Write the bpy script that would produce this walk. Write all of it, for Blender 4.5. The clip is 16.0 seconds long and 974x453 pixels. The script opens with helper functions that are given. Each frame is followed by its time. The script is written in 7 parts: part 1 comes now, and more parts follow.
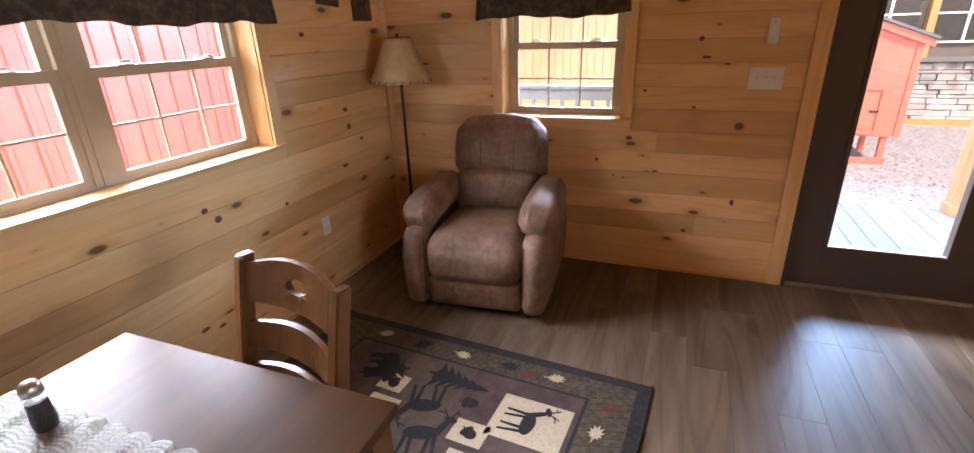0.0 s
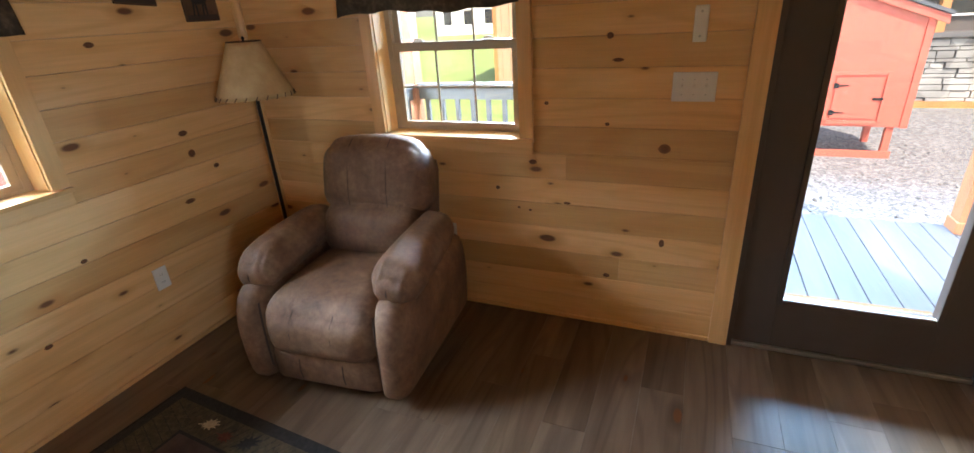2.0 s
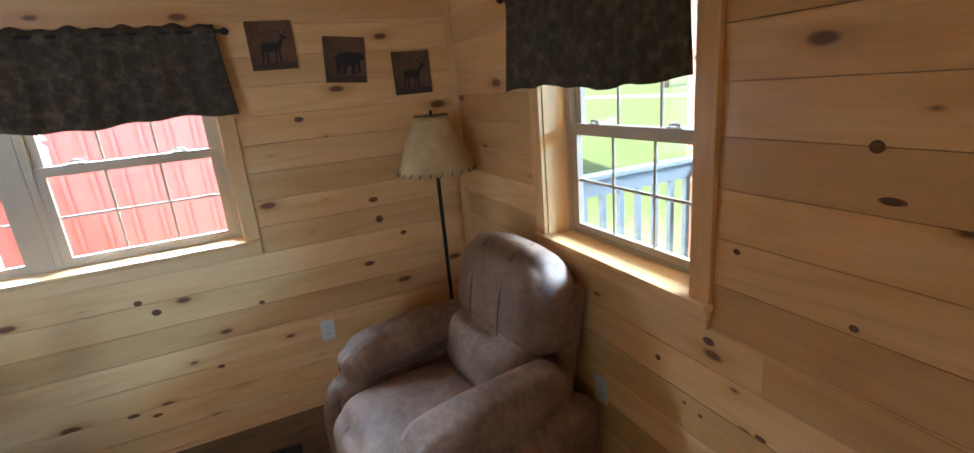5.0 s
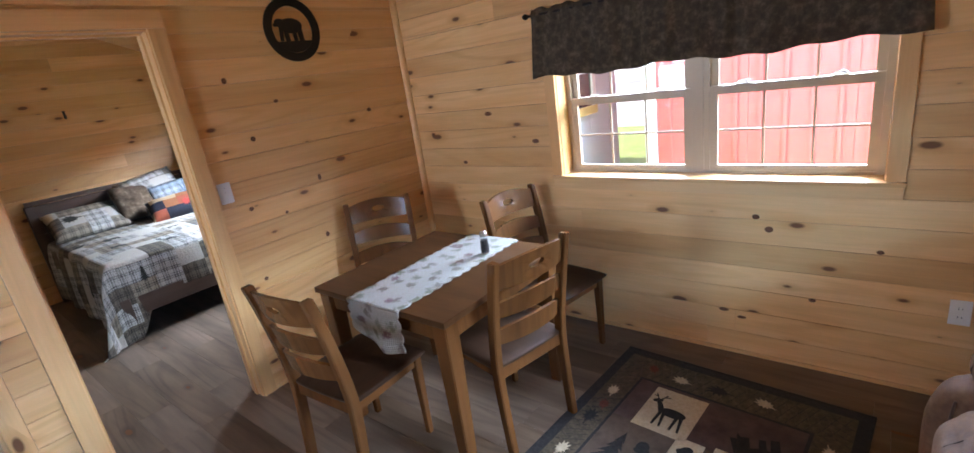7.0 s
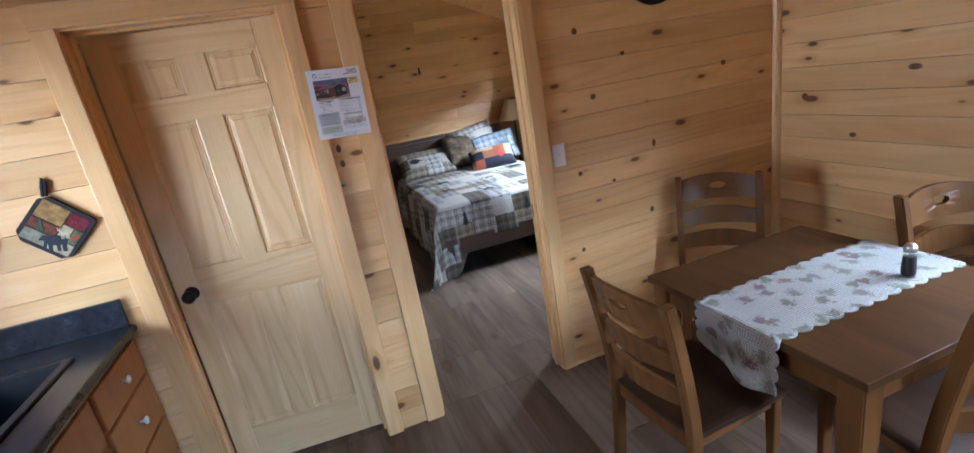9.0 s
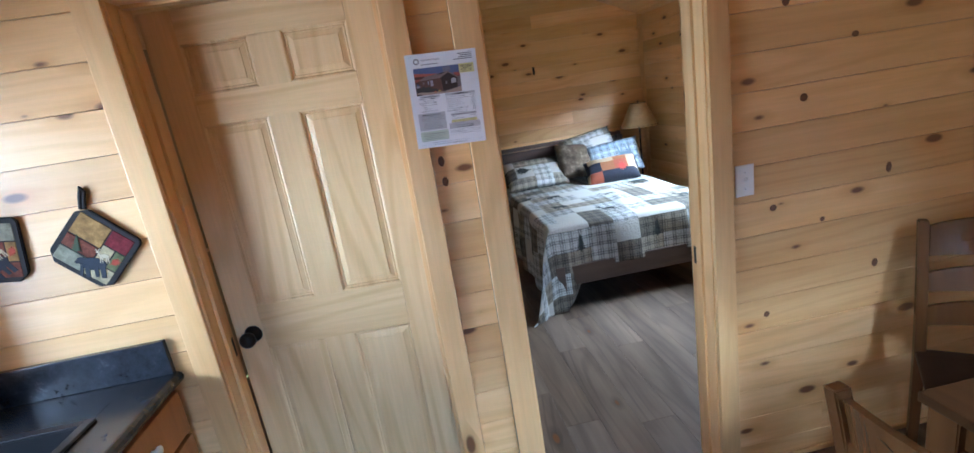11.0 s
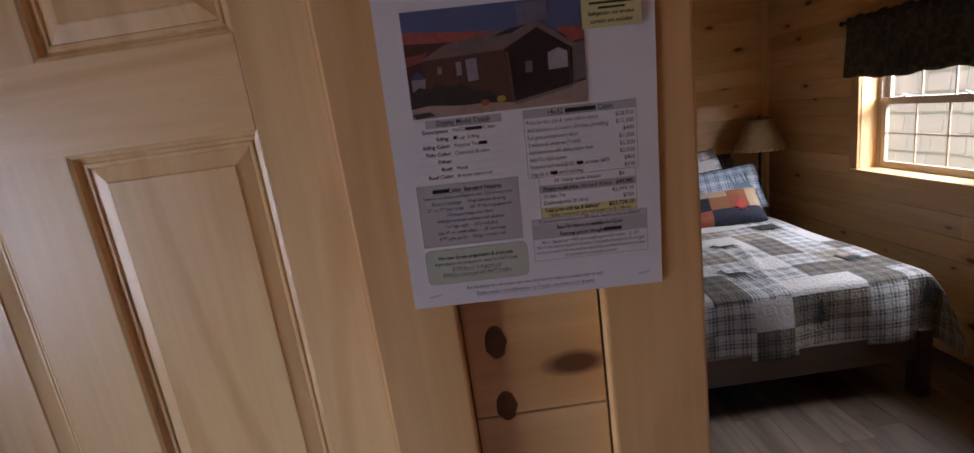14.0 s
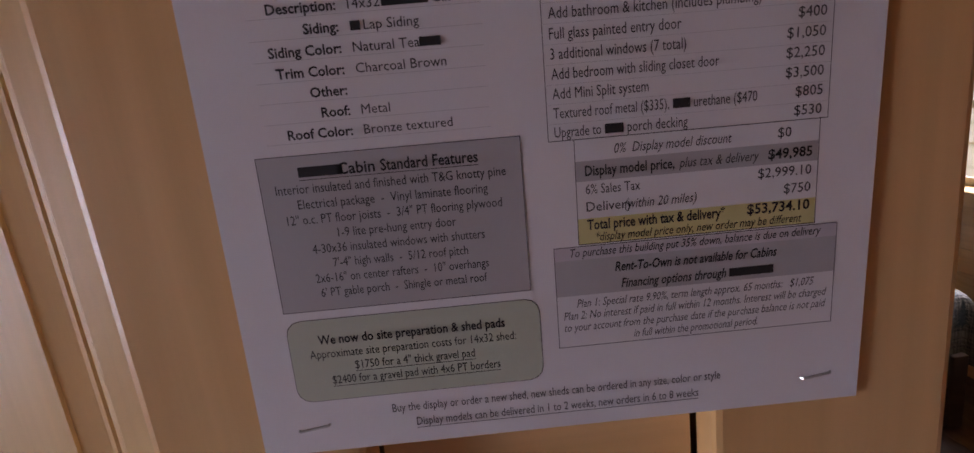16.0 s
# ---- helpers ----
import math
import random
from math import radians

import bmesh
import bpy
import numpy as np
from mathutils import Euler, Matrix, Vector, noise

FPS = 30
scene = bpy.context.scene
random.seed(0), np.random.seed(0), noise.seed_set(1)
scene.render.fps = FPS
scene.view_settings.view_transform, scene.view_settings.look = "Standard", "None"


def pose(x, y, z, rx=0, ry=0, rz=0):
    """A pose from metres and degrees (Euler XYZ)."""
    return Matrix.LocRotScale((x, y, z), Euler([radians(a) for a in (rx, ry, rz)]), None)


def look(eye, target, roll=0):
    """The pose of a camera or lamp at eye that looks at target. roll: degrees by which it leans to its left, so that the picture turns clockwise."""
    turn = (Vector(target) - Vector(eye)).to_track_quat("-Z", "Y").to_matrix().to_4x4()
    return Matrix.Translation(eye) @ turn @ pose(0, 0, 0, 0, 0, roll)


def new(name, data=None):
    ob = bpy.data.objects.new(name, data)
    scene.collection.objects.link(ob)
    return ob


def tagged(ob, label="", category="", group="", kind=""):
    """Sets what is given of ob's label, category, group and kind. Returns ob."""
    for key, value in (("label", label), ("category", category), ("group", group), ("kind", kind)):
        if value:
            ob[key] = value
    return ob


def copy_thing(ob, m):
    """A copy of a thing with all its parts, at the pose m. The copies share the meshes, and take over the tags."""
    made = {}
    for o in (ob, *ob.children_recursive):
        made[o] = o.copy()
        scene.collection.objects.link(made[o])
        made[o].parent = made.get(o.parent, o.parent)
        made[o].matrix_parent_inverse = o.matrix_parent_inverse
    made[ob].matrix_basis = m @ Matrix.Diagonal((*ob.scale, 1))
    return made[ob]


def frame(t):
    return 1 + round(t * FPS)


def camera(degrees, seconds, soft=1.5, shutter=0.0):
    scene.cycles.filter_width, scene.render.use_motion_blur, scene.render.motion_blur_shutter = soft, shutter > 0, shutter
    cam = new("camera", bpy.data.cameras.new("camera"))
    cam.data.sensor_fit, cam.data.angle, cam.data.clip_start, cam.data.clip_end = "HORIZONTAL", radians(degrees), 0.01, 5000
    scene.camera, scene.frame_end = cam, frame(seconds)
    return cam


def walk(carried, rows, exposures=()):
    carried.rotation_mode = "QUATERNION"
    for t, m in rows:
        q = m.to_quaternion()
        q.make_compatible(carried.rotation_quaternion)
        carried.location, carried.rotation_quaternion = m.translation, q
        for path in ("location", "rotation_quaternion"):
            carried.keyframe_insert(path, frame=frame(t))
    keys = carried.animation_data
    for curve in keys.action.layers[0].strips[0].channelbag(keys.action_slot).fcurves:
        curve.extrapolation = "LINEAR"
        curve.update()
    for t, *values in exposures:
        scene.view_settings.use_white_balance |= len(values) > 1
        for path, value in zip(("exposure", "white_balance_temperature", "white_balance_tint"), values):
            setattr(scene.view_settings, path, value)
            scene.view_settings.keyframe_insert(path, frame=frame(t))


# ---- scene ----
cam = camera(89.4, 16.0)
PATH = [
    (0, (0.057, -0.218, 1.511), (-0.626, 1.51, 0.77), -1.9),
    (0.5, (0.225, -0.022, 1.537), (-0.532, 1.661, 0.764), -2.2),
    (1, (0.315, 0.14, 1.528), (-0.434, 1.814, 0.728), -2.4),
    (1.5, (0.387, 0.398, 1.535), (-0.345, 2.072, 0.723), -3.1),
    (2, (0.479, 0.684, 1.556), (-0.248, 2.366, 0.754), -3.6),
    (2.5, (0.68, 0.945, 1.57), (-0.048, 2.641, 0.798), -4.0),
    (3, (0.777, 1.225, 1.55), (0.047, 2.934, 0.81), -4.1),
    (3.2, (0.791, 1.369, 1.566), (0.026, 3.067, 0.836), -4.1),
    (5.3, (0.635, 1.894, 1.607), (-1.24, 2.342, 1.074), -5.5),
    (5.5, (0.634, 1.897, 1.616), (-1.285, 2.095, 1.087), -5.9),
    (6, (0.651, 1.935, 1.677), (-1.216, 1.501, 1.105), -7.2),
    (6.5, (0.676, 1.891, 1.663), (-1.012, 0.992, 1.08), -8.1),
    (7, (0.693, 1.757, 1.653), (-0.757, 0.514, 1.059), -8.3),
    (7.5, (0.74, 1.566, 1.685), (-0.401, 0.047, 1.06), -8.2),
    (8, (0.795, 1.435, 1.676), (-0.119, -0.233, 1.057), -8.8),
    (8.5, (0.78, 1.329, 1.673), (0.063, -0.436, 1.064), -9.4),
    (8.7, (0.735, 1.286, 1.675), (0.085, -0.507, 1.074), -9.6),
    (10.8, (0.669, 0.639, 1.656), (0.406, -1.277, 1.144), -9.2),
    (11, (0.674, 0.556, 1.65), (0.464, -1.367, 1.144), -9.1),
    (11.5, (0.642, 0.317, 1.659), (0.517, -1.618, 1.166), -9.2),
    (12, (0.59, 0.102, 1.679), (0.513, -1.838, 1.201), -9.1),
    (12.5, (0.609, -0.108, 1.672), (0.505, -2.049, 1.198), -8.7),
    (13, (0.672, -0.341, 1.679), (0.544, -2.279, 1.202), -8.3),
    (13.5, (0.667, -0.479, 1.673), (0.597, -2.423, 1.209), -8.2),
    (14, (0.608, -0.614, 1.679), (0.597, -2.563, 1.234), -8.1),
    (14.5, (0.609, -0.716, 1.681), (0.594, -2.67, 1.251), -7.9),
    (15, (0.64, -0.779, 1.666), (0.588, -2.726, 1.211), -7.7),
    (15.5, (0.616, -0.816, 1.643), (0.556, -2.763, 1.188), -7.2),
    (16, (0.592, -0.858, 1.632), (0.554, -2.811, 1.203), -6.9),
]
walk(cam, [(t, look(eye, target, roll)) for t, eye, target, roll in PATH], [(0, 1.6, 7400, 30), (3.2, 1.5, 6500, 8), (5.3, 1.6, 5900, 10), (6.8, 1.7, 6300, 22), (7.6, 1.25, 6300, 22), (8.7, 1.4, 6100, 21), (11, 1.6, 5600, 14), (12.5, 1.1, 5900, 18),
    (13.5, 0.25, 6600, 28), (14.0, 0.05, 7000, 34), (15, 0.1, 7300, 38), (16, 0.1, 7200, 42)])
# ---- sky and sun ----
SUN_EL, SUN_AZ = 52, 148  # degrees; azimuth clockwise from +y
world = bpy.data.worlds.new("sky")
scene.world = world
world.use_nodes = True
sky = world.node_tree.nodes.new("ShaderNodeTexSky")
sky.sky_type, sky.sun_disc = "NISHITA", False
sky.sun_elevation, sky.sun_rotation = radians(SUN_EL), radians(SUN_AZ)
sky.air_density, sky.dust_density = 1.0, 2.0
world.node_tree.links.new(sky.outputs[0], world.node_tree.nodes["Background"].inputs[0])
world.node_tree.nodes["Background"].inputs[1].default_value = 0.15

sun = new("sun", bpy.data.lights.new("sun", "SUN"))
sun.data.energy, sun.data.angle, sun.data.color = 3.0, radians(0.6), (1.0, 0.95, 0.87)
_e, _a = radians(SUN_EL), radians(SUN_AZ)
sun.matrix_world = look((0, 0, 20), Vector((0, 0, 20)) - Vector((math.sin(_a) * math.cos(_e), math.cos(_a) * math.cos(_e), math.sin(_e))))


def sky_lamp(name, eye, target, w, h, watts, colour=(0.60, 0.80, 1.0)):
    """An area lamp added outside an opening as a stand-in for its daylight."""
    d = bpy.data.lights.new(name, "AREA")
    d.shape, d.size, d.size_y, d.energy, d.color = "RECTANGLE", w, h, watts, colour
    o = new(name, d)
    o.matrix_world = look(eye, target)
    return o


sky_lamp("daylight_left_window", (-4.4, 1.6, 3.0), (-0.2, 0.8, 0.7), 5.2, 1.9, 950)
sky_lamp("daylight_front_window", (-0.9, 6.2, 2.55), (-0.66, 1.4, 0.9), 1.6, 0.8, 400)
sky_lamp("daylight_door", (1.5, 6.3, 2.55), (1.1, 0.6, 0.8), 2.0, 0.8, 240, (0.30, 0.60, 1.0))
sky_lamp("daylight_bedroom_window", (-2.75, -3.01, 2.20), (-0.2, -3.01, 0.9), 1.6, 0.9, 250)
# added lamp, low and wider than its window, to fill walls and ceiling
sky_lamp("daylight_kitchen_window", (4.4, -0.4, 1.55), (0.4, -0.3, 1.5), 5.0, 2.0, 440)
# ---- materials ----
def material(name, rough=0.5, metal=0.0, spec=0.5):
    m = bpy.data.materials.new(name)
    m.use_nodes = True
    b = m.node_tree.nodes["Principled BSDF"]
    b.inputs["Roughness"].default_value, b.inputs["Metallic"].default_value = rough, metal
    b.inputs["Specular IOR Level"].default_value = spec
    return m, m.node_tree.nodes, m.node_tree.links, b


def node(ns, kind, **values):
    n = ns.new(kind)
    for k, v in values.items():
        setattr(n, k, v)
    return n


def ramp(ns, stops):
    r = ns.new("ShaderNodeValToRGB")
    e = r.color_ramp.elements
    e[0].position, e[0].color = stops[0][0], (*stops[0][1], 1)
    e[1].position, e[1].color = stops[-1][0], (*stops[-1][1], 1)
    for p, c in stops[1:-1]:
        e.new(p).color = (*c, 1)
    return r


def arith(ns, ls, op, a, b):
    n = ns.new("ShaderNodeMath")
    n.operation = op
    for i, v in enumerate((a, b)):
        if isinstance(v, (int, float)):
            n.inputs[i].default_value = v
        else:
            ls.new(v, n.inputs[i])
    return n.outputs[0]


def blend(ns, ls, fac, a, b, kind="MIX"):
    n = ns.new("ShaderNodeMix")
    n.data_type, n.blend_type = "RGBA", kind
    for i, v in ((0, fac), (6, a), (7, b)):
        if isinstance(v, (int, float)):
            n.inputs[i].default_value = v
        elif isinstance(v, tuple):
            n.inputs[i].default_value = (*v, 1)
        else:
            ls.new(v, n.inputs[i])
    return n.outputs[2]


def bump(ns, ls, bsdf, height, strength, distance=0.002):
    b = ns.new("ShaderNodeBump")
    b.inputs["Strength"].default_value, b.inputs["Distance"].default_value = strength, distance
    ls.new(height, b.inputs["Height"])
    ls.new(b.outputs[0], bsdf.inputs["Normal"])


def grain_vector(ns, ls, along, source="world"):
    """A vector (along, across, third) in metres, moved by each object's random number."""
    if source == "world":
        out = ns.new("ShaderNodeNewGeometry").outputs["Position"]
    else:
        out = ns.new("ShaderNodeTexCoord").outputs["Object"]
    sep = ns.new("ShaderNodeSeparateXYZ")
    ls.new(out, sep.inputs[0])
    order = {"x": (0, 2, 1), "y": (1, 2, 0), "z": (2, 0, 1), "f": (1, 0, 2), "g": (0, 1, 2)}[along]
    rnd = ns.new("ShaderNodeObjectInfo").outputs["Random"]
    com = ns.new("ShaderNodeCombineXYZ")
    a = arith(ns, ls, "ADD", sep.outputs[order[0]], arith(ns, ls, "MULTIPLY", rnd, 37.0))
    c = arith(ns, ls, "ADD", sep.outputs[order[1]], arith(ns, ls, "MULTIPLY", rnd, 13.0))
    ls.new(a, com.inputs[0]), ls.new(c, com.inputs[1]), ls.new(sep.outputs[order[2]], com.inputs[2])
    return com.outputs[0], rnd


def scaled(ns, ls, vec, s):
    n = ns.new("ShaderNodeVectorMath")
    n.operation = "MULTIPLY"
    ls.new(vec, n.inputs[0])
    n.inputs[1].default_value = s
    return n.outputs[0]


def noise_tex(ns, ls, vec, scale, detail=3.0, rough=0.55):
    n = ns.new("ShaderNodeTexNoise")
    n.inputs["Scale"].default_value, n.inputs["Detail"].default_value, n.inputs["Roughness"].default_value = scale, detail, rough
    ls.new(vec, n.inputs["Vector"])
    return n.outputs["Fac"]


def wood(name, along, light, dark, deep, rough, knots=0.0, source="world", vary=0.20, ring=0.48):
    m, ns, ls, b = material(name, rough)
    vec, rnd = grain_vector(ns, ls, along, source)
    tone = noise_tex(ns, ls, scaled(ns, ls, vec, (0.7, 5.0, 3.0)), 1.6, 3)
    col = ramp(ns, ((0.3, dark), (0.7, light)))
    ls.new(tone, col.inputs[0])
    swirl = noise_tex(ns, ls, scaled(ns, ls, vec, (0.30, 2.6, 1.6)), 1.5, 1, 0.4)
    lines = arith(ns, ls, "SINE", arith(ns, ls, "MULTIPLY", swirl, 62.0), 0)
    band = ramp(ns, ((0.15, (0, 0, 0)), (1.0, (1, 1, 1))))
    ls.new(arith(ns, ls, "MULTIPLY", lines, noise_tex(ns, ls, scaled(ns, ls, vec, (0.8, 4.0, 2.0)), 1.3, 2)), band.inputs[0])
    c = blend(ns, ls, arith(ns, ls, "MULTIPLY", band.outputs[0], ring), col.outputs[0], deep)
    fibre = noise_tex(ns, ls, scaled(ns, ls, vec, (4.0, 110.0, 70.0)), 1.0, 3)
    fr = ramp(ns, ((0.25, (0.93, 0.92, 0.90)), (0.75, (1.04, 1.04, 1.04))))
    ls.new(fibre, fr.inputs[0])
    c = blend(ns, ls, 1.0, c, fr.outputs[0], "MULTIPLY")
    each = ramp(ns, ((0.0, (1 - vary, 1 - vary * 1.2, 1 - vary * 1.5)), (0.5, (1, 1, 1)), (1.0, (1 + vary * 0.4, 1 + vary * 0.45, 1 + vary * 0.5))))
    ls.new(rnd, each.inputs[0])
    c = blend(ns, ls, 1.0, c, each.outputs[0], "MULTIPLY")
    if knots:
        wob = noise_tex(ns, ls, vec, 9.0, 2)
        v = node(ns, "ShaderNodeTexVoronoi", feature="F1", voronoi_dimensions="2D")
        v.inputs["Scale"].default_value = 1.0
        ls.new(scaled(ns, ls, vec, (2.3, 5.5, 1.0)), v.inputs["Vector"])
        sep = ns.new("ShaderNodeSeparateColor")
        ls.new(v.outputs["Color"], sep.inputs[0])
        size = arith(ns, ls, "MULTIPLY", arith(ns, ls, "SUBTRACT", sep.outputs[0], 1.0 - knots), 0.10 / max(knots, 0.01))
        d = arith(ns, ls, "ADD", v.outputs["Distance"], arith(ns, ls, "MULTIPLY", arith(ns, ls, "SUBTRACT", wob, 0.5), 0.05))
        core = node(ns, "ShaderNodeMapRange")
        ls.new(arith(ns, ls, "SUBTRACT", d, size), core.inputs[0])
        core.inputs[1].default_value, core.inputs[2].default_value, core.inputs[3].default_value, core.inputs[4].default_value = -0.02, 0.02, 1.0, 0.0
        halo = node(ns, "ShaderNodeMapRange")
        ls.new(arith(ns, ls, "SUBTRACT", d, arith(ns, ls, "MULTIPLY", size, 2.2)), halo.inputs[0])
        halo.inputs[1].default_value, halo.inputs[2].default_value, halo.inputs[3].default_value, halo.inputs[4].default_value = -0.08, 0.08, 0.6, 0.0
        on = arith(ns, ls, "GREATER_THAN", sep.outputs[0], 1.0 - knots)
        c = blend(ns, ls, arith(ns, ls, "MULTIPLY", halo.outputs[0], on), c, deep)
        c = blend(ns, ls, arith(ns, ls, "MULTIPLY", core.outputs[0], on), c, (0.17, 0.066, 0.024))
    ls.new(c, b.inputs["Base Color"])
    bump(ns, ls, b, fibre, 0.12, 0.001)
    return m


PL, PD, PP = (0.84, 0.535, 0.25), (0.77, 0.435, 0.17), (0.57, 0.265, 0.08)
PINE_X = wood("knotty_pine_x", "x", PL, PD, PP, 0.36, 0.58)
PINE_Y = wood("knotty_pine_y", "y", PL, PD, PP, 0.36, 0.58)
PINE_Z = wood("knotty_pine_z", "z", PL, PD, PP, 0.36, 0.12)
PINE_TRIM_X = wood("clear_pine_x", "x", PL, PD, PP, 0.34, 0.05, vary=0.1)
PINE_TRIM_Y = wood("clear_pine_y", "y", PL, PD, PP, 0.34, 0.05, vary=0.1)
DOOR_PINE = wood("door_pine_z", "z", (0.83, 0.58, 0.30), (0.77, 0.495, 0.23), (0.57, 0.305, 0.11), 0.36, 0.0, vary=0.08, ring=0.8)
DOOR_PINE_X = wood("door_pine_x", "x", (0.83, 0.58, 0.30), (0.77, 0.495, 0.23), (0.57, 0.305, 0.11), 0.36, 0.0, vary=0.08, ring=0.8)
FLOOR = wood("vinyl_plank", "f", (0.230, 0.160, 0.112), (0.125, 0.086, 0.061), (0.058, 0.039, 0.028), 0.36, 0.08, vary=0.2, ring=0.55)
CHAIR_WOOD = wood("walnut_stain", "z", (0.165, 0.070, 0.022), (0.105, 0.041, 0.013), (0.045, 0.018, 0.007), 0.27, 0, "object", 0.12, 0.5)
TABLE_WOOD = wood("walnut_tabletop", "f", (0.095, 0.042, 0.016), (0.058, 0.025, 0.010), (0.028, 0.012, 0.006), 0.36, 0, "object", 0.1, 0.5)
SEAT_WOOD = wood("dark_seat_wood", "f", (0.055, 0.025, 0.012), (0.035, 0.016, 0.008), (0.018, 0.009, 0.006), 0.6, 0, "object", 0.1, 0.5)
OAK = wood("oak_cabinet", "z", (0.48, 0.21, 0.07), (0.40, 0.165, 0.05), (0.26, 0.095, 0.028), 0.35, 0, "world", 0.1, 0.5)
BED_WOOD = wood("rustic_bed_wood", "x", (0.115, 0.066, 0.040), (0.072, 0.041, 0.025), (0.035, 0.020, 0.013), 0.5, 0, "world", 0.1, 0.5)
for _w, _s in ((TABLE_WOOD, 0.09), (FLOOR, 0.12), (SEAT_WOOD, 0.15)):
    _w.node_tree.nodes["Principled BSDF"].inputs["Specular IOR Level"].default_value = _s
POST_WOOD = wood("stained_post", "z", (0.42, 0.16, 0.075), (0.34, 0.12, 0.055), (0.22, 0.075, 0.035), 0.6, 0, "world", 0.1, 0.4)


def plain(name, colour, rough=0.5, metal=0.0, grain=0.12, scale=60.0, relief=0.0, spec=0.5):
    """One colour with mottling at two scales and fine relief."""
    m, ns, ls, b = material(name, rough, metal, spec)
    vec = ns.new("ShaderNodeTexCoord").outputs["Object"]
    fine, broad = noise_tex(ns, ls, vec, scale, 3), noise_tex(ns, ls, vec, scale / 14, 3)
    r = ramp(ns, ((0.25, tuple(c * (1 - grain) for c in colour)), (0.75, tuple(min(1, c * (1 + grain)) for c in colour))))
    ls.new(arith(ns, ls, "ADD", arith(ns, ls, "MULTIPLY", fine, 0.5), arith(ns, ls, "MULTIPLY", broad, 0.5)), r.inputs[0])
    ls.new(r.outputs[0], b.inputs["Base Color"])
    if relief:
        bump(ns, ls, b, fine, relief, 0.002)
    return m


VINYL = plain("tan_vinyl", (0.46, 0.365, 0.255), 0.4, grain=0.04)
WHITE_PLASTIC = plain("white_plastic", (0.82, 0.80, 0.76), 0.35, grain=0.03)
DARK_DOOR = plain("dark_brown_door_paint", (0.085, 0.062, 0.052), 0.42, grain=0.10, scale=220, relief=0.15)
BLACK_METAL = plain("black_iron", (0.018, 0.016, 0.015), 0.45, 0.6, 0.2, 90)
BRONZE = plain("oil_rubbed_bronze", (0.022, 0.017, 0.014), 0.35, 0.7, 0.2, 60)
STEEL = plain("brushed_steel", (0.55, 0.55, 0.54), 0.3, 1.0, 0.06)
CORE = plain("wall_core", (0.35, 0.25, 0.15), 0.8)


def glass():
    m, ns, ls, b = material("window_glass", 0.0)
    t = ns.new("ShaderNodeBsdfTransparent")
    g = ns.new("ShaderNodeBsdfGlossy")
    g.inputs["Roughness"].default_value = 0.02
    lw = ns.new("ShaderNodeLayerWeight")
    f = node(ns, "ShaderNodeMapRange")
    ls.new(arith(ns, ls, "POWER", lw.outputs["Facing"], 3.5), f.inputs[0])
    f.inputs[3].default_value, f.inputs[4].default_value = 0.04, 0.55
    mix = ns.new("ShaderNodeMixShader")
    ls.new(f.outputs[0], mix.inputs[0]), ls.new(t.outputs[0], mix.inputs[1]), ls.new(g.outputs[0], mix.inputs[2])
    # a trace of translucent white puts glare haze over the view outside
    haze = ns.new("ShaderNodeBsdfTranslucent")
    haze.inputs["Color"].default_value = (0.85, 0.84, 0.80, 1)
    film = ns.new("ShaderNodeMixShader")
    film.inputs[0].default_value = 0.0012
    ls.new(mix.outputs[0], film.inputs[1]), ls.new(haze.outputs[0], film.inputs[2])
    ls.new(film.outputs[0], ns["Material Output"].inputs["Surface"])
    return m


GLASS = glass()


def leather():
    m, ns, ls, b = material("brown_leather", 0.42)
    vec = ns.new("ShaderNodeTexCoord").outputs["Object"]
    a, f, p = noise_tex(ns, ls, vec, 5.0, 5, 0.65), noise_tex(ns, ls, vec, 38.0, 4, 0.7), noise_tex(ns, ls, vec, 420.0, 2)
    r = ramp(ns, ((0.36, (0.095, 0.046, 0.025)), (0.50, (0.185, 0.098, 0.055)), (0.64, (0.285, 0.170, 0.102))))
    ls.new(arith(ns, ls, "ADD", arith(ns, ls, "MULTIPLY", a, 0.62), arith(ns, ls, "MULTIPLY", f, 0.38)), r.inputs[0])
    ls.new(r.outputs[0], b.inputs["Base Color"])
    rr = ramp(ns, ((0.3, (0.54, 0.54, 0.54)), (0.7, (0.70, 0.70, 0.70))))
    ls.new(f, rr.inputs[0]), ls.new(rr.outputs[0], b.inputs["Roughness"])
    bump(ns, ls, b, arith(ns, ls, "ADD", p, arith(ns, ls, "MULTIPLY", a, 3.0)), 0.45, 0.005)
    return m


LEATHER = leather()
LEATHER_DARK = plain("leather_seam", (0.075, 0.043, 0.029), 0.6)


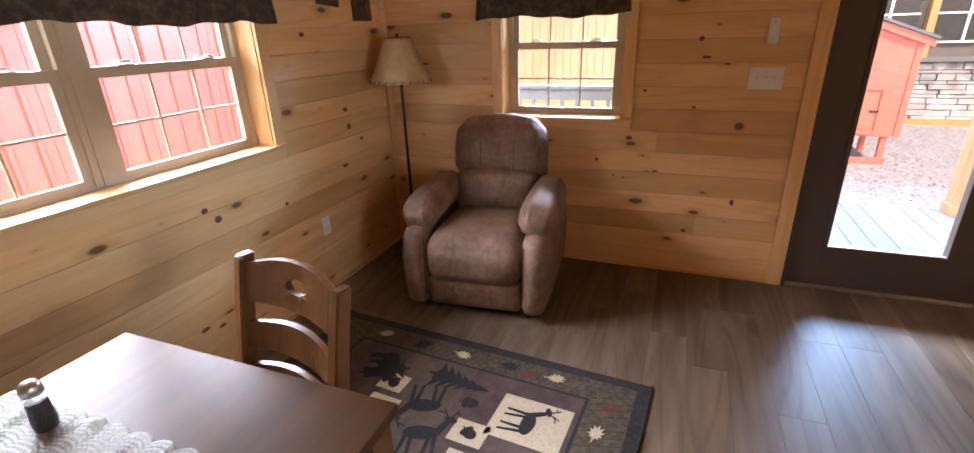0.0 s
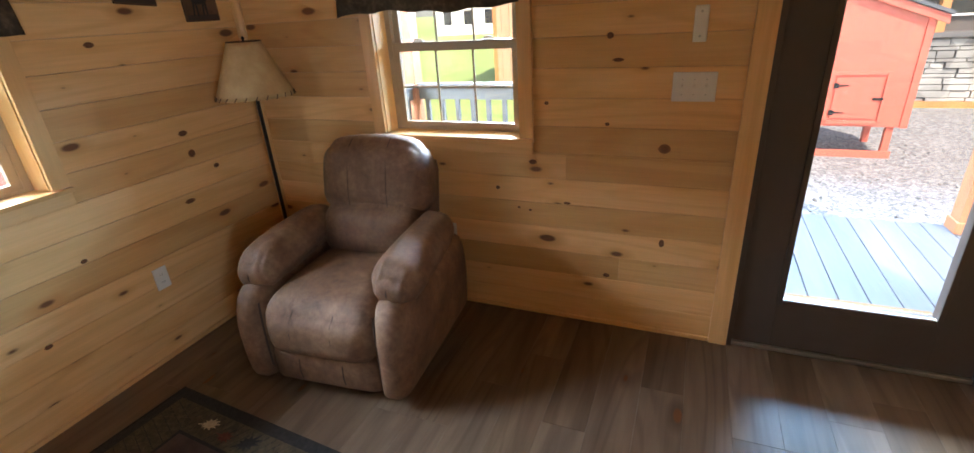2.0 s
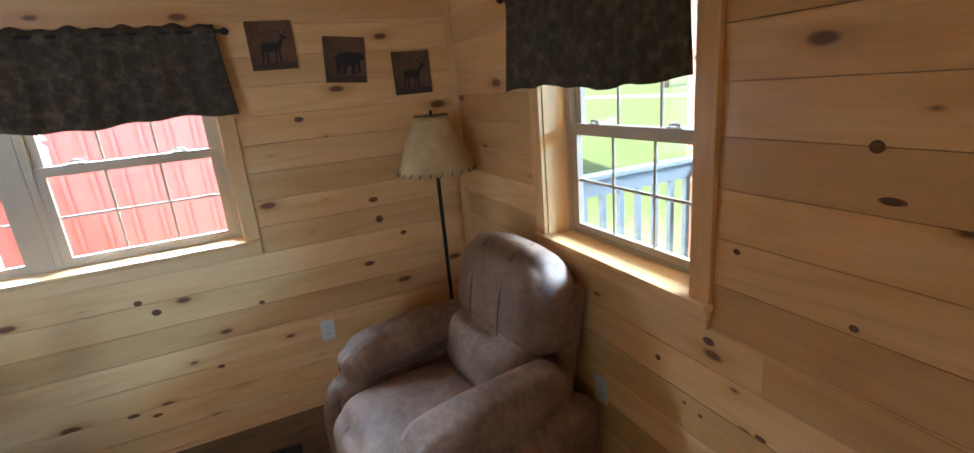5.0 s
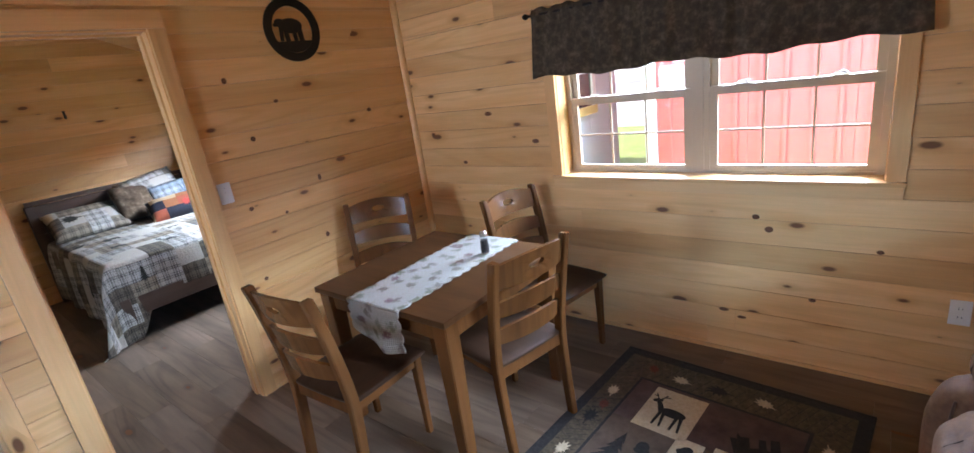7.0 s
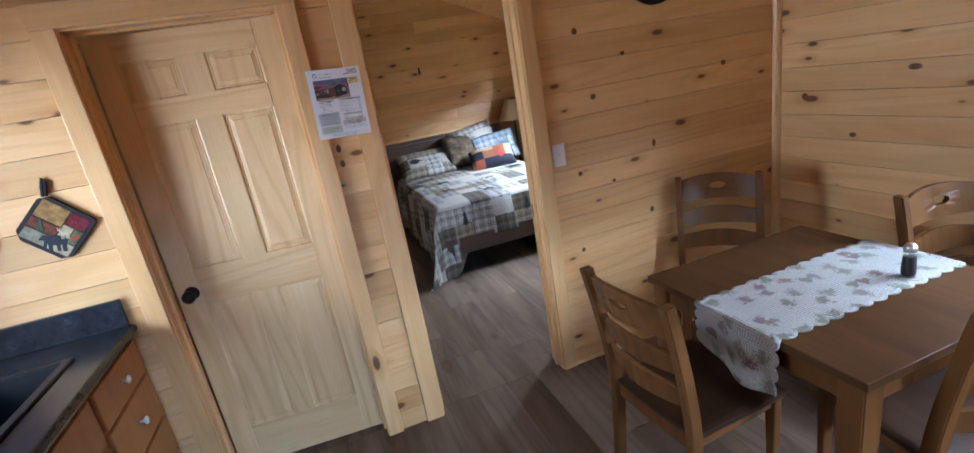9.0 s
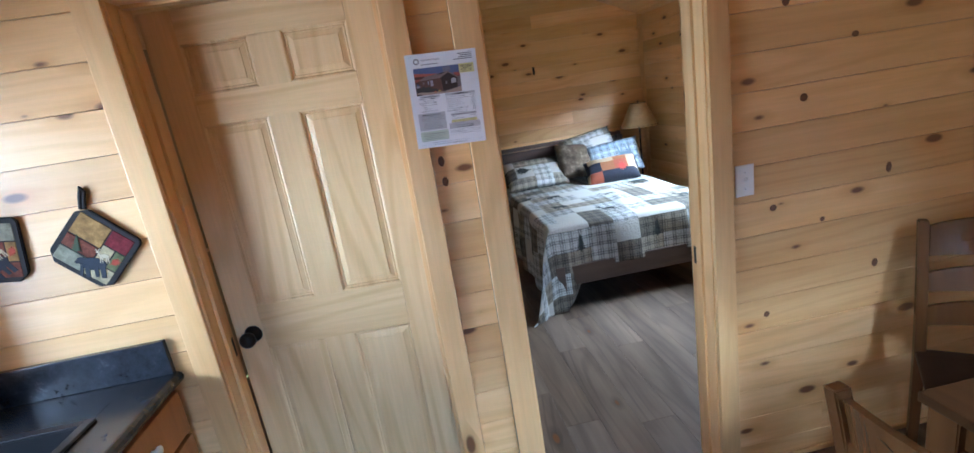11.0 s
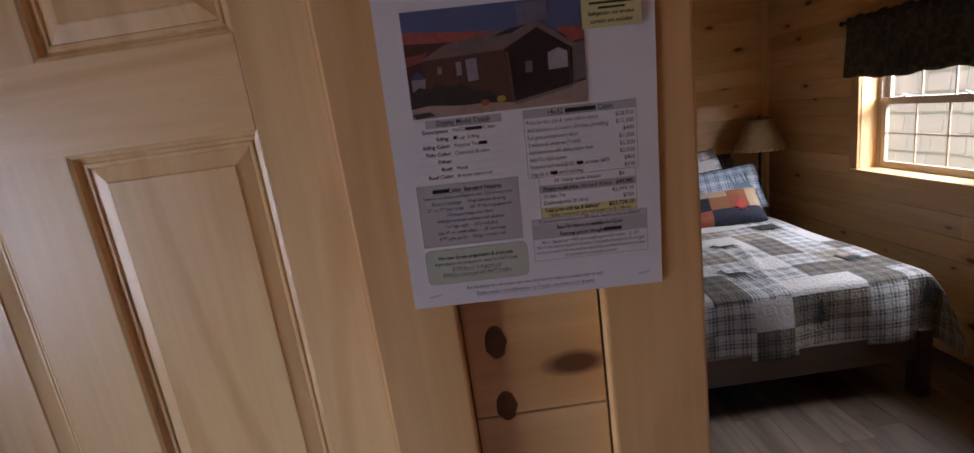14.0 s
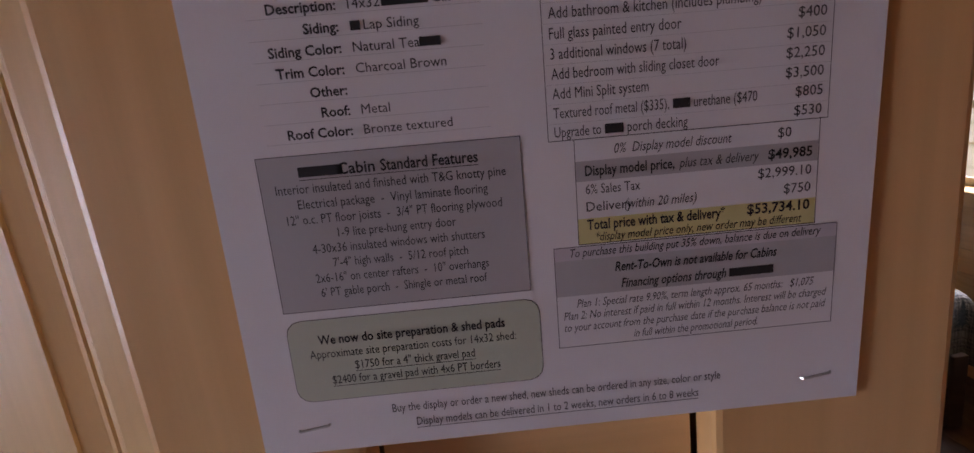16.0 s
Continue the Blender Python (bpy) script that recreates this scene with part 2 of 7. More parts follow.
def cloth(name, c1, c2, c3, scale, rough=0.9, weave=500.0):
    m, ns, ls, b = material(name, rough, 0, 0.2)
    vec = ns.new("ShaderNodeTexCoord").outputs["Object"]
    v = node(ns, "ShaderNodeTexVoronoi", feature="F1", distance="CHEBYCHEV")
    v.inputs["Scale"].default_value = scale
    ls.new(vec, v.inputs["Vector"])
    n = noise_tex(ns, ls, vec, scale * 2.3, 4, 0.7)
    r = ramp(ns, ((0.30, c1), (0.52, c2), (0.72, c3)))
    ls.new(arith(ns, ls, "ADD", arith(ns, ls, "MULTIPLY", v.outputs["Distance"], 0.4), arith(ns, ls, "MULTIPLY", n, 0.7)), r.inputs[0])
    ls.new(r.outputs[0], b.inputs["Base Color"])
    bump(ns, ls, b, noise_tex(ns, ls, vec, weave, 1), 0.3, 0.001)
    return m


VALANCE = cloth("valance_cloth", (0.050, 0.038, 0.027), (0.075, 0.057, 0.040), (0.145, 0.115, 0.08), 22)
SHADE = cloth("parchment_shade", (0.40, 0.255, 0.12), (0.47, 0.31, 0.15), (0.53, 0.37, 0.19), 8, 0.6)


def counter_material():
    m, ns, ls, b = material("dark_laminate", 0.22)
    vec = ns.new("ShaderNodeTexCoord").outputs["Object"]
    r = ramp(ns, ((0.35, (0.012, 0.013, 0.016)), (0.6, (0.03, 0.034, 0.042)), (0.78, (0.10, 0.11, 0.12))))
    ls.new(noise_tex(ns, ls, vec, 14, 6, 0.75), r.inputs[0]), ls.new(r.outputs[0], b.inputs["Base Color"])
    return m


COUNTER = counter_material()
# ---- builders ----
XL, XR, YF, YP, YB = -1.905, 2.16, 2.92, -1.0365, -4.82  # inner faces: left, right, front, partition, bedroom end
EAVE, RIDGE_X, PITCH = 2.24, 0.127, 5 / 12
WT, WO = 0.13, 0.165  # thickness of the partition and of the outer walls


def finish(name, bm, mat, parent=None, label="", smooth=False):
    me = bpy.data.meshes.new(name)
    bmesh.ops.recalc_face_normals(bm, faces=bm.faces)
    bm.to_mesh(me)
    bm.free()
    for one in mat if isinstance(mat, (list, tuple)) else [mat]:
        me.materials.append(one)
    if smooth:
        me.polygons.foreach_set("use_smooth", [True] * len(me.polygons))
    ob = new(name, me)
    if parent is not None:
        ob.parent = parent
    if label:
        ob["label"] = label
    return ob


def part(name, bm, mat, parent, label="", smooth=False):
    return finish(name, bm, mat, parent, label, smooth)


def thing(name, m, label, category, group="", kind=""):
    e = new(name)
    e.empty_display_size = 0.1
    e.matrix_world = m
    return tagged(e, label, category, group, kind)


def block(a, b, bevel=0.0, seg=2, bm=None):
    own = bm is None
    bm = bmesh.new() if own else bm
    vs = [bm.verts.new((x, y, z)) for x in (a[0], b[0]) for y in (a[1], b[1]) for z in (a[2], b[2])]
    for f in ((0, 1, 3, 2), (4, 6, 7, 5), (0, 4, 5, 1), (2, 3, 7, 6), (0, 2, 6, 4), (1, 5, 7, 3)):
        bm.faces.new([vs[i] for i in f])
    if bevel and own:
        bmesh.ops.bevel(bm, geom=list(bm.edges), offset=bevel, segments=seg, affect="EDGES", profile=0.6)
    return bm


def prism(points, a, b, axis="y", bevel=0.0):
    """A polygon in the plane across axis, drawn from a to b along it."""
    bm = bmesh.new()
    def at(p, d):
        return {"y": (p[0], d, p[1]), "x": (d, p[0], p[1]), "z": (p[0], p[1], d)}[axis]
    lo, hi = [bm.verts.new(at(p, a)) for p in points], [bm.verts.new(at(p, b)) for p in points]
    n = len(points)
    bm.faces.new(lo), bm.faces.new(hi[::-1])
    for i in range(n):
        bm.faces.new((lo[i], lo[(i + 1) % n], hi[(i + 1) % n], hi[i]))
    if bevel:
        bmesh.ops.bevel(bm, geom=list(bm.edges), offset=bevel, segments=2, affect="EDGES")
    return bm


def lathe(profile, seg=24, bm=None, close=True):
    """Turns (radius, height) pairs round z."""
    bm = bmesh.new() if bm is None else bm
    rings = [[bm.verts.new((r * math.cos(2 * math.pi * i / seg), r * math.sin(2 * math.pi * i / seg), z)) for i in range(seg)] for r, z in profile]
    for p, q in zip(rings, rings[1:]):
        for i in range(seg):
            bm.faces.new((p[i], p[(i + 1) % seg], q[(i + 1) % seg], q[i]))
    if close:
        bm.faces.new(rings[0][::-1]), bm.faces.new(rings[-1])
    return bm


def tube(points, r, seg=8, bm=None, flat=1.0):
    """A rod along points; r is one radius or one for each point."""
    bm = bmesh.new() if bm is None else bm
    pts = [Vector(p) for p in points]
    rs = r if isinstance(r, (list, tuple)) else [r] * len(pts)
    rings = []
    for i, p in enumerate(pts):
        d = (pts[min(i + 1, len(pts) - 1)] - pts[max(i - 1, 0)]).normalized()
        u = d.cross(Vector((0, 0, 1)) if abs(d.z) < 0.9 else Vector((0, 1, 0))).normalized()
        v = d.cross(u)
        rings.append([bm.verts.new(p + (u * math.cos(2 * math.pi * k / seg) + v * math.sin(2 * math.pi * k / seg) * flat) * rs[i]) for k in range(seg)])
    for a, b in zip(rings, rings[1:]):
        for k in range(seg):
            bm.faces.new((a[k], a[(k + 1) % seg], b[(k + 1) % seg], b[k]))
    bm.faces.new(rings[0][::-1]), bm.faces.new(rings[-1])
    return bm


def rounded(size, r, n=10, bulge=(0, 0, 0), shape=None):
    """A padded block about the origin: rounded by r, its faces swollen by bulge, then bent by shape."""
    bm = bmesh.new()
    bmesh.ops.create_cube(bm, size=2)
    bmesh.ops.subdivide_edges(bm, edges=list(bm.edges), cuts=n - 1, use_grid_fill=True)
    h = Vector(size) / 2
    for v in bm.verts:
        c = v.co.copy()
        # crowd the grid towards the edges, so that they stay round
        q = Vector([math.copysign(abs(t) ** 0.75, t) for t in c])
        p = Vector([q[i] * h[i] for i in range(3)])
        inner = Vector([max(-(h[i] - r), min(h[i] - r, p[i])) for i in range(3)])
        d = p - inner
        if d.length > 1e-9:
            p = inner + d.normalized() * r
        for i in range(3):
            j, k = (i + 1) % 3, (i + 2) % 3
            if bulge[i]:
                p[i] += math.copysign(bulge[i], c[i]) * (1 - c[j] ** 2) * (1 - c[k] ** 2) * abs(c[i])
        v.co = shape(p, q) if shape else p
    return bm


def move(bm, m):
    bmesh.ops.transform(bm, matrix=m, verts=bm.verts)
    return bm


# ---- the shell ----
def wall_core(name, axis, face, back, a, b, top, holes, label):
    """A wall with thickness; the holes (a0, a1, z0, z1) go through it. face is behind the boards."""
    bm = bmesh.new()
    def put(u0, u1, z0, z1):
        if u1 - u0 < 1e-4 or z1 - z0 < 1e-4:
            return
        lo, hi = min(face, back), max(face, back)
        block((lo, u0, z0) if axis == "y" else (u0, lo, z0), (hi, u1, z1) if axis == "y" else (u1, hi, z1), bm=bm)
    at = a
    for u0, u1, z0, z1 in sorted(holes):
        put(at, u0, 0, top), put(u0, u1, 0, z0), put(u0, u1, z1, top)
        at = u1
    put(at, b, 0, top)
    return tagged(finish(name, bm, CORE), label, "wall", kind="structure")


left = wall_core("wall_left", "y", XL - 0.019, XL - WO, YB, YF + WO, EAVE, [(0.205, 1.768, 0.965, 1.90), (-3.792, -2.23, 0.965, 1.90)], "knotty pine board wall with double windows")
front = wall_core("wall_front", "x", YF + 0.019, YF + WO, XL, XR, 3.1, [(-1.045, -0.273, 0.965, 1.90), (0.745, 1.70, 0.0, 2.075)], "knotty pine board wall round window and entry door")
partition = wall_core("wall_partition", "x", YP - 0.019, YP - WT + 0.019, XL, XR, 3.1, [(-0.315, 0.430, 0, 2.07), (0.711, 1.456, 0, 2.07)], "knotty pine partition wall between living room and bedroom")
right = wall_core("wall_right", "y", XR + 0.019, XR + WO, YB, YF + WO, EAVE, [(-2.687, -1.915, 0.965, 1.90), (-0.875, -0.103, 0.965, 1.90)], "knotty pine board side wall behind the kitchen counter")
back = wall_core("wall_back", "x", YB - 0.019, YB - WO, XL, XR, 3.1, [], "knotty pine board wall behind the bed")
bath = wall_core("wall_bath", "y", 0.62, 0.66, YB, YP - WT, 2.9, [], "plain wall between bathroom and bedroom")

bm = bmesh.new()
for s, x0 in ((1, XL - 0.35), (-1, XR + 0.35)):
    run = abs(RIDGE_X - x0)
    n = 18
    for i in range(n):
        u0, u1 = run * i / n, run * (i + 1) / n - 0.004
        z = lambda u: EAVE + (u - 0.35) * PITCH
        vs = [(x0 + s * u, y, z(u) + d) for d in (0, 0.02) for u, y in ((u0, YB - 0.3), (u1, YB - 0.3), (u1, 4.98), (u0, 4.98))]
        q = [bm.verts.new(v) for v in vs]
        for f in ((0, 1, 2, 3), (4, 7, 6, 5), (0, 4, 5, 1), (1, 5, 6, 2), (2, 6, 7, 3), (3, 7, 4, 0)):
            bm.faces.new([q[k] for k in f])
tagged(finish("ceiling", bm, PINE_Y), "sloped knotty pine board ceiling of the cabin", "ceiling", kind="structure")
bm = bmesh.new()
for s, x0 in ((1, XL - 0.42), (-1, XR + 0.42)):
    run = abs(RIDGE_X - x0)
    z0 = EAVE - 0.42 * PITCH + 0.10
    q = [bm.verts.new(v) for v in ((x0, YB - 0.4, z0), (RIDGE_X, YB - 0.4, z0 + run * PITCH), (RIDGE_X, 5.05, z0 + run * PITCH), (x0, 5.05, z0))]
    bm.faces.new(q)
roof = finish("roof", bm, plain("bronze_metal_roof", (0.06, 0.045, 0.035), 0.4, 0.4))
roof.modifiers.new("thick", "SOLIDIFY").thickness = 0.05
tagged(roof, "bronze metal gable roof over cabin and porch", "roof", kind="structure")


def profile_board(h, depth=0.019, c=0.0010):
    """A tongue-and-groove board one metre long: x along, y away from the room, z up; its long edges chamfered."""
    me = bpy.data.meshes.new("board")
    prof = [(depth, 0.0), (c, 0.0004), (0, c), (0, h - c), (c, h - 0.0004), (depth, h)]
    vs = [(x, y, z) for x in (0, 1) for y, z in prof]
    fs = [tuple(range(5, -1, -1)), tuple(range(6, 12))] + [(i, (i + 1) % 6, 6 + (i + 1) % 6, 6 + i) for i in range(6)]
    me.from_pydata(vs, [], fs)
    bm = bmesh.new()
    bm.from_mesh(me)
    bmesh.ops.recalc_face_normals(bm, faces=bm.faces)
    bm.to_mesh(me)
    bm.free()
    return me


BOARD_MESHES = {}


def board_rows(parent, origin, turn, a, b, top, holes, z0, mat, seed, gable=False):
    """Boards over a wall. Local x runs along the wall, y out of the room; holes as (a0, a1, z0, z1) in local x."""
    rng = random.Random(seed)
    pitch, frame_m = 0.1295, Matrix.Translation(origin) @ Matrix.Rotation(radians(turn), 4, "Z")
    z = z0 - pitch
    while z < top - 0.005:
        lo, hi = max(z, 0.0), min(z + pitch - 0.0006, top)
        z += pitch
        if hi - lo < 0.02:
            continue
        cuts = {lo, hi}
        for h in holes:
            cuts |= {q for q in (h[2], h[3]) if lo + 0.002 < q < hi - 0.002}
        cuts = sorted(cuts)
        seams = [a + (b - a) * rng.uniform(0.2, 0.8)] if rng.random() < 0.55 else []
        for c0, c1 in zip(cuts, cuts[1:]):
            if c1 - c0 < 0.004:
                continue
            spans, at = [], a
            for h in sorted(holes):
                if h[2] < (c0 + c1) / 2 < h[3]:
                    spans.append((at, h[0]))
                    at = h[1]
            spans.append((at, b))
            for s0, s1 in spans:
                edges = [s0] + [q for q in seams if s0 + 0.2 < q < s1 - 0.2] + [s1]
                for e0, e1 in zip(edges, edges[1:]):
                    if e1 - e0 < 0.01:
                        continue
                    f0, f1 = e0, e1 - 0.0008
                    if gable and c0 > EAVE - 0.01:
                        inset = (c0 - EAVE) / PITCH
                        f0, f1 = max(f0, a + inset - 0.05), min(f1, b - inset + 0.05)
                        if f1 - f0 < 0.05:
                            continue
                    key = (mat.name, round(c1 - c0, 4))
                    if key not in BOARD_MESHES:
                        BOARD_MESHES[key] = profile_board(c1 - c0)
                        BOARD_MESHES[key].materials.append(mat)
                    o = new("board", BOARD_MESHES[key])
                    o.parent = parent
                    o.matrix_world = frame_m @ Matrix.Translation((f0, 0, c0)) @ Matrix.Diagonal((f1 - f0, 1, 1, 1))


def knot(parent, m, u, z, rx, rz, mat):
    """A knot: a thin oval set in a board."""
    bm = bmesh.new()
    n = 14
    rim = [bm.verts.new((math.cos(2 * math.pi * i / n) * rx * (1 + 0.1 * math.sin(3 * i)), 0.0, math.sin(2 * math.pi * i / n) * rz)) for i in range(n)]
    top = [bm.verts.new((v.co.x * 0.8, 0.0008, v.co.z * 0.8)) for v in rim]
    mid = bm.verts.new((0, 0.0011, 0))
    for i in range(n):
        bm.faces.new((rim[i], rim[(i + 1) % n], top[(i + 1) % n], top[i]))
        bm.faces.new((top[i], top[(i + 1) % n], mid))
    o = finish("knot", bm, mat, parent, smooth=True)
    o.matrix_world = m @ Matrix.Translation((u, 0.0002, z))


def knot_material():
    m, ns, ls, b = material("pine_knot", 0.45)
    t = ns.new("ShaderNodeTexCoord").outputs["Object"]
    d = ns.new("ShaderNodeVectorMath")
    d.operation = "LENGTH"
    ls.new(t, d.inputs[0])
    w = noise_tex(ns, ls, t, 160, 3)
    r = ramp(ns, ((0.0, (0.22, 0.085, 0.032)), (0.45, (0.13, 0.05, 0.02)), (0.8, (0.26, 0.105, 0.036)), (1.0, (0.40, 0.18, 0.06))))
    ls.new(arith(ns, ls, "ADD", arith(ns, ls, "MULTIPLY", d.outputs["Value"], 28.0), arith(ns, ls, "MULTIPLY", w, 0.35)), r.inputs[0])
    ls.new(r.outputs[0], b.inputs["Base Color"])
    return m


KNOT = knot_material()


# ---- windows ----
def window(name, m, w, units, label):
    """Local x along the wall from the opening's start, y out of the room, z from the floor. The opening is w wide, 0.985 to 1.885 high."""
    e = thing(name, m, label, "window", kind="structure")
    z0, z1, d = 0.985, 1.885, 0.160
    px = PINE_TRIM_Y if abs(m.to_euler().z) > 0.5 else PINE_TRIM_X
    part("jamb", block((-0.012, 0.001, z0), (0.0, d, z1), 0.001), PINE_Z, e)
    part("jamb", block((w, 0.001, z0), (w + 0.012, d, z1), 0.001), PINE_Z, e)
    part("head_jamb", block((-0.012, 0.001, z1), (w + 0.012, d, z1 + 0.012), 0.001), px, e)
    part("window_sill", block((-0.075, -0.034, z0 - 0.02), (w + 0.075, -0.0005, z0 + 0.0), 0.004), px, e, "pine window stool")
    part("sill_lining", block((-0.011, 0.0, z0 - 0.019), (w + 0.011, d, z0 - 0.0005), 0.001), px, e)
    part("apron", block((-0.068, -0.018, z0 - 0.078), (w + 0.068, 0.0, z0 - 0.021), 0.003), px, e)
    part("casing", block((-0.072, -0.018, z0 + 0.0005), (-0.004, 0.0, z1 + 0.005), 0.003), PINE_Z, e)
    part("casing", block((w + 0.004, -0.018, z0 + 0.0005), (w + 0.072, 0.0, z1 + 0.005), 0.003), PINE_Z, e)
    part("casing", block((-0.072, -0.018, z1 + 0.0055), (w + 0.072, 0.0, z1 + 0.075), 0.003), px, e)
    uw = w / units
    for k in range(units):
        x0, x1 = k * uw, (k + 1) * uw
        if units > 1:
            x0, x1 = x0 + (0.018 if k else 0.0), x1 - (0.018 if k < units - 1 else 0.0)
        bm = bmesh.new()
        for a, b in (((x0, 0.105, z0), (x0 + 0.028, d - 0.001, z1)), ((x1 - 0.028, 0.105, z0), (x1, d - 0.001, z1)), ((x0 + 0.028, 0.105, z0), (x1 - 0.028, d - 0.001, z0 + 0.014)), ((x0 + 0.028, 0.105, z1 - 0.026), (x1 - 0.028, d - 0.001, z1))):
            block(a, b, bm=bm)
        part("window_frame", bm, VINYL, e, "tan vinyl window frame")
        for which, y0, s0, s1 in (("lower_sash", 0.108, z0 + 0.0145, 1.428), ("upper_sash", 0.133, 1.388, z1 - 0.0265)):
            a0, a1, y1 = x0 + 0.0285, x1 - 0.0285, y0 + 0.022
            st, rb, rt = 0.036, 0.027, 0.042
            if which == "upper_sash":
                rb, rt = 0.040, 0.036
            bm = bmesh.new()
            block((a0, y0, s0), (a0 + st, y1, s1), bm=bm), block((a1 - st, y0, s0), (a1, y1, s1), bm=bm)
            block((a0 + st, y0, s0), (a1 - st, y1, s0 + rb), bm=bm), block((a0 + st, y0, s1 - rt), (a1 - st, y1, s1), bm=bm)
            sash = part(which, bm, VINYL, e)
            g0, g1, h0, h1 = a0 + st, a1 - st, s0 + rb, s1 - rt
            ym = (y0 + y1) / 2
            for j in (1, 2):
                c = g0 + (g1 - g0) * j / 3
                part("muntin", block((c - 0.005, ym - 0.003, h0), (c + 0.005, ym + 0.003, h1)), VINYL, sash)
            c = (h0 + h1) / 2
            part("muntin", block((g0, ym - 0.0035, c - 0.005), (g1, ym + 0.0035, c + 0.005)), VINYL, sash)
            pane = part("pane", block((g0, ym + 0.005, h0), (g1, ym + 0.0065, h1)), GLASS, sash)
            pane.visible_shadow = False
            if which == "lower_sash":
                for f in (0.22, 0.78):
                    c = a0 + (a1 - a0) * f
                    bm = block((c - 0.03, y0 - 0.004, s1 + 0.0005), (c + 0.03, y1, s1 + 0.006))
                    tube([(c - 0.022, y0 + 0.004, s1 + 0.012), (c, y0 - 0.004, s1 + 0.014), (c + 0.022, y0 + 0.004, s1 + 0.010)], 0.006, 6, bm)
                    part("sash_lock", bm, WHITE_PLASTIC, sash, "white cam lock")
    if units > 1:
        for k in range(1, units):
            part("mullion", block((k * uw - 0.0175, 0.101, z0), (k * uw + 0.0175, d - 0.001, z1), 0.002), VINYL, e)
    return e


window("window_1", pose(XL, 0.217, 0, 0, 0, 90), 1.539, 2, "twin tan vinyl single-hung window with grids")
window("window_2", pose(-1.033, YF, 0), 0.748, 1, "tan vinyl single-hung window with grids facing the porch")
window("window_3", pose(XL, -3.782, 0, 0, 0, 90), 1.539, 2, "twin tan vinyl single-hung bedroom window with grids")


# ---- entry door ----
def entry_door():
    e = thing("door_1", pose(0, 0, 0), "dark brown full-glass entry door, closed", "door", kind="structure")
    for x0, x1 in ((0.662, 0.742), (1.703, 1.783)):
        part("casing", block((x0, YF - 0.018, 0.0), (x1, YF, 2.08), 0.003), PINE_Z, e, "pine door casing")
    part("casing", block((0.662, YF - 0.018, 2.081), (1.783, YF, 2.165), 0.003), PINE_TRIM_X, e)
    part("jamb", block((0.742, YF - 0.012, 0.0), (0.764, YF + WO, 2.058), 0.001), DARK_DOOR, e)
    part("jamb", block((1.681, YF - 0.012, 0.0), (1.703, YF + WO, 2.058), 0.001), DARK_DOOR, e)
    part("head_jamb", block((0.742, YF - 0.012, 2.0585), (1.703, YF + WO, 2.0805), 0.001), DARK_DOOR, e)
    part("threshold", block((0.764, YF + 0.0, 0.001), (1.681, YF + WO + 0.02, 0.022), 0.004), STEEL, e)
    y0, y1, z0, z1 = YF + 0.012, YF + 0.056, 0.024, 2.055
    gx0, gx1, gz0, gz1 = 0.944, 1.500, 0.275, 1.89
    for a, b in (((0.767, z0), (gx0 - 0.02, z1)), ((gx1 + 0.02, z0), (1.678, z1)), ((gx0 - 0.02, z0), (gx1 + 0.02, gz0 - 0.02)), ((gx0 - 0.02, gz1 + 0.02), (gx1 + 0.02, z1))):
        part("rail" if b[0] - a[0] > 0.3 else "stile", block((a[0], y0, a[1]), (b[0] - 0.0002, y1, b[1]), 0.0008), DARK_DOOR, e)
    for a, b in (((gx0 - 0.024, gz0 - 0.024), (gx0, gz1 + 0.024)), ((gx1, gz0 - 0.024), (gx1 + 0.024, gz1 + 0.024)), ((gx0, gz0 - 0.024), (gx1, gz0)), ((gx0, gz1), (gx1, gz1 + 0.024))):
        part("glazing_bead", block((a[0], y0 - 0.009, a[1]), (b[0], y1 + 0.006, b[1]), 0.004), DARK_DOOR, e)
    p = part("pane", block((gx0, YF + 0.032, gz0), (gx1, YF + 0.036, gz1)), GLASS, e)
    p.visible_shadow = False
    part("weatherstrip", block((gx0 + 0.001, y0 - 0.004, gz0 + 0.0005), (gx1 - 0.001, y0 + 0.012, gz0 + 0.007)), WHITE_PLASTIC, e)
    k = part("door_handle", move(lathe([(0.001, 0), (0.032, 0.0), (0.032, 0.006), (0.012, 0.01), (0.011, 0.03), (0.022, 0.036), (0.029, 0.05), (0.026, 0.066), (0.001, 0.072)], 20), pose(1.615, y0, 0.98, 90)), BRONZE, e, smooth=True)
    part("deadbolt", move(lathe([(0.001, 0), (0.03, 0.0), (0.03, 0.012), (0.02, 0.018), (0.001, 0.018)], 20), pose(1.615, y0, 1.15, 90)), BRONZE, e)
    for z in (0.25, 1.05, 1.85):
        part("hinge", block((0.7635, y0 - 0.008, z), (0.7675, y0, z + 0.09), 0.001), BRONZE, e)


entry_door()


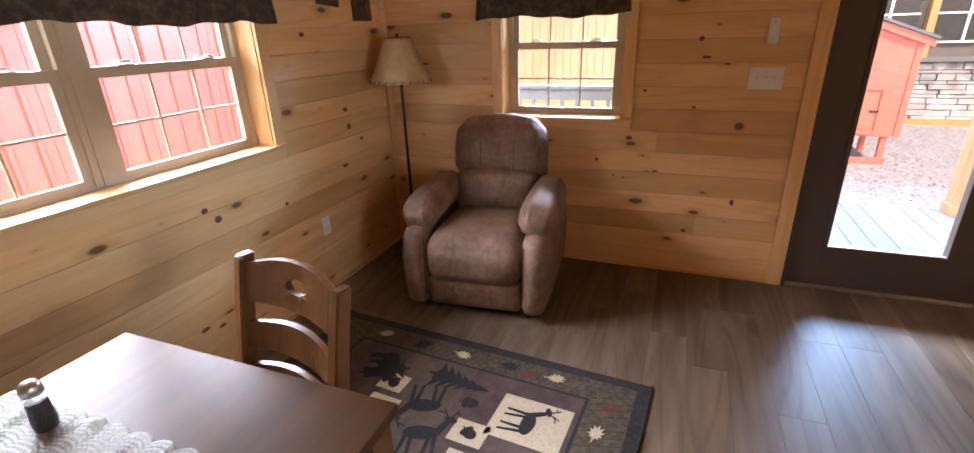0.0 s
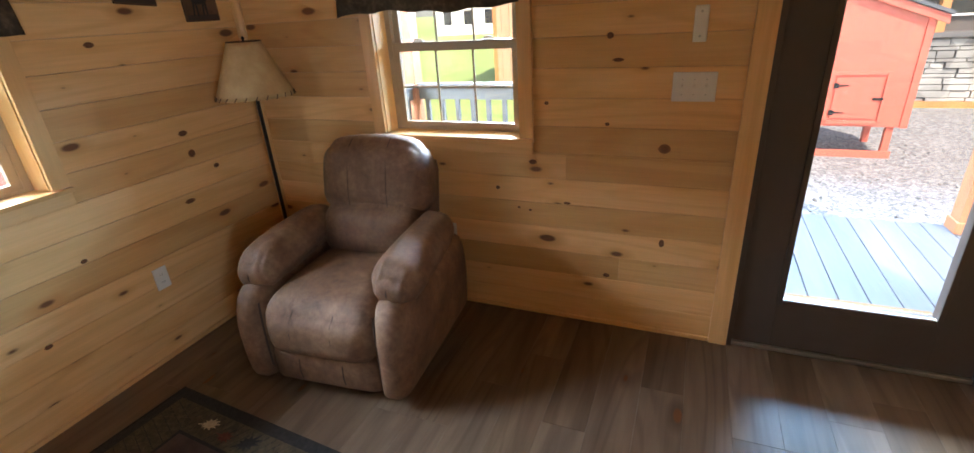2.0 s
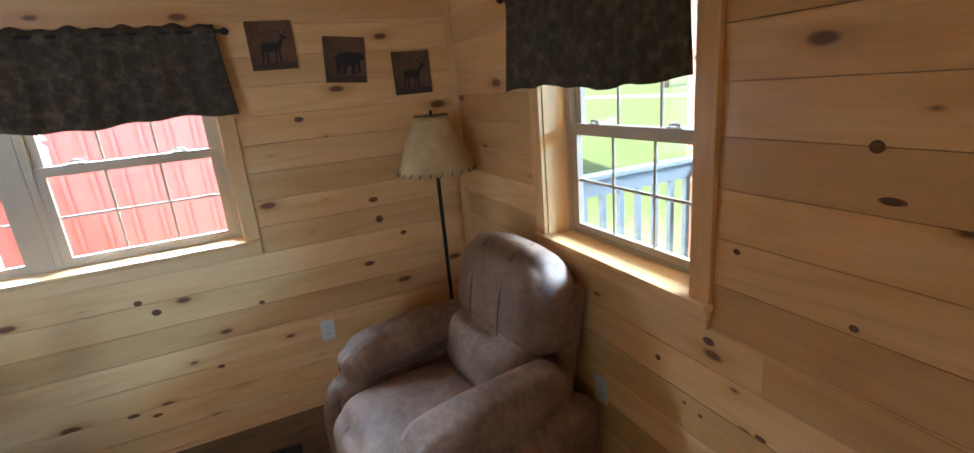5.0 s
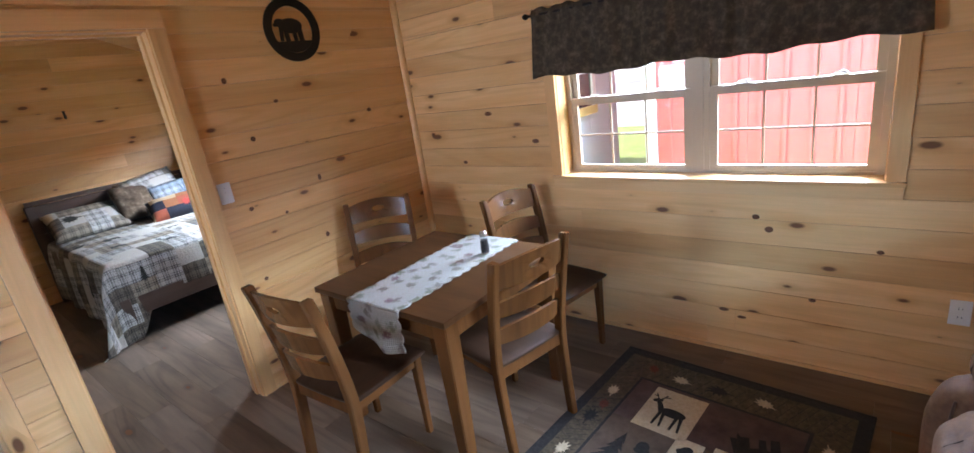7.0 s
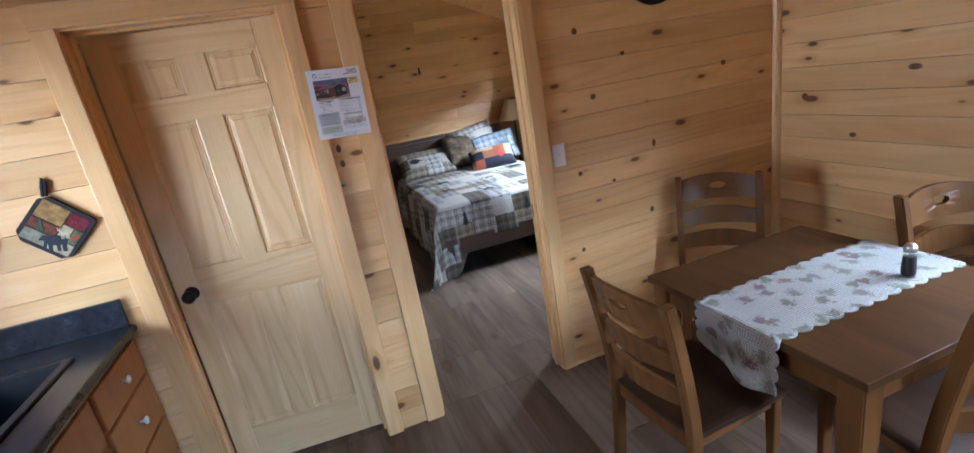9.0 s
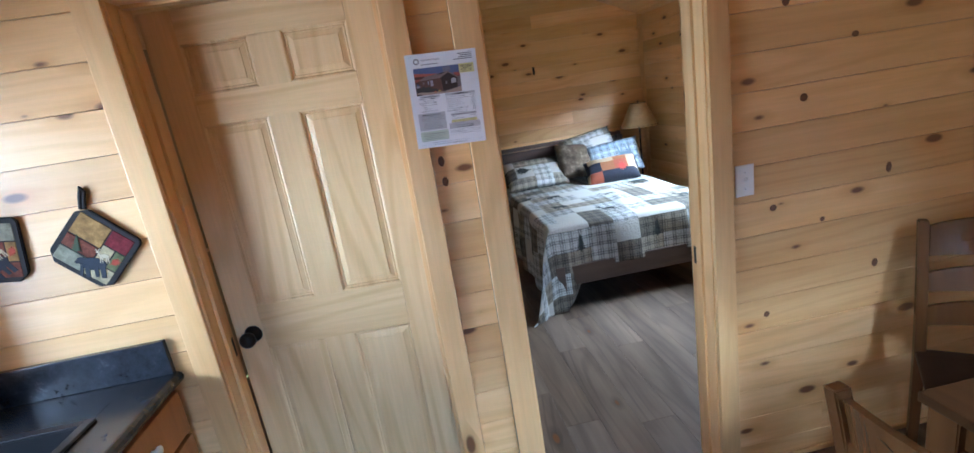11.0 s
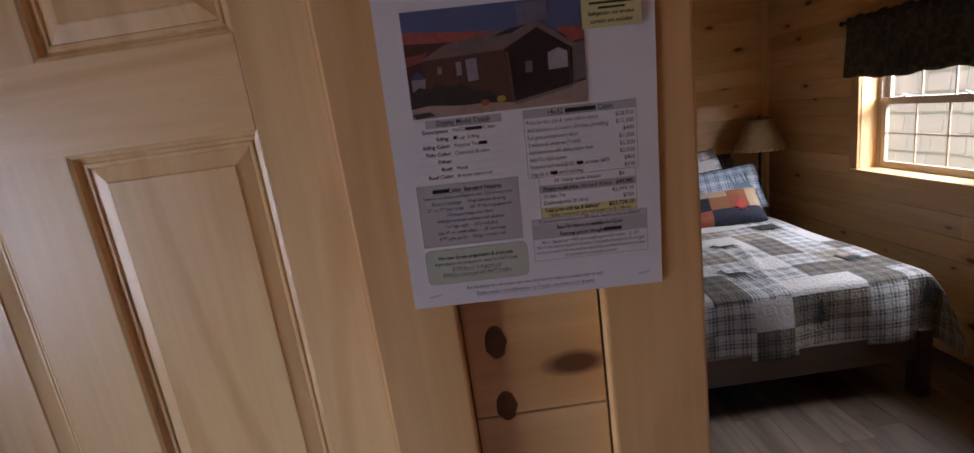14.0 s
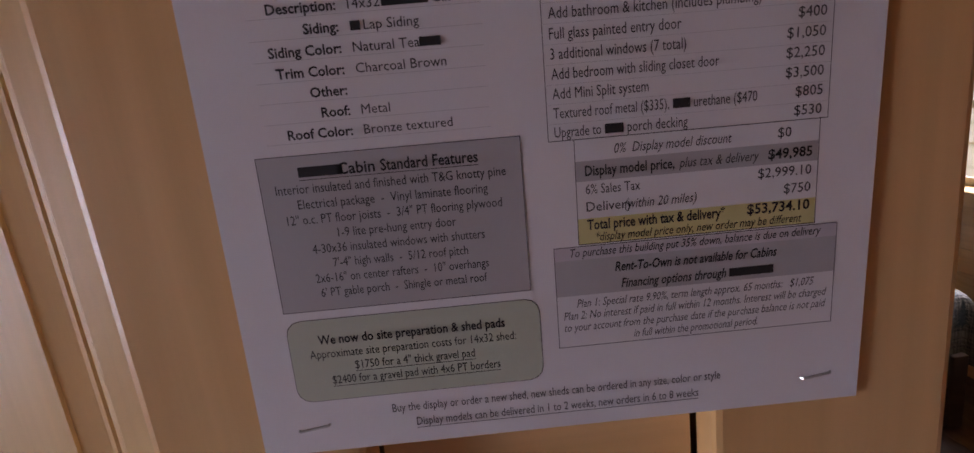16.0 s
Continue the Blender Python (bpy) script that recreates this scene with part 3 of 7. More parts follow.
# ---- bedroom opening and bathroom door ----
def opening(name, x0, x1, c0, c1, label):
    """A cased opening in the partition, from x0 to x1 clear; casings c0 and c1 wide."""
    e = thing(name, pose(0, 0, 0), label, "door frame", kind="structure")
    y0, y1, h = YP, YP - WT, 2.058
    part("casing", block((x0 - 0.012 - c0, y0, 0), (x0 - 0.006, y0 + 0.018, h + 0.01), 0.003), PINE_Z, e)
    part("casing", block((x1 + 0.006, y0, 0), (x1 + 0.012 + c1, y0 + 0.018, h + 0.01), 0.003), PINE_Z, e)
    part("casing", block((x0 - 0.012 - c0, y0, h + 0.0105), (x1 + 0.012 + c1, y0 + 0.018, h + 0.095), 0.003), PINE_TRIM_X, e)
    part("jamb", block((x0 - 0.014, y1, 0), (x0, y0 + 0.0005, h), 0.001), PINE_Z, e)
    part("jamb", block((x1, y1, 0), (x1 + 0.014, y0 + 0.0005, h), 0.001), PINE_Z, e)
    part("head_jamb", block((x0 - 0.014, y1, h + 0.0005), (x1 + 0.014, y0 + 0.0005, h + 0.0095)), PINE_TRIM_X, e)
    for a, b in ((x0, x0 + 0.011), (x1 - 0.011, x1)):
        part("door_stop", block((a, y0 - 0.085, 0), (b, y0 - 0.052, h - 0.012), 0.002), PINE_Z, e)
    part("door_stop", block((x0 + 0.011, y0 - 0.085, h - 0.012), (x1 - 0.011, y0 - 0.052, h - 0.001), 0.002), PINE_TRIM_X, e)
    for a, b in ((x0 - 0.012 - c0, x0 - 0.006), (x1 + 0.006, x1 + 0.012 + c1)):
        part("casing", block((a, y1 - 0.018, 0), (b, y1, h + 0.01), 0.003), PINE_Z, e)
    return e


bed_door = opening("door_frame_bedroom", -0.302, 0.417, 0.072, 0.084, "pine-cased bedroom doorway without a door in view")
part("strike_plate", block((-0.3025, YP - 0.118, 0.90), (-0.3005, YP - 0.092, 0.97), 0.0005), BRONZE, bed_door, "bronze strike plate")
bath_frame = opening("door_frame_bath", 0.724, 1.443, 0.070, 0.072, "pine-cased bathroom doorway")
part("strike_plate", block((1.4415, YP - 0.120, 0.905), (1.4435, YP - 0.094, 0.975), 0.0005), BRONZE, bath_frame, "bronze strike plate")


def panel_door():
    """Six-panel pine door, hinged at its local origin, its room face at y = 0 and x along the door."""
    e = thing("door_2", pose(0.727, YP - 0.092, 0, 0, 0, -4.0), "six-panel clear pine door standing slightly ajar", "door", kind="structure")
    w, h, t = 0.713, 2.048, 0.035
    st, ml = 0.098, 0.100
    rows = ((0.012, 0.225), (0.90, 1.066), (1.695, 1.79), (1.945, h))  # rails, bottom to top
    for x0, x1 in ((0, st), (w - st, w)):
        part("stile", block((x0, -t, 0.012), (x1, 0, h), 0.0012), DOOR_PINE, e)
    part("stile", block(((w - ml) / 2, -t, rows[0][1]), ((w + ml) / 2, -0.0003, rows[3][0]), 0.0012), DOOR_PINE, e)
    for z0, z1 in rows:
        part("rail", block((st + 0.0004, -t, z0), (w - st - 0.0004, -0.0002 if z0 > 0.5 and z0 < 1.9 else 0, z1), 0.0012), DOOR_PINE_X, e)
    for (_, z0), (z1, _) in zip(rows, rows[1:]):
        for x0, x1 in ((st, (w - ml) / 2), ((w + ml) / 2, w - st)):
            # raised field: sloping bevel from the groove to a flat middle
            bm = bmesh.new()
            ring = []
            for inset, depth in ((0.0, -0.0005), (0.004, -0.002), (0.006, -0.0065), (0.009, -0.0080), (0.011, -0.0065), (0.014, -0.0065), (0.0155, -0.0085), (0.032, -0.0045), (0.0335, -0.003)):
                ring.append([bm.verts.new((x, depth, z)) for x, z in ((x0 + inset, z0 + inset), (x1 - inset, z0 + inset), (x1 - inset, z1 - inset), (x0 + inset, z1 - inset))])
            for a, b in zip(ring, ring[1:]):
                for i in range(4):
                    bm.faces.new((a[i], a[(i + 1) % 4], b[(i + 1) % 4], b[i]))
            bm.faces.new(ring[-1])
            back_ring = [bm.verts.new((x, -t + 0.006, z)) for x, z in ((x0, z0), (x1, z0), (x1, z1), (x0, z1))]
            for i in range(4):
                bm.faces.new((ring[0][i], back_ring[i], back_ring[(i + 1) % 4], ring[0][(i + 1) % 4]))
            bm.faces.new(back_ring)
            part("panel", bm, DOOR_PINE, e)
    k = part("door_knob", move(lathe([(0.001, 0), (0.031, 0.0), (0.031, 0.005), (0.024, 0.011), (0.012, 0.014), (0.011, 0.032), (0.021, 0.038), (0.028, 0.05), (0.027, 0.062), (0.018, 0.071), (0.001, 0.073)], 24), pose(w - 0.062, 0.0, 0.965, -90)), BRONZE, e, "oil-rubbed bronze door knob", True)
    part("latch_plate", block((w - 0.0005, -0.03, 0.93), (w + 0.001, -0.006, 1.0)), BRONZE, e)
    for z in (0.22, 1.0, 1.8):
        part("hinge", move(lathe([(0.005, 0), (0.005, 0.09)], 10), pose(-0.003, -t - 0.004, z)), BRONZE, e)


panel_door()

# ---- base and corner trim ----
for name, a, b, mt in (("baseboard_left", (XL, YP, 0), (XL + 0.012, YF, 0.022), PINE_TRIM_Y), ("baseboard_front", (XL + 0.0125, YF - 0.010, 0), (0.661, YF, 0.022), PINE_TRIM_X),
                       ("baseboard_partition", (XL + 0.0125, YP, 0), (-0.387, YP + 0.010, 0.022), PINE_TRIM_X), ("baseboard_bedroom", (XL, YB, 0), (XL + 0.012, YP - WT - 0.02, 0.06), PINE_TRIM_Y)):
    tagged(finish(name, block(a, b, 0.003), mt), "narrow clear pine shoe moulding along the wall", "baseboard", kind="structure")
for name, x, y, sx, sy in (("trim_corner_partition", XL, YP, 1, 1), ("trim_corner_front", XL, YF, 1, -1), ("trim_corner_bedroom", XL, YB, 1, 1)):
    pts = [(0, 0)] + [(0.034 * math.sin(radians(a)), 0.034 * math.cos(radians(a))) for a in range(0, 91, 15)]
    bm = prism([(x + sx * p, y + sy * q) for p, q in pts], 0.0225, EAVE, "z")
    tagged(finish(name, bm, PINE_Z), "pine quarter-round corner trim", "trim", kind="structure")
for s, x0 in ((1, XL), (-1, XR)):
    run = abs(RIDGE_X - x0)
    bm = tube([(x0, YP + 0.012, EAVE - 0.012), (x0 + s * run, YP + 0.012, EAVE - 0.012 + run * PITCH)], 0.022, 8)
    tagged(finish("trim_gable", bm, PINE_TRIM_X), "pine cove trim under the sloped ceiling", "trim", kind="structure")
# ---- living room furniture ----
def recliner():
    e = thing("recliner", pose(-0.955, 2.41, 0, 0, 0, 5.0), "brown faux-leather padded recliner chair, upright, in the corner", "recliner")
    # side panels with arched fronts
    for s in (-1, 1):
        def side(p, q, s=s):
            p.x += s * 0.012 * math.sin((q.z + 1) * 1.4)
            if q.z > 0.1:
                p.y += 0.075 * (q.z - 0.1) ** 2 * (1 if q.y < 0 else -0.4)
            return p
        bm = move(rounded((0.135, 0.83, 0.475), 0.060, 12, (0.014, 0.012, 0.0), side), pose(s * 0.337, -0.025, 0.275))
        part("arm_panel", bm, LEATHER, e, smooth=True)
        piping = [(s * 0.285, -0.395 + 0.02, 0.05)] + [(s * (0.282), -0.405 + 0.03 * max(0, (z - 0.3) * 3), z) for z in (0.12, 0.25, 0.38, 0.44)]
        part("arm_seam", tube(piping, 0.005, 6), LEATHER_DARK, e)
        def pad(p, q):
            t = (q.y + 1) / 2
            p.z += 0.022 * t - 0.016 * (1 - t) ** 2 - 0.03 * max(0, -q.y - 0.55)
            w = 1.0 - 0.22 * t ** 2 - 0.10 * max(0, -q.y - 0.6)
            p.x *= w
            # gathered end
            if q.y < -0.72:
                p.z += 0.004 * math.sin(p.x * 190)
                p.y += 0.004 * math.cos(p.x * 190)
            return p
        bm = move(rounded((0.220, 0.60, 0.165), 0.078, 16, (0.010, 0.020, 0.018), pad), pose(s * 0.338, -0.035, 0.565, 0, s * 8, s * 2))
        a = part("arm_pad", bm, LEATHER, e, "padded brown armrest with gathered front", True)
        for k in (-1, 0, 1):
            pts = [(s * 0.338 + k * 0.030 + 0.006 * j * k, -0.358 + abs(k) * 0.010 + 0.004 * abs(j), 0.535 + 0.020 * j) for j in range(-1, 2)]
            part("pleat", tube(pts, [0.001, 0.004, 0.001], 5), LEATHER_DARK, a)
    # seat with rolled front
    def seat(p, q):
        if q.y < -0.2:
            p.z -= 0.05 * (-q.y - 0.2) ** 2
        p.z += 0.018 * (1 - q.x ** 2) * (1 - q.y ** 2)
        return p
    bm = move(rounded((0.560, 0.60, 0.265), 0.095, 16, (0, 0.022, 0.012), seat), pose(0, -0.135, 0.348))
    seat_part = part("seat", bm, LEATHER, e, smooth=True)
    for x in (-0.10, 0.10):
        pts = [(x, -0.449, 0.27), (x, -0.456, 0.34), (x, -0.440, 0.395), (x, -0.395, 0.436), (x, -0.31, 0.468), (x, -0.2, 0.487)]
        part("stitched_seam", tube(pts, 0.0022, 6), LEATHER_DARK, seat_part)
    pts = [(-0.255, -0.19, 0.474), (-0.12, -0.195, 0.484), (0, -0.197, 0.487), (0.12, -0.195, 0.484), (0.255, -0.19, 0.474)]
    part("stitched_seam", tube(pts, 0.0022, 6), LEATHER_DARK, seat_part)
    bm = move(rounded((0.545, 0.10, 0.185), 0.04, 10, (0, 0.012, 0)), pose(0, -0.365, 0.135))
    foot = part("footrest", bm, LEATHER, e, smooth=True)
    for x in (-0.11, 0.11):
        part("stitched_seam", tube([(x, -0.425, 0.09), (x, -0.431, 0.135), (x, -0.424, 0.19)], 0.003, 6), LEATHER_DARK, foot)
    # back in two padded rolls, leaning
    lean = pose(0, 0.155, 0.46, -13)
    def lumbar(p, q):
        p.y -= 0.034 * (1 - q.x ** 2)
        p.z += 0.012 * (1 - q.x ** 2) * (1 if q.z > 0 else 0)
        return p
    bm = move(rounded((0.580, 0.20, 0.285), 0.095, 14, (0, 0.034, 0.010), lumbar), lean @ pose(0, 0.035, 0.105))
    part("lumbar_cushion", bm, LEATHER, e, smooth=True)
    def head(p, q):
        p.y -= 0.010 * (1 - q.x ** 2)
        if q.z > 0:
            p.x *= 1 - 0.09 * q.z ** 2
            p.z -= 0.022 * q.x ** 2
        return p
    bm = move(rounded((0.600, 0.20, 0.370), 0.085, 16, (0, 0.022, 0.018), head), lean @ pose(0, 0.055, 0.385))
    h = part("headrest", bm, LEATHER, e, smooth=True)
    for x in (-0.10, 0.11):
        pts = [lean @ Vector((x, y, z)) for y, z in ((-0.064, 0.235), (-0.074, 0.30), (-0.076, 0.38), (-0.070, 0.46), (-0.050, 0.525), (-0.012, 0.566), (0.05, 0.586))]
        part("stitched_seam", tube(pts, 0.0022, 6), LEATHER_DARK, h)
    def shell(p, q):
        p.y -= 0.03 * (1 - q.z) * 0.5
        return p
    bm = move(rounded((0.57, 0.12, 0.78), 0.04, 10, (0, 0.01, 0), shell), pose(0, 0.335, 0.50, -9))
    part("back_shell", bm, LEATHER, e, smooth=True)
    for x, y in ((-0.3, -0.33), (0.3, -0.33), (-0.3, 0.32), (0.3, 0.32)):
        part("foot", move(lathe([(0.022, 0.0), (0.025, 0.045)], 12), pose(x, y, 0)), BLACK_METAL, e)
    part("base_frame", block((-0.28, -0.31, 0.045), (0.28, 0.30, 0.10), 0.004), BLACK_METAL, e)


recliner()


def ladder_chair(m, label):
    """Local front is -y; the back posts stand at +y."""
    e = thing("dining_chair", m, label, "chair", "dining chairs")
    def post_y(z):
        return 0.195 + (0.03 * (1 - z / 0.44) ** 1.5 if z < 0.44 else 0.085 * ((z - 0.44) / 0.52) ** 1.4)
    zs = [0, 0.1, 0.2, 0.32, 0.44, 0.55, 0.66, 0.78, 0.88, 0.955]
    for s in (-1, 1):
        bm = bmesh.new()
        rings = []
        for z in zs:
            y, w = post_y(z), 0.021 - 0.004 * abs(z - 0.45)
            x = s * (0.195 + 0.005 * z)
            rings.append([bm.verts.new((x + a * w * 0.85, y + b * w * 1.15, z)) for a, b in ((-1, -1), (1, -1), (1, 1), (-1, 1))])
        for p, q in zip(rings, rings[1:]):
            for i in range(4):
                bm.faces.new((p[i], p[(i + 1) % 4], q[(i + 1) % 4], q[i]))
        bm.faces.new(rings[0]), bm.faces.new(rings[-1])
        bmesh.ops.bevel(bm, geom=[d for d in bm.edges], offset=0.004, segments=2, affect="EDGES")
        part("back_leg", bm, CHAIR_WOOD, e)
    def slat(z0, z1, arch, hole=False):
        bm = bmesh.new()
        n, rows = 16, 8
        grid = {}
        for side in (0, 1):
            for i in range(n + 1):
                u = -1 + 2 * i / n
                x = u * 0.180
                bow = 0.035 * (1 - u * u)
                for j in range(rows + 1):
                    v = j / rows
                    z = z0 + (z1 - z0) * v + arch * (1 - u * u) * (v if arch > 0 else 1)
                    y = post_y(z) + bow - 0.009 + 0.018 * side
                    grid[side, i, j] = (x, y, z)
        cut = set()
        if hole:
            cut = {(i, j) for i in range(n) for j in range(rows) if ((i + 0.5 - n / 2) / 2.6) ** 2 + ((j + 0.5 - rows * 0.52) / 2.1) ** 2 < 1}
            # draw the hole's rim into an oval
            cx, cz = 0.0, z0 + (z1 - z0) * 0.52 + arch * 0.52
            rim = {(i + a, j + b) for i, j in cut for a in (0, 1) for b in (0, 1)}
            inner = {(i, j) for i, j in rim if all((i - a, j - b) in cut for a in (0, 1) for b in (0, 1))}
            for side in (0, 1):
                for i, j in rim - inner:
                    x, y, z = grid[side, i, j]
                    a = math.atan2((z - cz) / 0.019, (x - cx) / 0.043)
                    grid[side, i, j] = (cx + 0.043 * math.cos(a), y, cz + 0.019 * math.sin(a))
        vs = {k: bm.verts.new(c) for k, c in grid.items()}
        cells = {(i, j) for i in range(n) for j in range(rows)} - cut
        for i, j in cells:
            bm.faces.new([vs[0, a, b] for a, b in ((i, j), (i + 1, j), (i + 1, j + 1), (i, j + 1))])
            bm.faces.new([vs[1, a, b] for a, b in ((i, j), (i, j + 1), (i + 1, j + 1), (i + 1, j))])
            for (di, dj), (a, b) in (((-1, 0), ((i, j), (i, j + 1))), ((1, 0), ((i + 1, j), (i + 1, j + 1))), ((0, -1), ((i, j), (i + 1, j))), ((0, 1), ((i, j + 1), (i + 1, j + 1)))):
                if (i + di, j + dj) not in cells:
                    bm.faces.new((vs[0, a[0], a[1]], vs[0, b[0], b[1]], vs[1, b[0], b[1]], vs[1, a[0], a[1]]))
        loose = [v for v in bm.verts if not v.link_faces]
        bmesh.ops.delete(bm, geom=loose, context="VERTS")
        return bm
    part("top_rail", slat(0.825, 0.935, 0.022, True), CHAIR_WOOD, e, "arched top rail with oval hand hole")
    part("back_slat", slat(0.690, 0.762, 0.018), CHAIR_WOOD, e)
    part("back_slat", slat(0.560, 0.632, 0.018), CHAIR_WOOD, e)
    def saddle(p, q):
        p.z -= 0.010 * max(0, 1 - (q.x / 0.8) ** 2) * max(0, 1 - (q.y / 0.85) ** 2) * (1 if q.z > 0 else 0)
        p.x *= 1 - 0.035 * (q.y + 1)
        if q.y < -0.5 and q.z > 0:
            p.z -= 0.012 * (-q.y - 0.5)
        return p
    part("seat", move(rounded((0.455, 0.43, 0.028), 0.012, 12, (0, 0.012, 0), saddle), pose(0, -0.015, 0.448)), SEAT_WOOD, e, "dark scooped wooden seat", True)
    for s in (-1, 1):
        bm = bmesh.new()
        rings = []
        for z, w in ((0, 0.014), (0.25, 0.0175), (0.434, 0.021)):
            rings.append([bm.verts.new((s * 0.185 + a * w, -0.19 + b * w, z)) for a, b in ((-1, -1), (1, -1), (1, 1), (-1, 1))])
        for p, q in zip(rings, rings[1:]):
            for i in range(4):
                bm.faces.new((p[i], p[(i + 1) % 4], q[(i + 1) % 4], q[i]))
        bm.faces.new(rings[0]), bm.faces.new(rings[-1])
        bmesh.ops.bevel(bm, geom=list(bm.edges), offset=0.003, segments=2, affect="EDGES")
        part("front_leg", bm, CHAIR_WOOD, e)
        part("side_apron", block((s * 0.185 - 0.009, -0.172, 0.385), (s * 0.185 + 0.009, 0.178, 0.432), 0.003), CHAIR_WOOD, e)
    part("front_apron", block((-0.165, -0.2, 0.385), (0.165, -0.182, 0.432), 0.003), CHAIR_WOOD, e)
    part("rear_apron", block((-0.178, 0.186, 0.385), (0.178, 0.204, 0.440), 0.003), CHAIR_WOOD, e)
    return e


chair = ladder_chair(pose(-0.905, 0.385, 0, 0, 0, -13), "walnut-stained ladder-back dining chair with dark scooped seat")
for x, y, a in ((-0.385, -0.075, -86), (-1.10, -0.645, 140), (-1.53, 0.285, 170)):
    copy_thing(chair, pose(x, y, 0, 0, 0, a))


def dining_table():
    e = thing("dining_table", pose(-0.875, 0.055, 0), "square walnut-stained wooden dining table", "table")
    w, d = 0.43, 0.44
    part("tabletop", block((-w, -d, 0.742), (w, d, 0.770), 0.003, 2), TABLE_WOOD, e)
    for s in (-1, 1):
        part("apron", block((-w + 0.09, s * (d - 0.045) - 0.01, 0.655), (w - 0.09, s * (d - 0.045) + 0.01, 0.7415), 0.002), CHAIR_WOOD, e)
        part("apron", block((s * (w - 0.045) - 0.01, -d + 0.09, 0.655), (s * (w - 0.045) + 0.01, d - 0.09, 0.7415), 0.002), CHAIR_WOOD, e)
        for t in (-1, 1):
            bm = bmesh.new()
            rings = []
            for z, h in ((0, 0.028), (0.35, 0.034), (0.60, 0.038), (0.7415, 0.038)):
                rings.append([bm.verts.new((s * (w - 0.052) + a * h, t * (d - 0.052) + b * h, z)) for a, b in ((-1, -1), (1, -1), (1, 1), (-1, 1))])
            for p, q in zip(rings, rings[1:]):
                for i in range(4):
                    bm.faces.new((p[i], p[(i + 1) % 4], q[(i + 1) % 4], q[i]))
            bm.faces.new(rings[0]), bm.faces.new(rings[-1])
            bmesh.ops.bevel(bm, geom=list(bm.edges), offset=0.004, segments=2, affect="EDGES")
            part("leg", bm, CHAIR_WOOD, e)


dining_table()


def silhouette(kind):
    """Plain outline shapes in a unit square, as polygons."""
    def oval(cx, cy, rx, ry, n=16, a=0):
        return [(cx + rx * math.cos(t) * math.cos(a) - ry * math.sin(t) * math.sin(a), cy + rx * math.cos(t) * math.sin(a) + ry * math.sin(t) * math.cos(a)) for t in [2 * math.pi * i / n for i in range(n)]]
    if kind == "bear":
        return [oval(0.05, 0.08, 0.36, 0.20), oval(0.36, 0.16, 0.15, 0.11), oval(0.48, 0.11, 0.08, 0.05), [(-0.27, 0.0), (-0.30, -0.35), (-0.17, -0.35), (-0.12, 0.0)], [(-0.08, 0), (-0.10, -0.33), (0.0, -0.33), (0.05, 0)], [(0.16, 0.0), (0.14, -0.35), (0.26, -0.35), (0.30, 0.05)], [(0.30, 0.05), (0.34, -0.31), (0.43, -0.31), (0.40, 0.1)]]
    if kind == "deer":
        out = [oval(-0.05, 0.02, 0.25, 0.12), [(0.08, 0.0), (0.24, 0.24), (0.34, 0.24), (0.20, -0.04)], oval(0.33, 0.26, 0.10, 0.05, a=-0.4)]
        out += [[(x, 0.0), (x - 0.03 + k, -0.42), (x + 0.01 + k, -0.42), (x + 0.07, 0.0)] for x, k in ((-0.27, -0.03), (-0.20, 0.05), (0.06, -0.02), (0.12, 0.06))]
        out += [[(0.27, 0.30), (0.20, 0.47), (0.225, 0.475), (0.295, 0.31)], [(0.32, 0.31), (0.42, 0.46), (0.44, 0.45), (0.345, 0.30)], [(0.23, 0.38), (0.13, 0.42), (0.135, 0.44), (0.24, 0.40)], [(0.37, 0.38), (0.46, 0.36), (0.46, 0.38), (0.38, 0.40)]]
        return out
    if kind == "pine":
        out = [[(-0.03, -0.48), (0.03, -0.48), (0.03, -0.3), (-0.03, -0.3)]]
        for k in range(6):
            y, w = -0.38 + 0.14 * k, 0.32 * (1 - k / 6.5)
            out.append([(-w, y), (-w * 0.5, y + 0.03), (0, y - 0.02), (w * 0.5, y + 0.03), (w, y), (0, y + 0.24)])
        return out
    if kind == "leaf":
        pts = []
        for i in range(22):
            a = 2 * math.pi * i / 22
            r = (0.42 if i % 2 == 0 else 0.24) * (1.05 + 0.25 * math.cos(a))
            pts.append((r * math.cos(a), r * 0.72 * math.sin(a)))
        return [pts, [(-0.5, -0.02), (-0.2, -0.02), (-0.2, 0.02), (-0.5, 0.02)]]
    if kind == "acorn":
        return [oval(0, -0.05, 0.26, 0.33), oval(0, 0.14, 0.32, 0.17), [(-0.03, 0.25), (0.03, 0.25), (0.06, 0.42), (0.0, 0.42)]]
    return [oval(0, 0, 0.42, 0.3)]


def flat_shape(polys, m, thick=0.0012):
    bm = bmesh.new()
    for k, poly in enumerate(polys):
        t = thick + 0.00004 * k
        lo, hi = [bm.verts.new((x, y, 0)) for x, y in poly], [bm.verts.new((x, y, t)) for x, y in poly]
        for i in range(len(poly)):
            bm.faces.new((lo[i], lo[(i + 1) % len(poly)], hi[(i + 1) % len(poly)], hi[i]))
        bm.faces.new(hi)
    bmesh.ops.transform(bm, matrix=m, verts=bm.verts)
    return bm


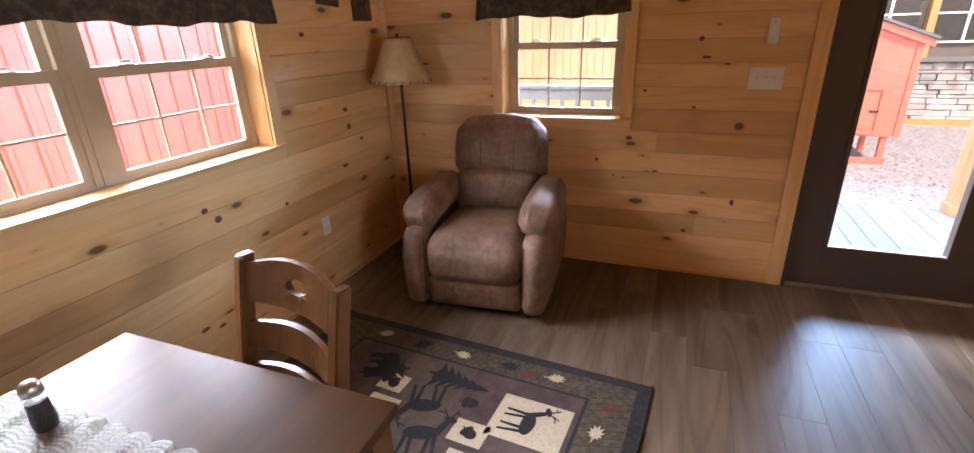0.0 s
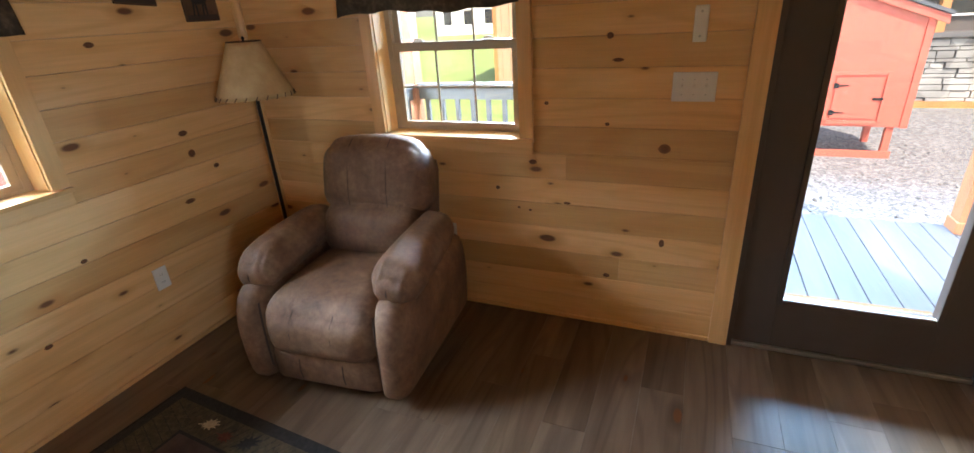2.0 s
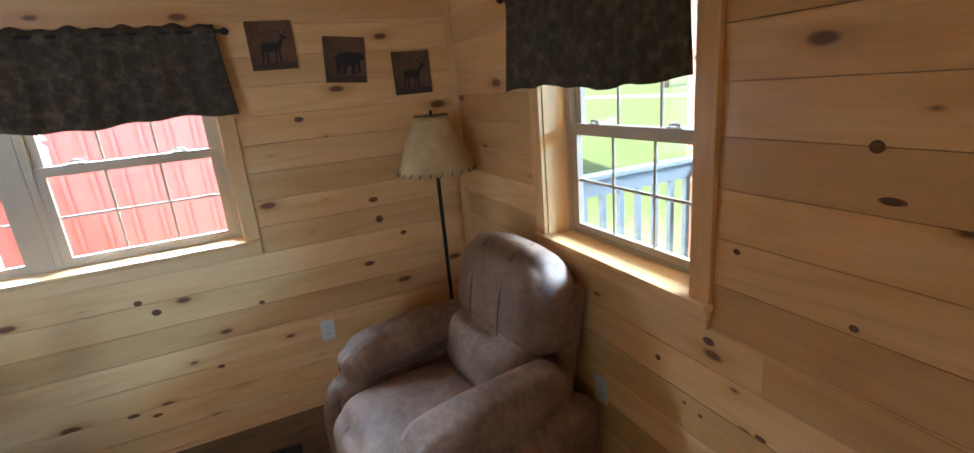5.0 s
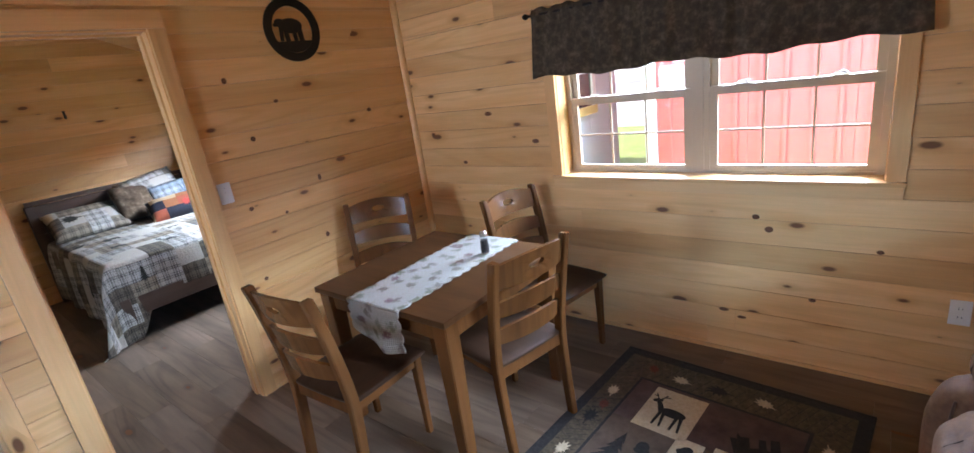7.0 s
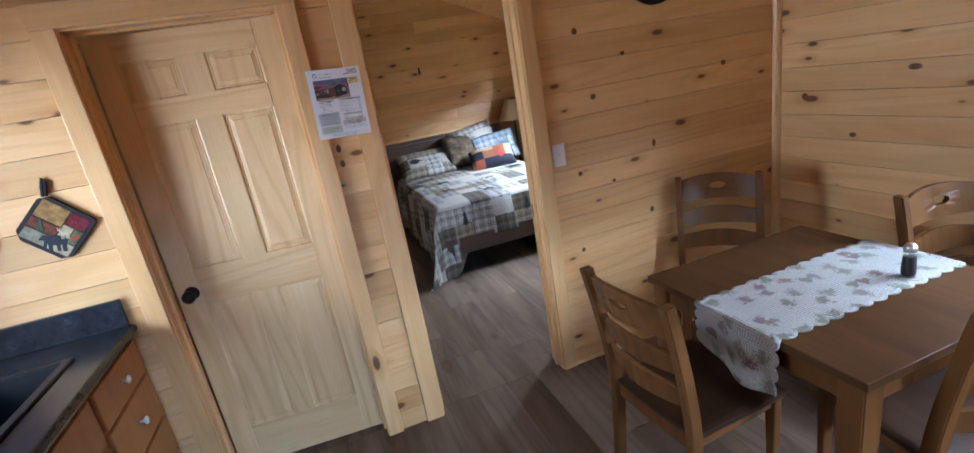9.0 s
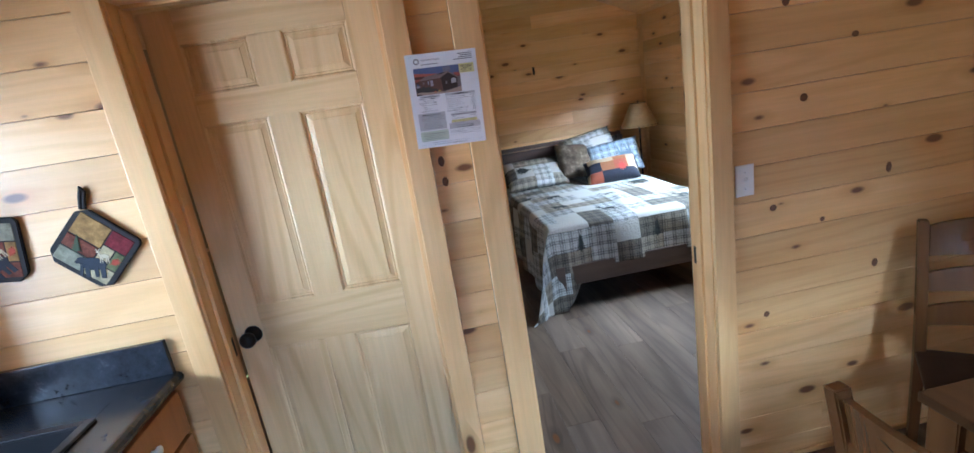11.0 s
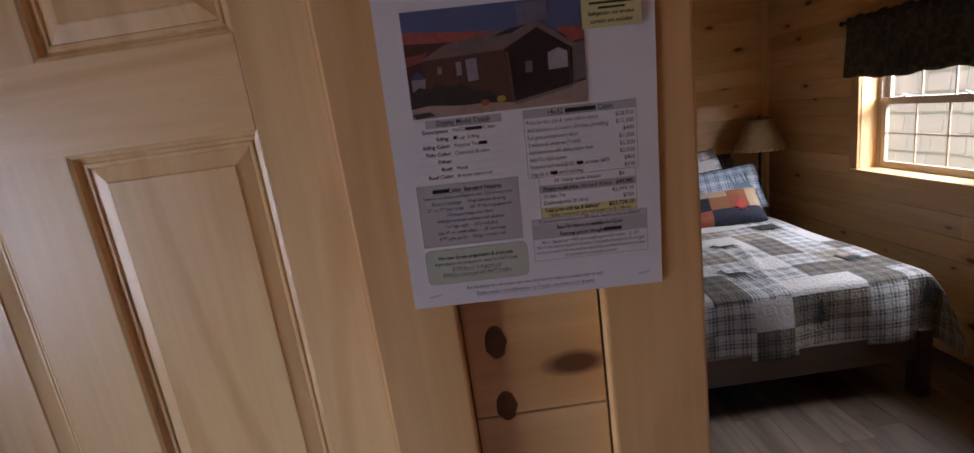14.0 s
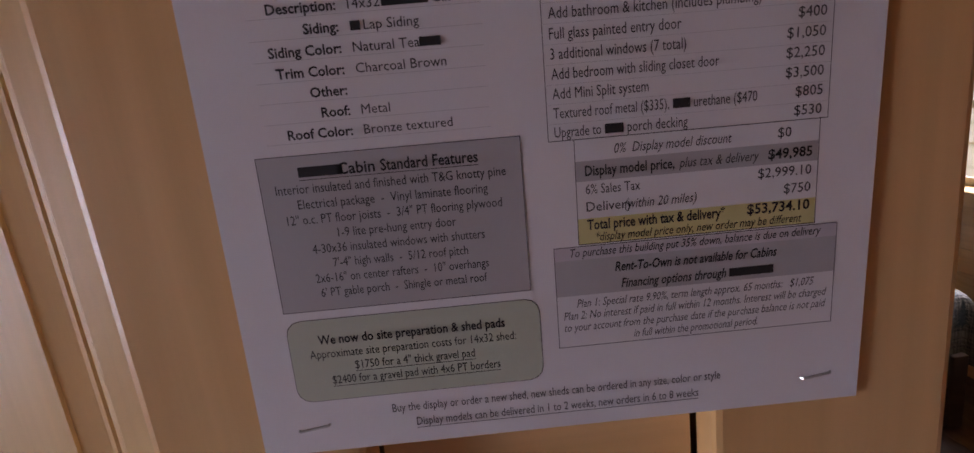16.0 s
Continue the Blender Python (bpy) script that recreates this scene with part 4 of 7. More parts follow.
def rug():
    L, W = 0.845, 0.575
    e = thing("area_rug", pose(-0.815, 1.18, 0, 0, 0, -4.3), "dark lodge-pattern area rug with cream squares and leaves", "rug")
    dark = cloth("rug_border", (0.014, 0.013, 0.013), (0.022, 0.020, 0.020), (0.034, 0.030, 0.028), 40, weave=700)
    plaid = cloth("rug_plaid", (0.040, 0.030, 0.020), (0.075, 0.055, 0.032), (0.12, 0.09, 0.055), 30, weave=700)
    field = cloth("rug_field", (0.055, 0.030, 0.028), (0.080, 0.046, 0.042), (0.105, 0.066, 0.058), 9, weave=700)
    brown = cloth("rug_brown", (0.065, 0.042, 0.028), (0.09, 0.06, 0.042), (0.115, 0.08, 0.055), 12, weave=700)
    cream = cloth("rug_cream", (0.42, 0.33, 0.22), (0.50, 0.40, 0.275), (0.56, 0.46, 0.33), 50, weave=700)
    black = cloth("rug_motif", (0.010, 0.009, 0.009), (0.016, 0.015, 0.015), (0.025, 0.022, 0.02), 50, weave=700)
    for pile in (dark, plaid, field, brown, black):
        pile.node_tree.nodes["Principled BSDF"].inputs["Sheen Weight"].default_value = 0.12
    rust = cloth("rug_rust", (0.10, 0.030, 0.020), (0.13, 0.042, 0.028), (0.16, 0.06, 0.04), 50, weave=700)
    part("rug_base", block((-L, -W, 0.0), (L, W, 0.008), 0.003, 2), dark, e)
    part("plaid_band", block((-L + 0.055, -W + 0.055, 0.0), (L - 0.055, W - 0.055, 0.0088), 0.0004, 1), plaid, e)
    part("inner_band", block((-L + 0.235, -W + 0.185, 0.0), (L - 0.235, W - 0.185, 0.0094), 0.0004, 1), dark, e)
    part("field", block((-L + 0.25, -W + 0.20, 0.0), (L - 0.25, W - 0.20, 0.0100), 0.0004, 1), field, e)
    part("field_patch", block((-0.28, -W + 0.2, 0.0), (0.08, W - 0.2, 0.0104), 0.0003, 1), brown, e)
    for x in (-L, L):
        part("bound_edge", tube([(x, -W, 0.005), (x, W, 0.005)], 0.006, 8), dark, e)
    for x in np.linspace(-L + 0.08, L - 0.14, 40):
        for side in (-1, 1):
            for lean in (0.0, 0.06):
                y0, y1 = side * (W - 0.178), side * (W - 0.062)
                line = [(x + lean - 0.0015, y0), (x + lean + 0.0015, y0), (x + 0.06 - lean + 0.0015, y1), (x + 0.06 - lean - 0.0015, y1)]
                part("plaid_line", prism(line, 0.0, 0.0090 + lean * 0.002, "z"), brown if lean else dark, e)
    for y in np.linspace(-W + 0.075, W - 0.135, 24):
        for side in (-1, 1):
            for lean in (0.0, 0.06):
                x0, x1 = side * (L - 0.228), side * (L - 0.062)
                line = [(x0, y + lean - 0.0015), (x0, y + lean + 0.0015), (x1, y + 0.06 - lean + 0.0015), (x1, y + 0.06 - lean - 0.0015)]
                part("plaid_line", prism(line, 0.0, 0.0090 + lean * 0.002, "z"), brown if lean else dark, e)
    def motif(kind, x, y, s, turn, mat, z=0.0104, flip=1):
        part("rug_motif", flat_shape(silhouette(kind), pose(x, y, z, 0, 0, turn) @ Matrix.Diagonal((s * flip, s, 1, 1)), 0.0008), mat, e)
    # deer facing along both ends, the pattern turns half round about its middle
    for k in (0, 180):
        r = Matrix.Rotation(radians(k), 4, "Z")
        def p(x, y):
            v = r @ Vector((x, y, 0))
            return v.x, v.y
        def square(x, y, sx, sy):
            x, y = p(x, y)
            part("cream_square", block((x - sx, y - sy, 0.0), (x + sx, y + sy, 0.0108), 0.0003, 1), cream, e)
        square(0.42, 0.155, 0.155, 0.125)
        motif("deer", *p(0.41, 0.155), 0.25, -90 + k, black, 0.0108, -1)
        square(0.215, 0.005, 0.075, 0.06)
        motif("acorn", *p(0.215, 0.005), 0.10, 60 + k, black, 0.0108)
        square(-0.245, 0.145, 0.065, 0.055)
        motif("acorn", *p(-0.245, 0.145), 0.10, 30 + k, black, 0.0108)
        motif("bear", *p(-0.37, 0.25), 0.26, -68 + k, black)
        motif("pine", *p(0.02, 0.265), 0.31, -93 + k, black)
        motif("deer", *p(-0.05, 0.07), 0.30, 200 + k, black)
        motif("acorn", *p(0.14, 0.16), 0.11, 100 + k, black)
        motif("pine", *p(0.33, -0.20), 0.24, -60 + k, black)
        for x, y, t, mt in ((-0.52, 0.46, 20, cream), (-0.05, 0.455, -10, cream), (0.43, 0.46, 10, cream), (0.68, 0.20, 80, cream), (0.70, -0.18, 70, cream)):
            motif("leaf", *p(x, y), 0.10, t + k, mt, 0.0088)
        for x, y, t in ((-0.28, 0.45, 40), (0.2, 0.46, 0), (0.69, 0.02, 90)):
            motif("leaf", *p(x, y), 0.12, t + k, black, 0.0088)
        for x, y, t in ((0.31, 0.445, 15), (-0.4, 0.44, 0), (0.70, 0.36, 30)):
            motif("leaf", *p(x, y), 0.09, t + k, rust, 0.0088)


rug()


def floor_lamp(m, z0, z1, label):
    e = thing("floor_lamp", m, label, "lamp", "floor lamps")
    part("base", lathe([(0.13, 0.0), (0.13, 0.012), (0.11, 0.022), (0.03, 0.03), (0.014, 0.045)], 28), BRONZE, e, smooth=True)
    part("pole", tube([(0, 0, 0.03), (0, 0, z0 + 0.06)], 0.010, 10), BRONZE, e)
    part("socket", lathe([(0.018, z0 + 0.02), (0.02, z0 + 0.09), (0.012, z0 + 0.10)], 14), BRONZE, e)
    h = z1 - z0
    n = 40
    bm = bmesh.new()
    rings = []
    for f, t in ((0.0, 0), (0.1, 0), (0.5, 0), (0.9, 0), (1.0, 0), (1.0, 1), (0.5, 1), (0.0, 1)):
        r = 0.195 - 0.115 * f - 0.004 * t
        rings.append([bm.verts.new(((r + 0.0025 * math.cos(i * math.pi)) * math.cos(2 * math.pi * i / n), (r + 0.0025 * math.cos(i * math.pi)) * math.sin(2 * math.pi * i / n), z0 + h * f)) for i in range(n)])
    for p, q in zip(rings, rings[1:]):
        for i in range(n):
            bm.faces.new((p[i], p[(i + 1) % n], q[(i + 1) % n], q[i]))
    for i in range(n):
        bm.faces.new((rings[-1][i], rings[-1][(i + 1) % n], rings[0][(i + 1) % n], rings[0][i]))
    shade = part("shade", bm, SHADE, e, "parchment lampshade laced at the rim", True)
    lace = plain("dark_lacing", (0.10, 0.05, 0.025), 0.8)
    for i in range(24):
        a = 2 * math.pi * i / 24
        part("lacing", tube([(0.197 * math.cos(a), 0.197 * math.sin(a), z0 - 0.002), (0.19 * math.cos(a + 0.06), 0.19 * math.sin(a + 0.06), z0 + 0.018)], 0.0028, 5), lace, shade)
    part("top_rim", tube([(0.081 * math.cos(a), 0.081 * math.sin(a), z1) for a in np.linspace(0, 2 * math.pi, 25)], 0.003, 5), lace, shade)
    part("finial", lathe([(0.004, z1 - 0.02), (0.005, z1 + 0.006), (0.009, z1 + 0.016), (0.001, z1 + 0.026)], 10), BRONZE, e)
    for k in range(3):
        a = k * 2.09
        part("shade_spoke", tube([(0, 0, z1 - 0.012), (0.08 * math.cos(a), 0.08 * math.sin(a), z1 - 0.004)], 0.0018, 5), BRONZE, e)
    part("bulb", lathe([(0.012, z0 + 0.10), (0.03, z0 + 0.14), (0.028, z0 + 0.17), (0.001, z0 + 0.19)], 14), WHITE_PLASTIC, e, smooth=True)
    return e


floor_lamp(pose(-1.652, 2.675, 0), 1.215, 1.485, "unlit bronze floor lamp with laced parchment shade in the corner")
floor_lamp(pose(-1.69, -4.56, 0), 1.09, 1.335, "unlit bronze lamp with parchment shade beside the bed")


def valance(m, w, seed, label):
    """Local x along the wall, y out of the room; hangs from 1.95 to 1.57."""
    e = thing("valance", m, label, "curtain", "window valances")
    rng = random.Random(seed)
    ph = [rng.uniform(0, 6) for _ in range(4)]
    nx, nz = int(w * 70), 14
    bm = bmesh.new()
    grid = []
    for i in range(nx + 1):
        u = w * i / nx
        col = []
        hem = 1.572 + 0.009 * math.sin(u * 9 + ph[0]) + 0.005 * math.sin(u * 31 + ph[1])
        head = 1.945 + 0.010 * math.sin(u * 55 + ph[2]) * math.sin(u * 17)
        flare = 0.03 * ((u / w - 0.5) * 2) ** 5
        for j in range(nz + 1):
            v = j / nz
            z = head + (hem - head) * v
            fold = 0.010 * math.sin(u * 26 + ph[3] + 0.6 * v) * (0.35 + 0.65 * v) + 0.006 * math.sin(u * 71 + ph[1])
            rod = 0.014 * math.exp(-((z - 1.915) / 0.02) ** 2)
            col.append(bm.verts.new((u + flare * v, -0.062 - fold - rod - 0.008 * v, z)))
        grid.append(col)
    for a, b in zip(grid, grid[1:]):
        for j in range(nz):
            bm.faces.new((a[j], b[j], b[j + 1], a[j + 1]))
    c = part("cloth", bm, VALANCE, e, smooth=True)
    c.modifiers.new("thick", "SOLIDIFY").thickness = 0.003
    part("rod", tube([(-0.03, -0.066, 1.915), (w + 0.03, -0.066, 1.915)], 0.008, 10), BLACK_METAL, e)
    for x in (-0.04, w + 0.04):
        part("finial", move(lathe([(0.006, -0.02), (0.012, -0.012), (0.017, 0), (0.012, 0.012), (0.002, 0.018)], 12), pose(x, -0.066, 1.915, 0, 90)), BLACK_METAL, e, smooth=True)
    for x in (0.02, w - 0.02):
        part("bracket", tube([(x, 0.0, 1.90), (x, -0.03, 1.895), (x, -0.066, 1.905)], 0.005, 6), BLACK_METAL, e)


valance(pose(XL, 0.135, 0, 0, 0, 90), 1.69, 1, "dark brown patterned cloth valance over the twin window")
valance(pose(-1.155, YF, 0), 0.87, 2, "dark olive patterned cloth valance over the porch window")
valance(pose(XL, -3.84, 0, 0, 0, 90), 1.69, 3, "dark cloth valance over the bedroom window")
# ---- outside ----
def speckled(name, stops, scale, rough=0.9, relief=0.5, dist=0.02):
    m, ns, ls, b = material(name, rough, 0, 0.3)
    vec = ns.new("ShaderNodeNewGeometry").outputs["Position"]
    v = node(ns, "ShaderNodeTexVoronoi", feature="F1")
    v.inputs["Scale"].default_value = scale
    ls.new(vec, v.inputs["Vector"])
    sep = ns.new("ShaderNodeSeparateColor")
    ls.new(v.outputs["Color"], sep.inputs[0])
    r = ramp(ns, stops)
    ls.new(arith(ns, ls, "ADD", arith(ns, ls, "MULTIPLY", sep.outputs[0], 0.6), arith(ns, ls, "MULTIPLY", noise_tex(ns, ls, vec, 0.8, 4), 0.4)), r.inputs[0])
    ls.new(r.outputs[0], b.inputs["Base Color"])
    bump(ns, ls, b, v.outputs["Distance"], relief, dist)
    return m


GRASS = speckled("lawn_grass", ((0.2, (0.17, 0.25, 0.06)), (0.5, (0.25, 0.34, 0.10)), (0.8, (0.33, 0.42, 0.15))), 40, relief=0.6)
GRAVEL = speckled("grey_gravel", ((0.2, (0.12, 0.12, 0.125)), (0.5, (0.22, 0.22, 0.22)), (0.8, (0.36, 0.35, 0.34))), 42, relief=0.9)
ROAD = speckled("pale_drive", ((0.2, (0.42, 0.41, 0.39)), (0.8, (0.55, 0.54, 0.52))), 20)
COOP_RED = plain("barn_red_paint", (0.50, 0.105, 0.065), 0.5, grain=0.08, scale=30)
BARN_RED = plain("red_metal_siding", (0.44, 0.088, 0.078), 0.4, 0.0, 0.06, 6)
WHITE_TRIM = plain("white_trim_paint", (0.80, 0.80, 0.78), 0.5, grain=0.04)
DECK = wood("grey_deck_board", "f", (0.125, 0.132, 0.148), (0.10, 0.106, 0.119), (0.078, 0.082, 0.092), 0.55, 0, "world", 0.08, 0.4)
RAIL_GREY = plain("grey_rail_paint", (0.12, 0.12, 0.118), 0.55, grain=0.06)
ORANGE_WOOD = wood("orange_stained_wood", "z", (0.52, 0.24, 0.09), (0.45, 0.19, 0.07), (0.32, 0.13, 0.05), 0.6, 0, "world", 0.05, 0.4)
TAN_WOOD = wood("tan_stained_siding", "z", (0.52, 0.33, 0.22), (0.47, 0.29, 0.19), (0.38, 0.23, 0.15), 0.6, 0, "world", 0.05, 0.4)
STONE = speckled("grey_ledge_stone", ((0.2, (0.20, 0.20, 0.19)), (0.5, (0.30, 0.30, 0.28)), (0.8, (0.42, 0.41, 0.38))), 5, relief=0.4)
DARK_PANE = plain("dark_window_pane", (0.03, 0.03, 0.035), 0.1, grain=0.1)
SHINGLE = plain("pale_shingle", (0.66, 0.66, 0.63), 0.7, grain=0.06, scale=20)
GREY_SIDING = plain("grey_siding", (0.50, 0.55, 0.61), 0.6, grain=0.05)
GZ = -0.40

bm = bmesh.new()
bm.faces.new([bm.verts.new(v) for v in ((-400, -400, GZ), (400, -400, GZ), (400, 400, GZ), (-400, 400, GZ))])
tagged(finish("ground", bm, GRASS), "bright green mown lawn reaching to the horizon", "ground", kind="structure")
rng = random.Random(4)
bm = bmesh.new()
edge = [(-1.6, 4.4), (-0.9, 6.2), (-0.3, 8.5), (0.6, 11.3), (14, 11.3), (14, -3), (2.6, -3), (2.6, 4.4)]
top = [bm.verts.new((x, y, GZ + 0.012)) for x, y in edge]
low = [bm.verts.new((x * 1.01, y * 1.01, GZ - 0.02)) for x, y in edge]
bm.faces.new(top)
for i in range(len(edge)):
    bm.faces.new((top[i], low[i], low[(i + 1) % len(edge)], top[(i + 1) % len(edge)]))
tagged(finish("gravel_yard", bm, GRAVEL), "crushed grey gravel yard in front of the porch", "gravel", kind="structure")
bm = bmesh.new()
for i in range(300):
    x, y, s = rng.uniform(0.8, 3.6), rng.uniform(5.0, 8.6), rng.uniform(0.012, 0.028)
    q = bmesh.ops.create_icosphere(bm, subdivisions=1, radius=s, matrix=pose(x, y, GZ + 0.012 + s * 0.3, rng.uniform(0, 90), 0, rng.uniform(0, 360)) @ Matrix.Diagonal((1, rng.uniform(0.6, 1), rng.uniform(0.5, 0.8), 1)))
tagged(finish("loose_stones", bm, GRAVEL), "loose grey gravel stones", "gravel", kind="stuff")
bm = block((-90, 30, GZ - 0.02), (-3, 33.5, GZ + 0.02))
tagged(finish("road", bm, ROAD), "pale gravel drive across the lawn", "road", kind="structure")

# pale flat slab over the ground past the lawn
tagged(finish("pale_ground", block((-70, -40, GZ - 0.02), (-13, 2, GZ + 0.02)), ROAD), "pale flat ground beyond the lawn", "gravel", kind="structure")


def porch():
    deck = tagged(finish("porch_floor", block((XL - 0.1, YF + WO + 0.021, -0.34), (XR + 0.15, 4.90, -0.082)), RAIL_GREY), "grey composite porch deck", "porch", kind="structure")
    x = 0.755 - 0.1505 * 19
    while x < XR + 0.15:
        o = part("deck_board", block((x, YF + WO + 0.021, -0.08), (x + 0.1445, 4.93, -0.055), 0.003, 1), DECK, deck)
        x += 0.1505
    group = "porch posts"
    for px in (XL - 0.08, XR + 0.17):
        p = thing("porch_post", pose(px, 4.84, 0), "square reddish-brown stained timber porch post", "post", group)
        part("shaft", block((-0.07, -0.07, -0.055), (0.07, 0.07, 2.22), 0.006), POST_WOOD, p)
        part("base_trim", block((-0.085, -0.085, -0.055), (0.085, 0.085, 0.03), 0.006), POST_WOOD, p)
    beam = finish("porch_beam", block((XL - 0.3, 4.77, 2.225), (XR + 0.3, 4.91, 2.36), 0.005), POST_WOOD)
    tagged(beam, "reddish-brown timber beam over the porch posts", "beam", kind="structure")

    def rail(m, length, label):
        e = thing("porch_railing", m, label, "railing", "porch railings")
        part("top_rail", block((0, -0.05, 0.94), (length, 0.05, 0.975), 0.005), RAIL_GREY, e)
        part("upper_rail", block((0, -0.02, 0.83), (length, 0.02, 0.94), 0.003), RAIL_GREY, e)
        part("lower_rail", block((0, -0.02, 0.05), (length, 0.02, 0.14), 0.003), RAIL_GREY, e)
        n = int(length / 0.145)
        for i in range(n):
            c = (i + 0.5) * length / n
            part("baluster", block((c - 0.018, -0.0195, 0.1395), (c + 0.018, 0.0195, 0.8305)), RAIL_GREY, e)
        part("foot_block", block((length / 2 - 0.03, -0.02, -0.055), (length / 2 + 0.03, 0.02, 0.0505)), RAIL_GREY, e)
    rail(pose(XL - 0.07, 4.77, 0, 0, 0, -90), 4.77 - YF - WO, "grey wooden porch side railing with square balusters")
    rail(pose(XL - 0.01, 4.84, 0), 2.45, "grey wooden porch front railing with square balusters")
    mat_e = thing("door_mat", pose(1.38, 3.36, -0.0545), "brown coir door mat with worn dark script", "mat")
    fibre = cloth("coir", (0.20, 0.115, 0.055), (0.27, 0.165, 0.085), (0.33, 0.21, 0.11), 60)
    part("pile", block((-0.38, -0.225, 0), (0.38, 0.225, 0.014), 0.004), fibre, mat_e)
    for cx, r in ((-0.22, 0.05), (-0.08, 0.04), (0.03, 0.045), (0.14, 0.04), (0.25, 0.05)):
        pts = [(cx + r * math.cos(t), 0.02 + r * 0.8 * math.sin(t), 0.0150) for t in np.linspace(0.3, 5.6, 12)]
        part("script_stroke", tube(pts, 0.007, 5, flat=0.3), plain("mat_ink", (0.04, 0.03, 0.025), 0.9), mat_e)


porch()


def coop():
    e = thing("chicken_coop", pose(2.28, 7.9, GZ + 0.012), "barn-red wooden chicken coop on legs with slanted roof", "coop")
    w, d = 0.56, 0.95
    part("body", prism([(-w, 0.39), (w, 0.39), (w, 1.66), (-w - 0.14, 2.13), (-w - 0.14, 1.0)], 0, d, "y", 0.004), COOP_RED, e)
    part("corner_trim", block((w - 0.07, -0.015, 0.385), (w + 0.003, 0.0, 1.64), 0.002), COOP_RED, e)
    part("corner_trim", block((-w - 0.003, -0.015, 0.385), (-w + 0.07, 0.0, 2.05), 0.002), COOP_RED, e)
    part("roof", prism([(w + 0.12, 1.62), (w + 0.12, 1.66), (-w - 0.28, 2.25), (-w - 0.28, 2.21)], -0.09, d + 0.09, "y", 0.003), plain("grey_shingle", (0.10, 0.105, 0.115), 0.8), e, "dark grey shingled roof")
    part("fascia", prism([(w + 0.10, 1.53), (w + 0.10, 1.62), (-w - 0.26, 2.20), (-w - 0.26, 2.11)], -0.06, -0.03, "y", 0.002), COOP_RED, e)
    for x in (-w + 0.05, w - 0.18):
        for y in (0.04, d - 0.10):
            part("leg", block((x, y, 0), (x + 0.075, y + 0.075, 0.39), 0.004), COOP_RED, e)
    part("foot_rail", block((-w + 0.02, 0.015, 0.0), (w - 0.08, 0.0395, 0.09), 0.003), COOP_RED, e)
    part("nest_box", prism([(-w - 0.14, 0.55), (-w, 0.45), (-w, 1.1), (-w - 0.138, 0.98)], 0.25, d - 0.15, "y", 0.004), COOP_RED, e)
    for a, b in (((-0.31, 0.46), (-0.27, 1.04)), ((0.25, 0.46), (0.29, 1.04)), ((-0.27, 1.0), (0.25, 1.04)), ((-0.27, 0.42), (0.25, 0.46))):
        part("door_trim", block((a[0], -0.02, a[1]), (b[0], -0.0005, b[1]), 0.003), COOP_RED, e)
    door = part("door", block((-0.24, -0.016, 0.49), (0.22, -0.001, 0.97), 0.003), COOP_RED, e)
    part("door_panel", block((-0.18, -0.021, 0.55), (0.16, -0.0155, 0.91), 0.003), COOP_RED, door)
    for z in (0.56, 0.88):
        part("hinge", prism([(-0.26, z - 0.03), (-0.21, z - 0.03), (-0.21, z - 0.01), (-0.10, z - 0.005), (-0.10, z + 0.005), (-0.21, z + 0.01), (-0.21, z + 0.03), (-0.26, z + 0.03)], -0.028, -0.0215, "y"), BLACK_METAL, door)
    part("latch", block((0.15, -0.03, 0.71), (0.26, -0.0215, 0.74), 0.002), BLACK_METAL, door)


coop()


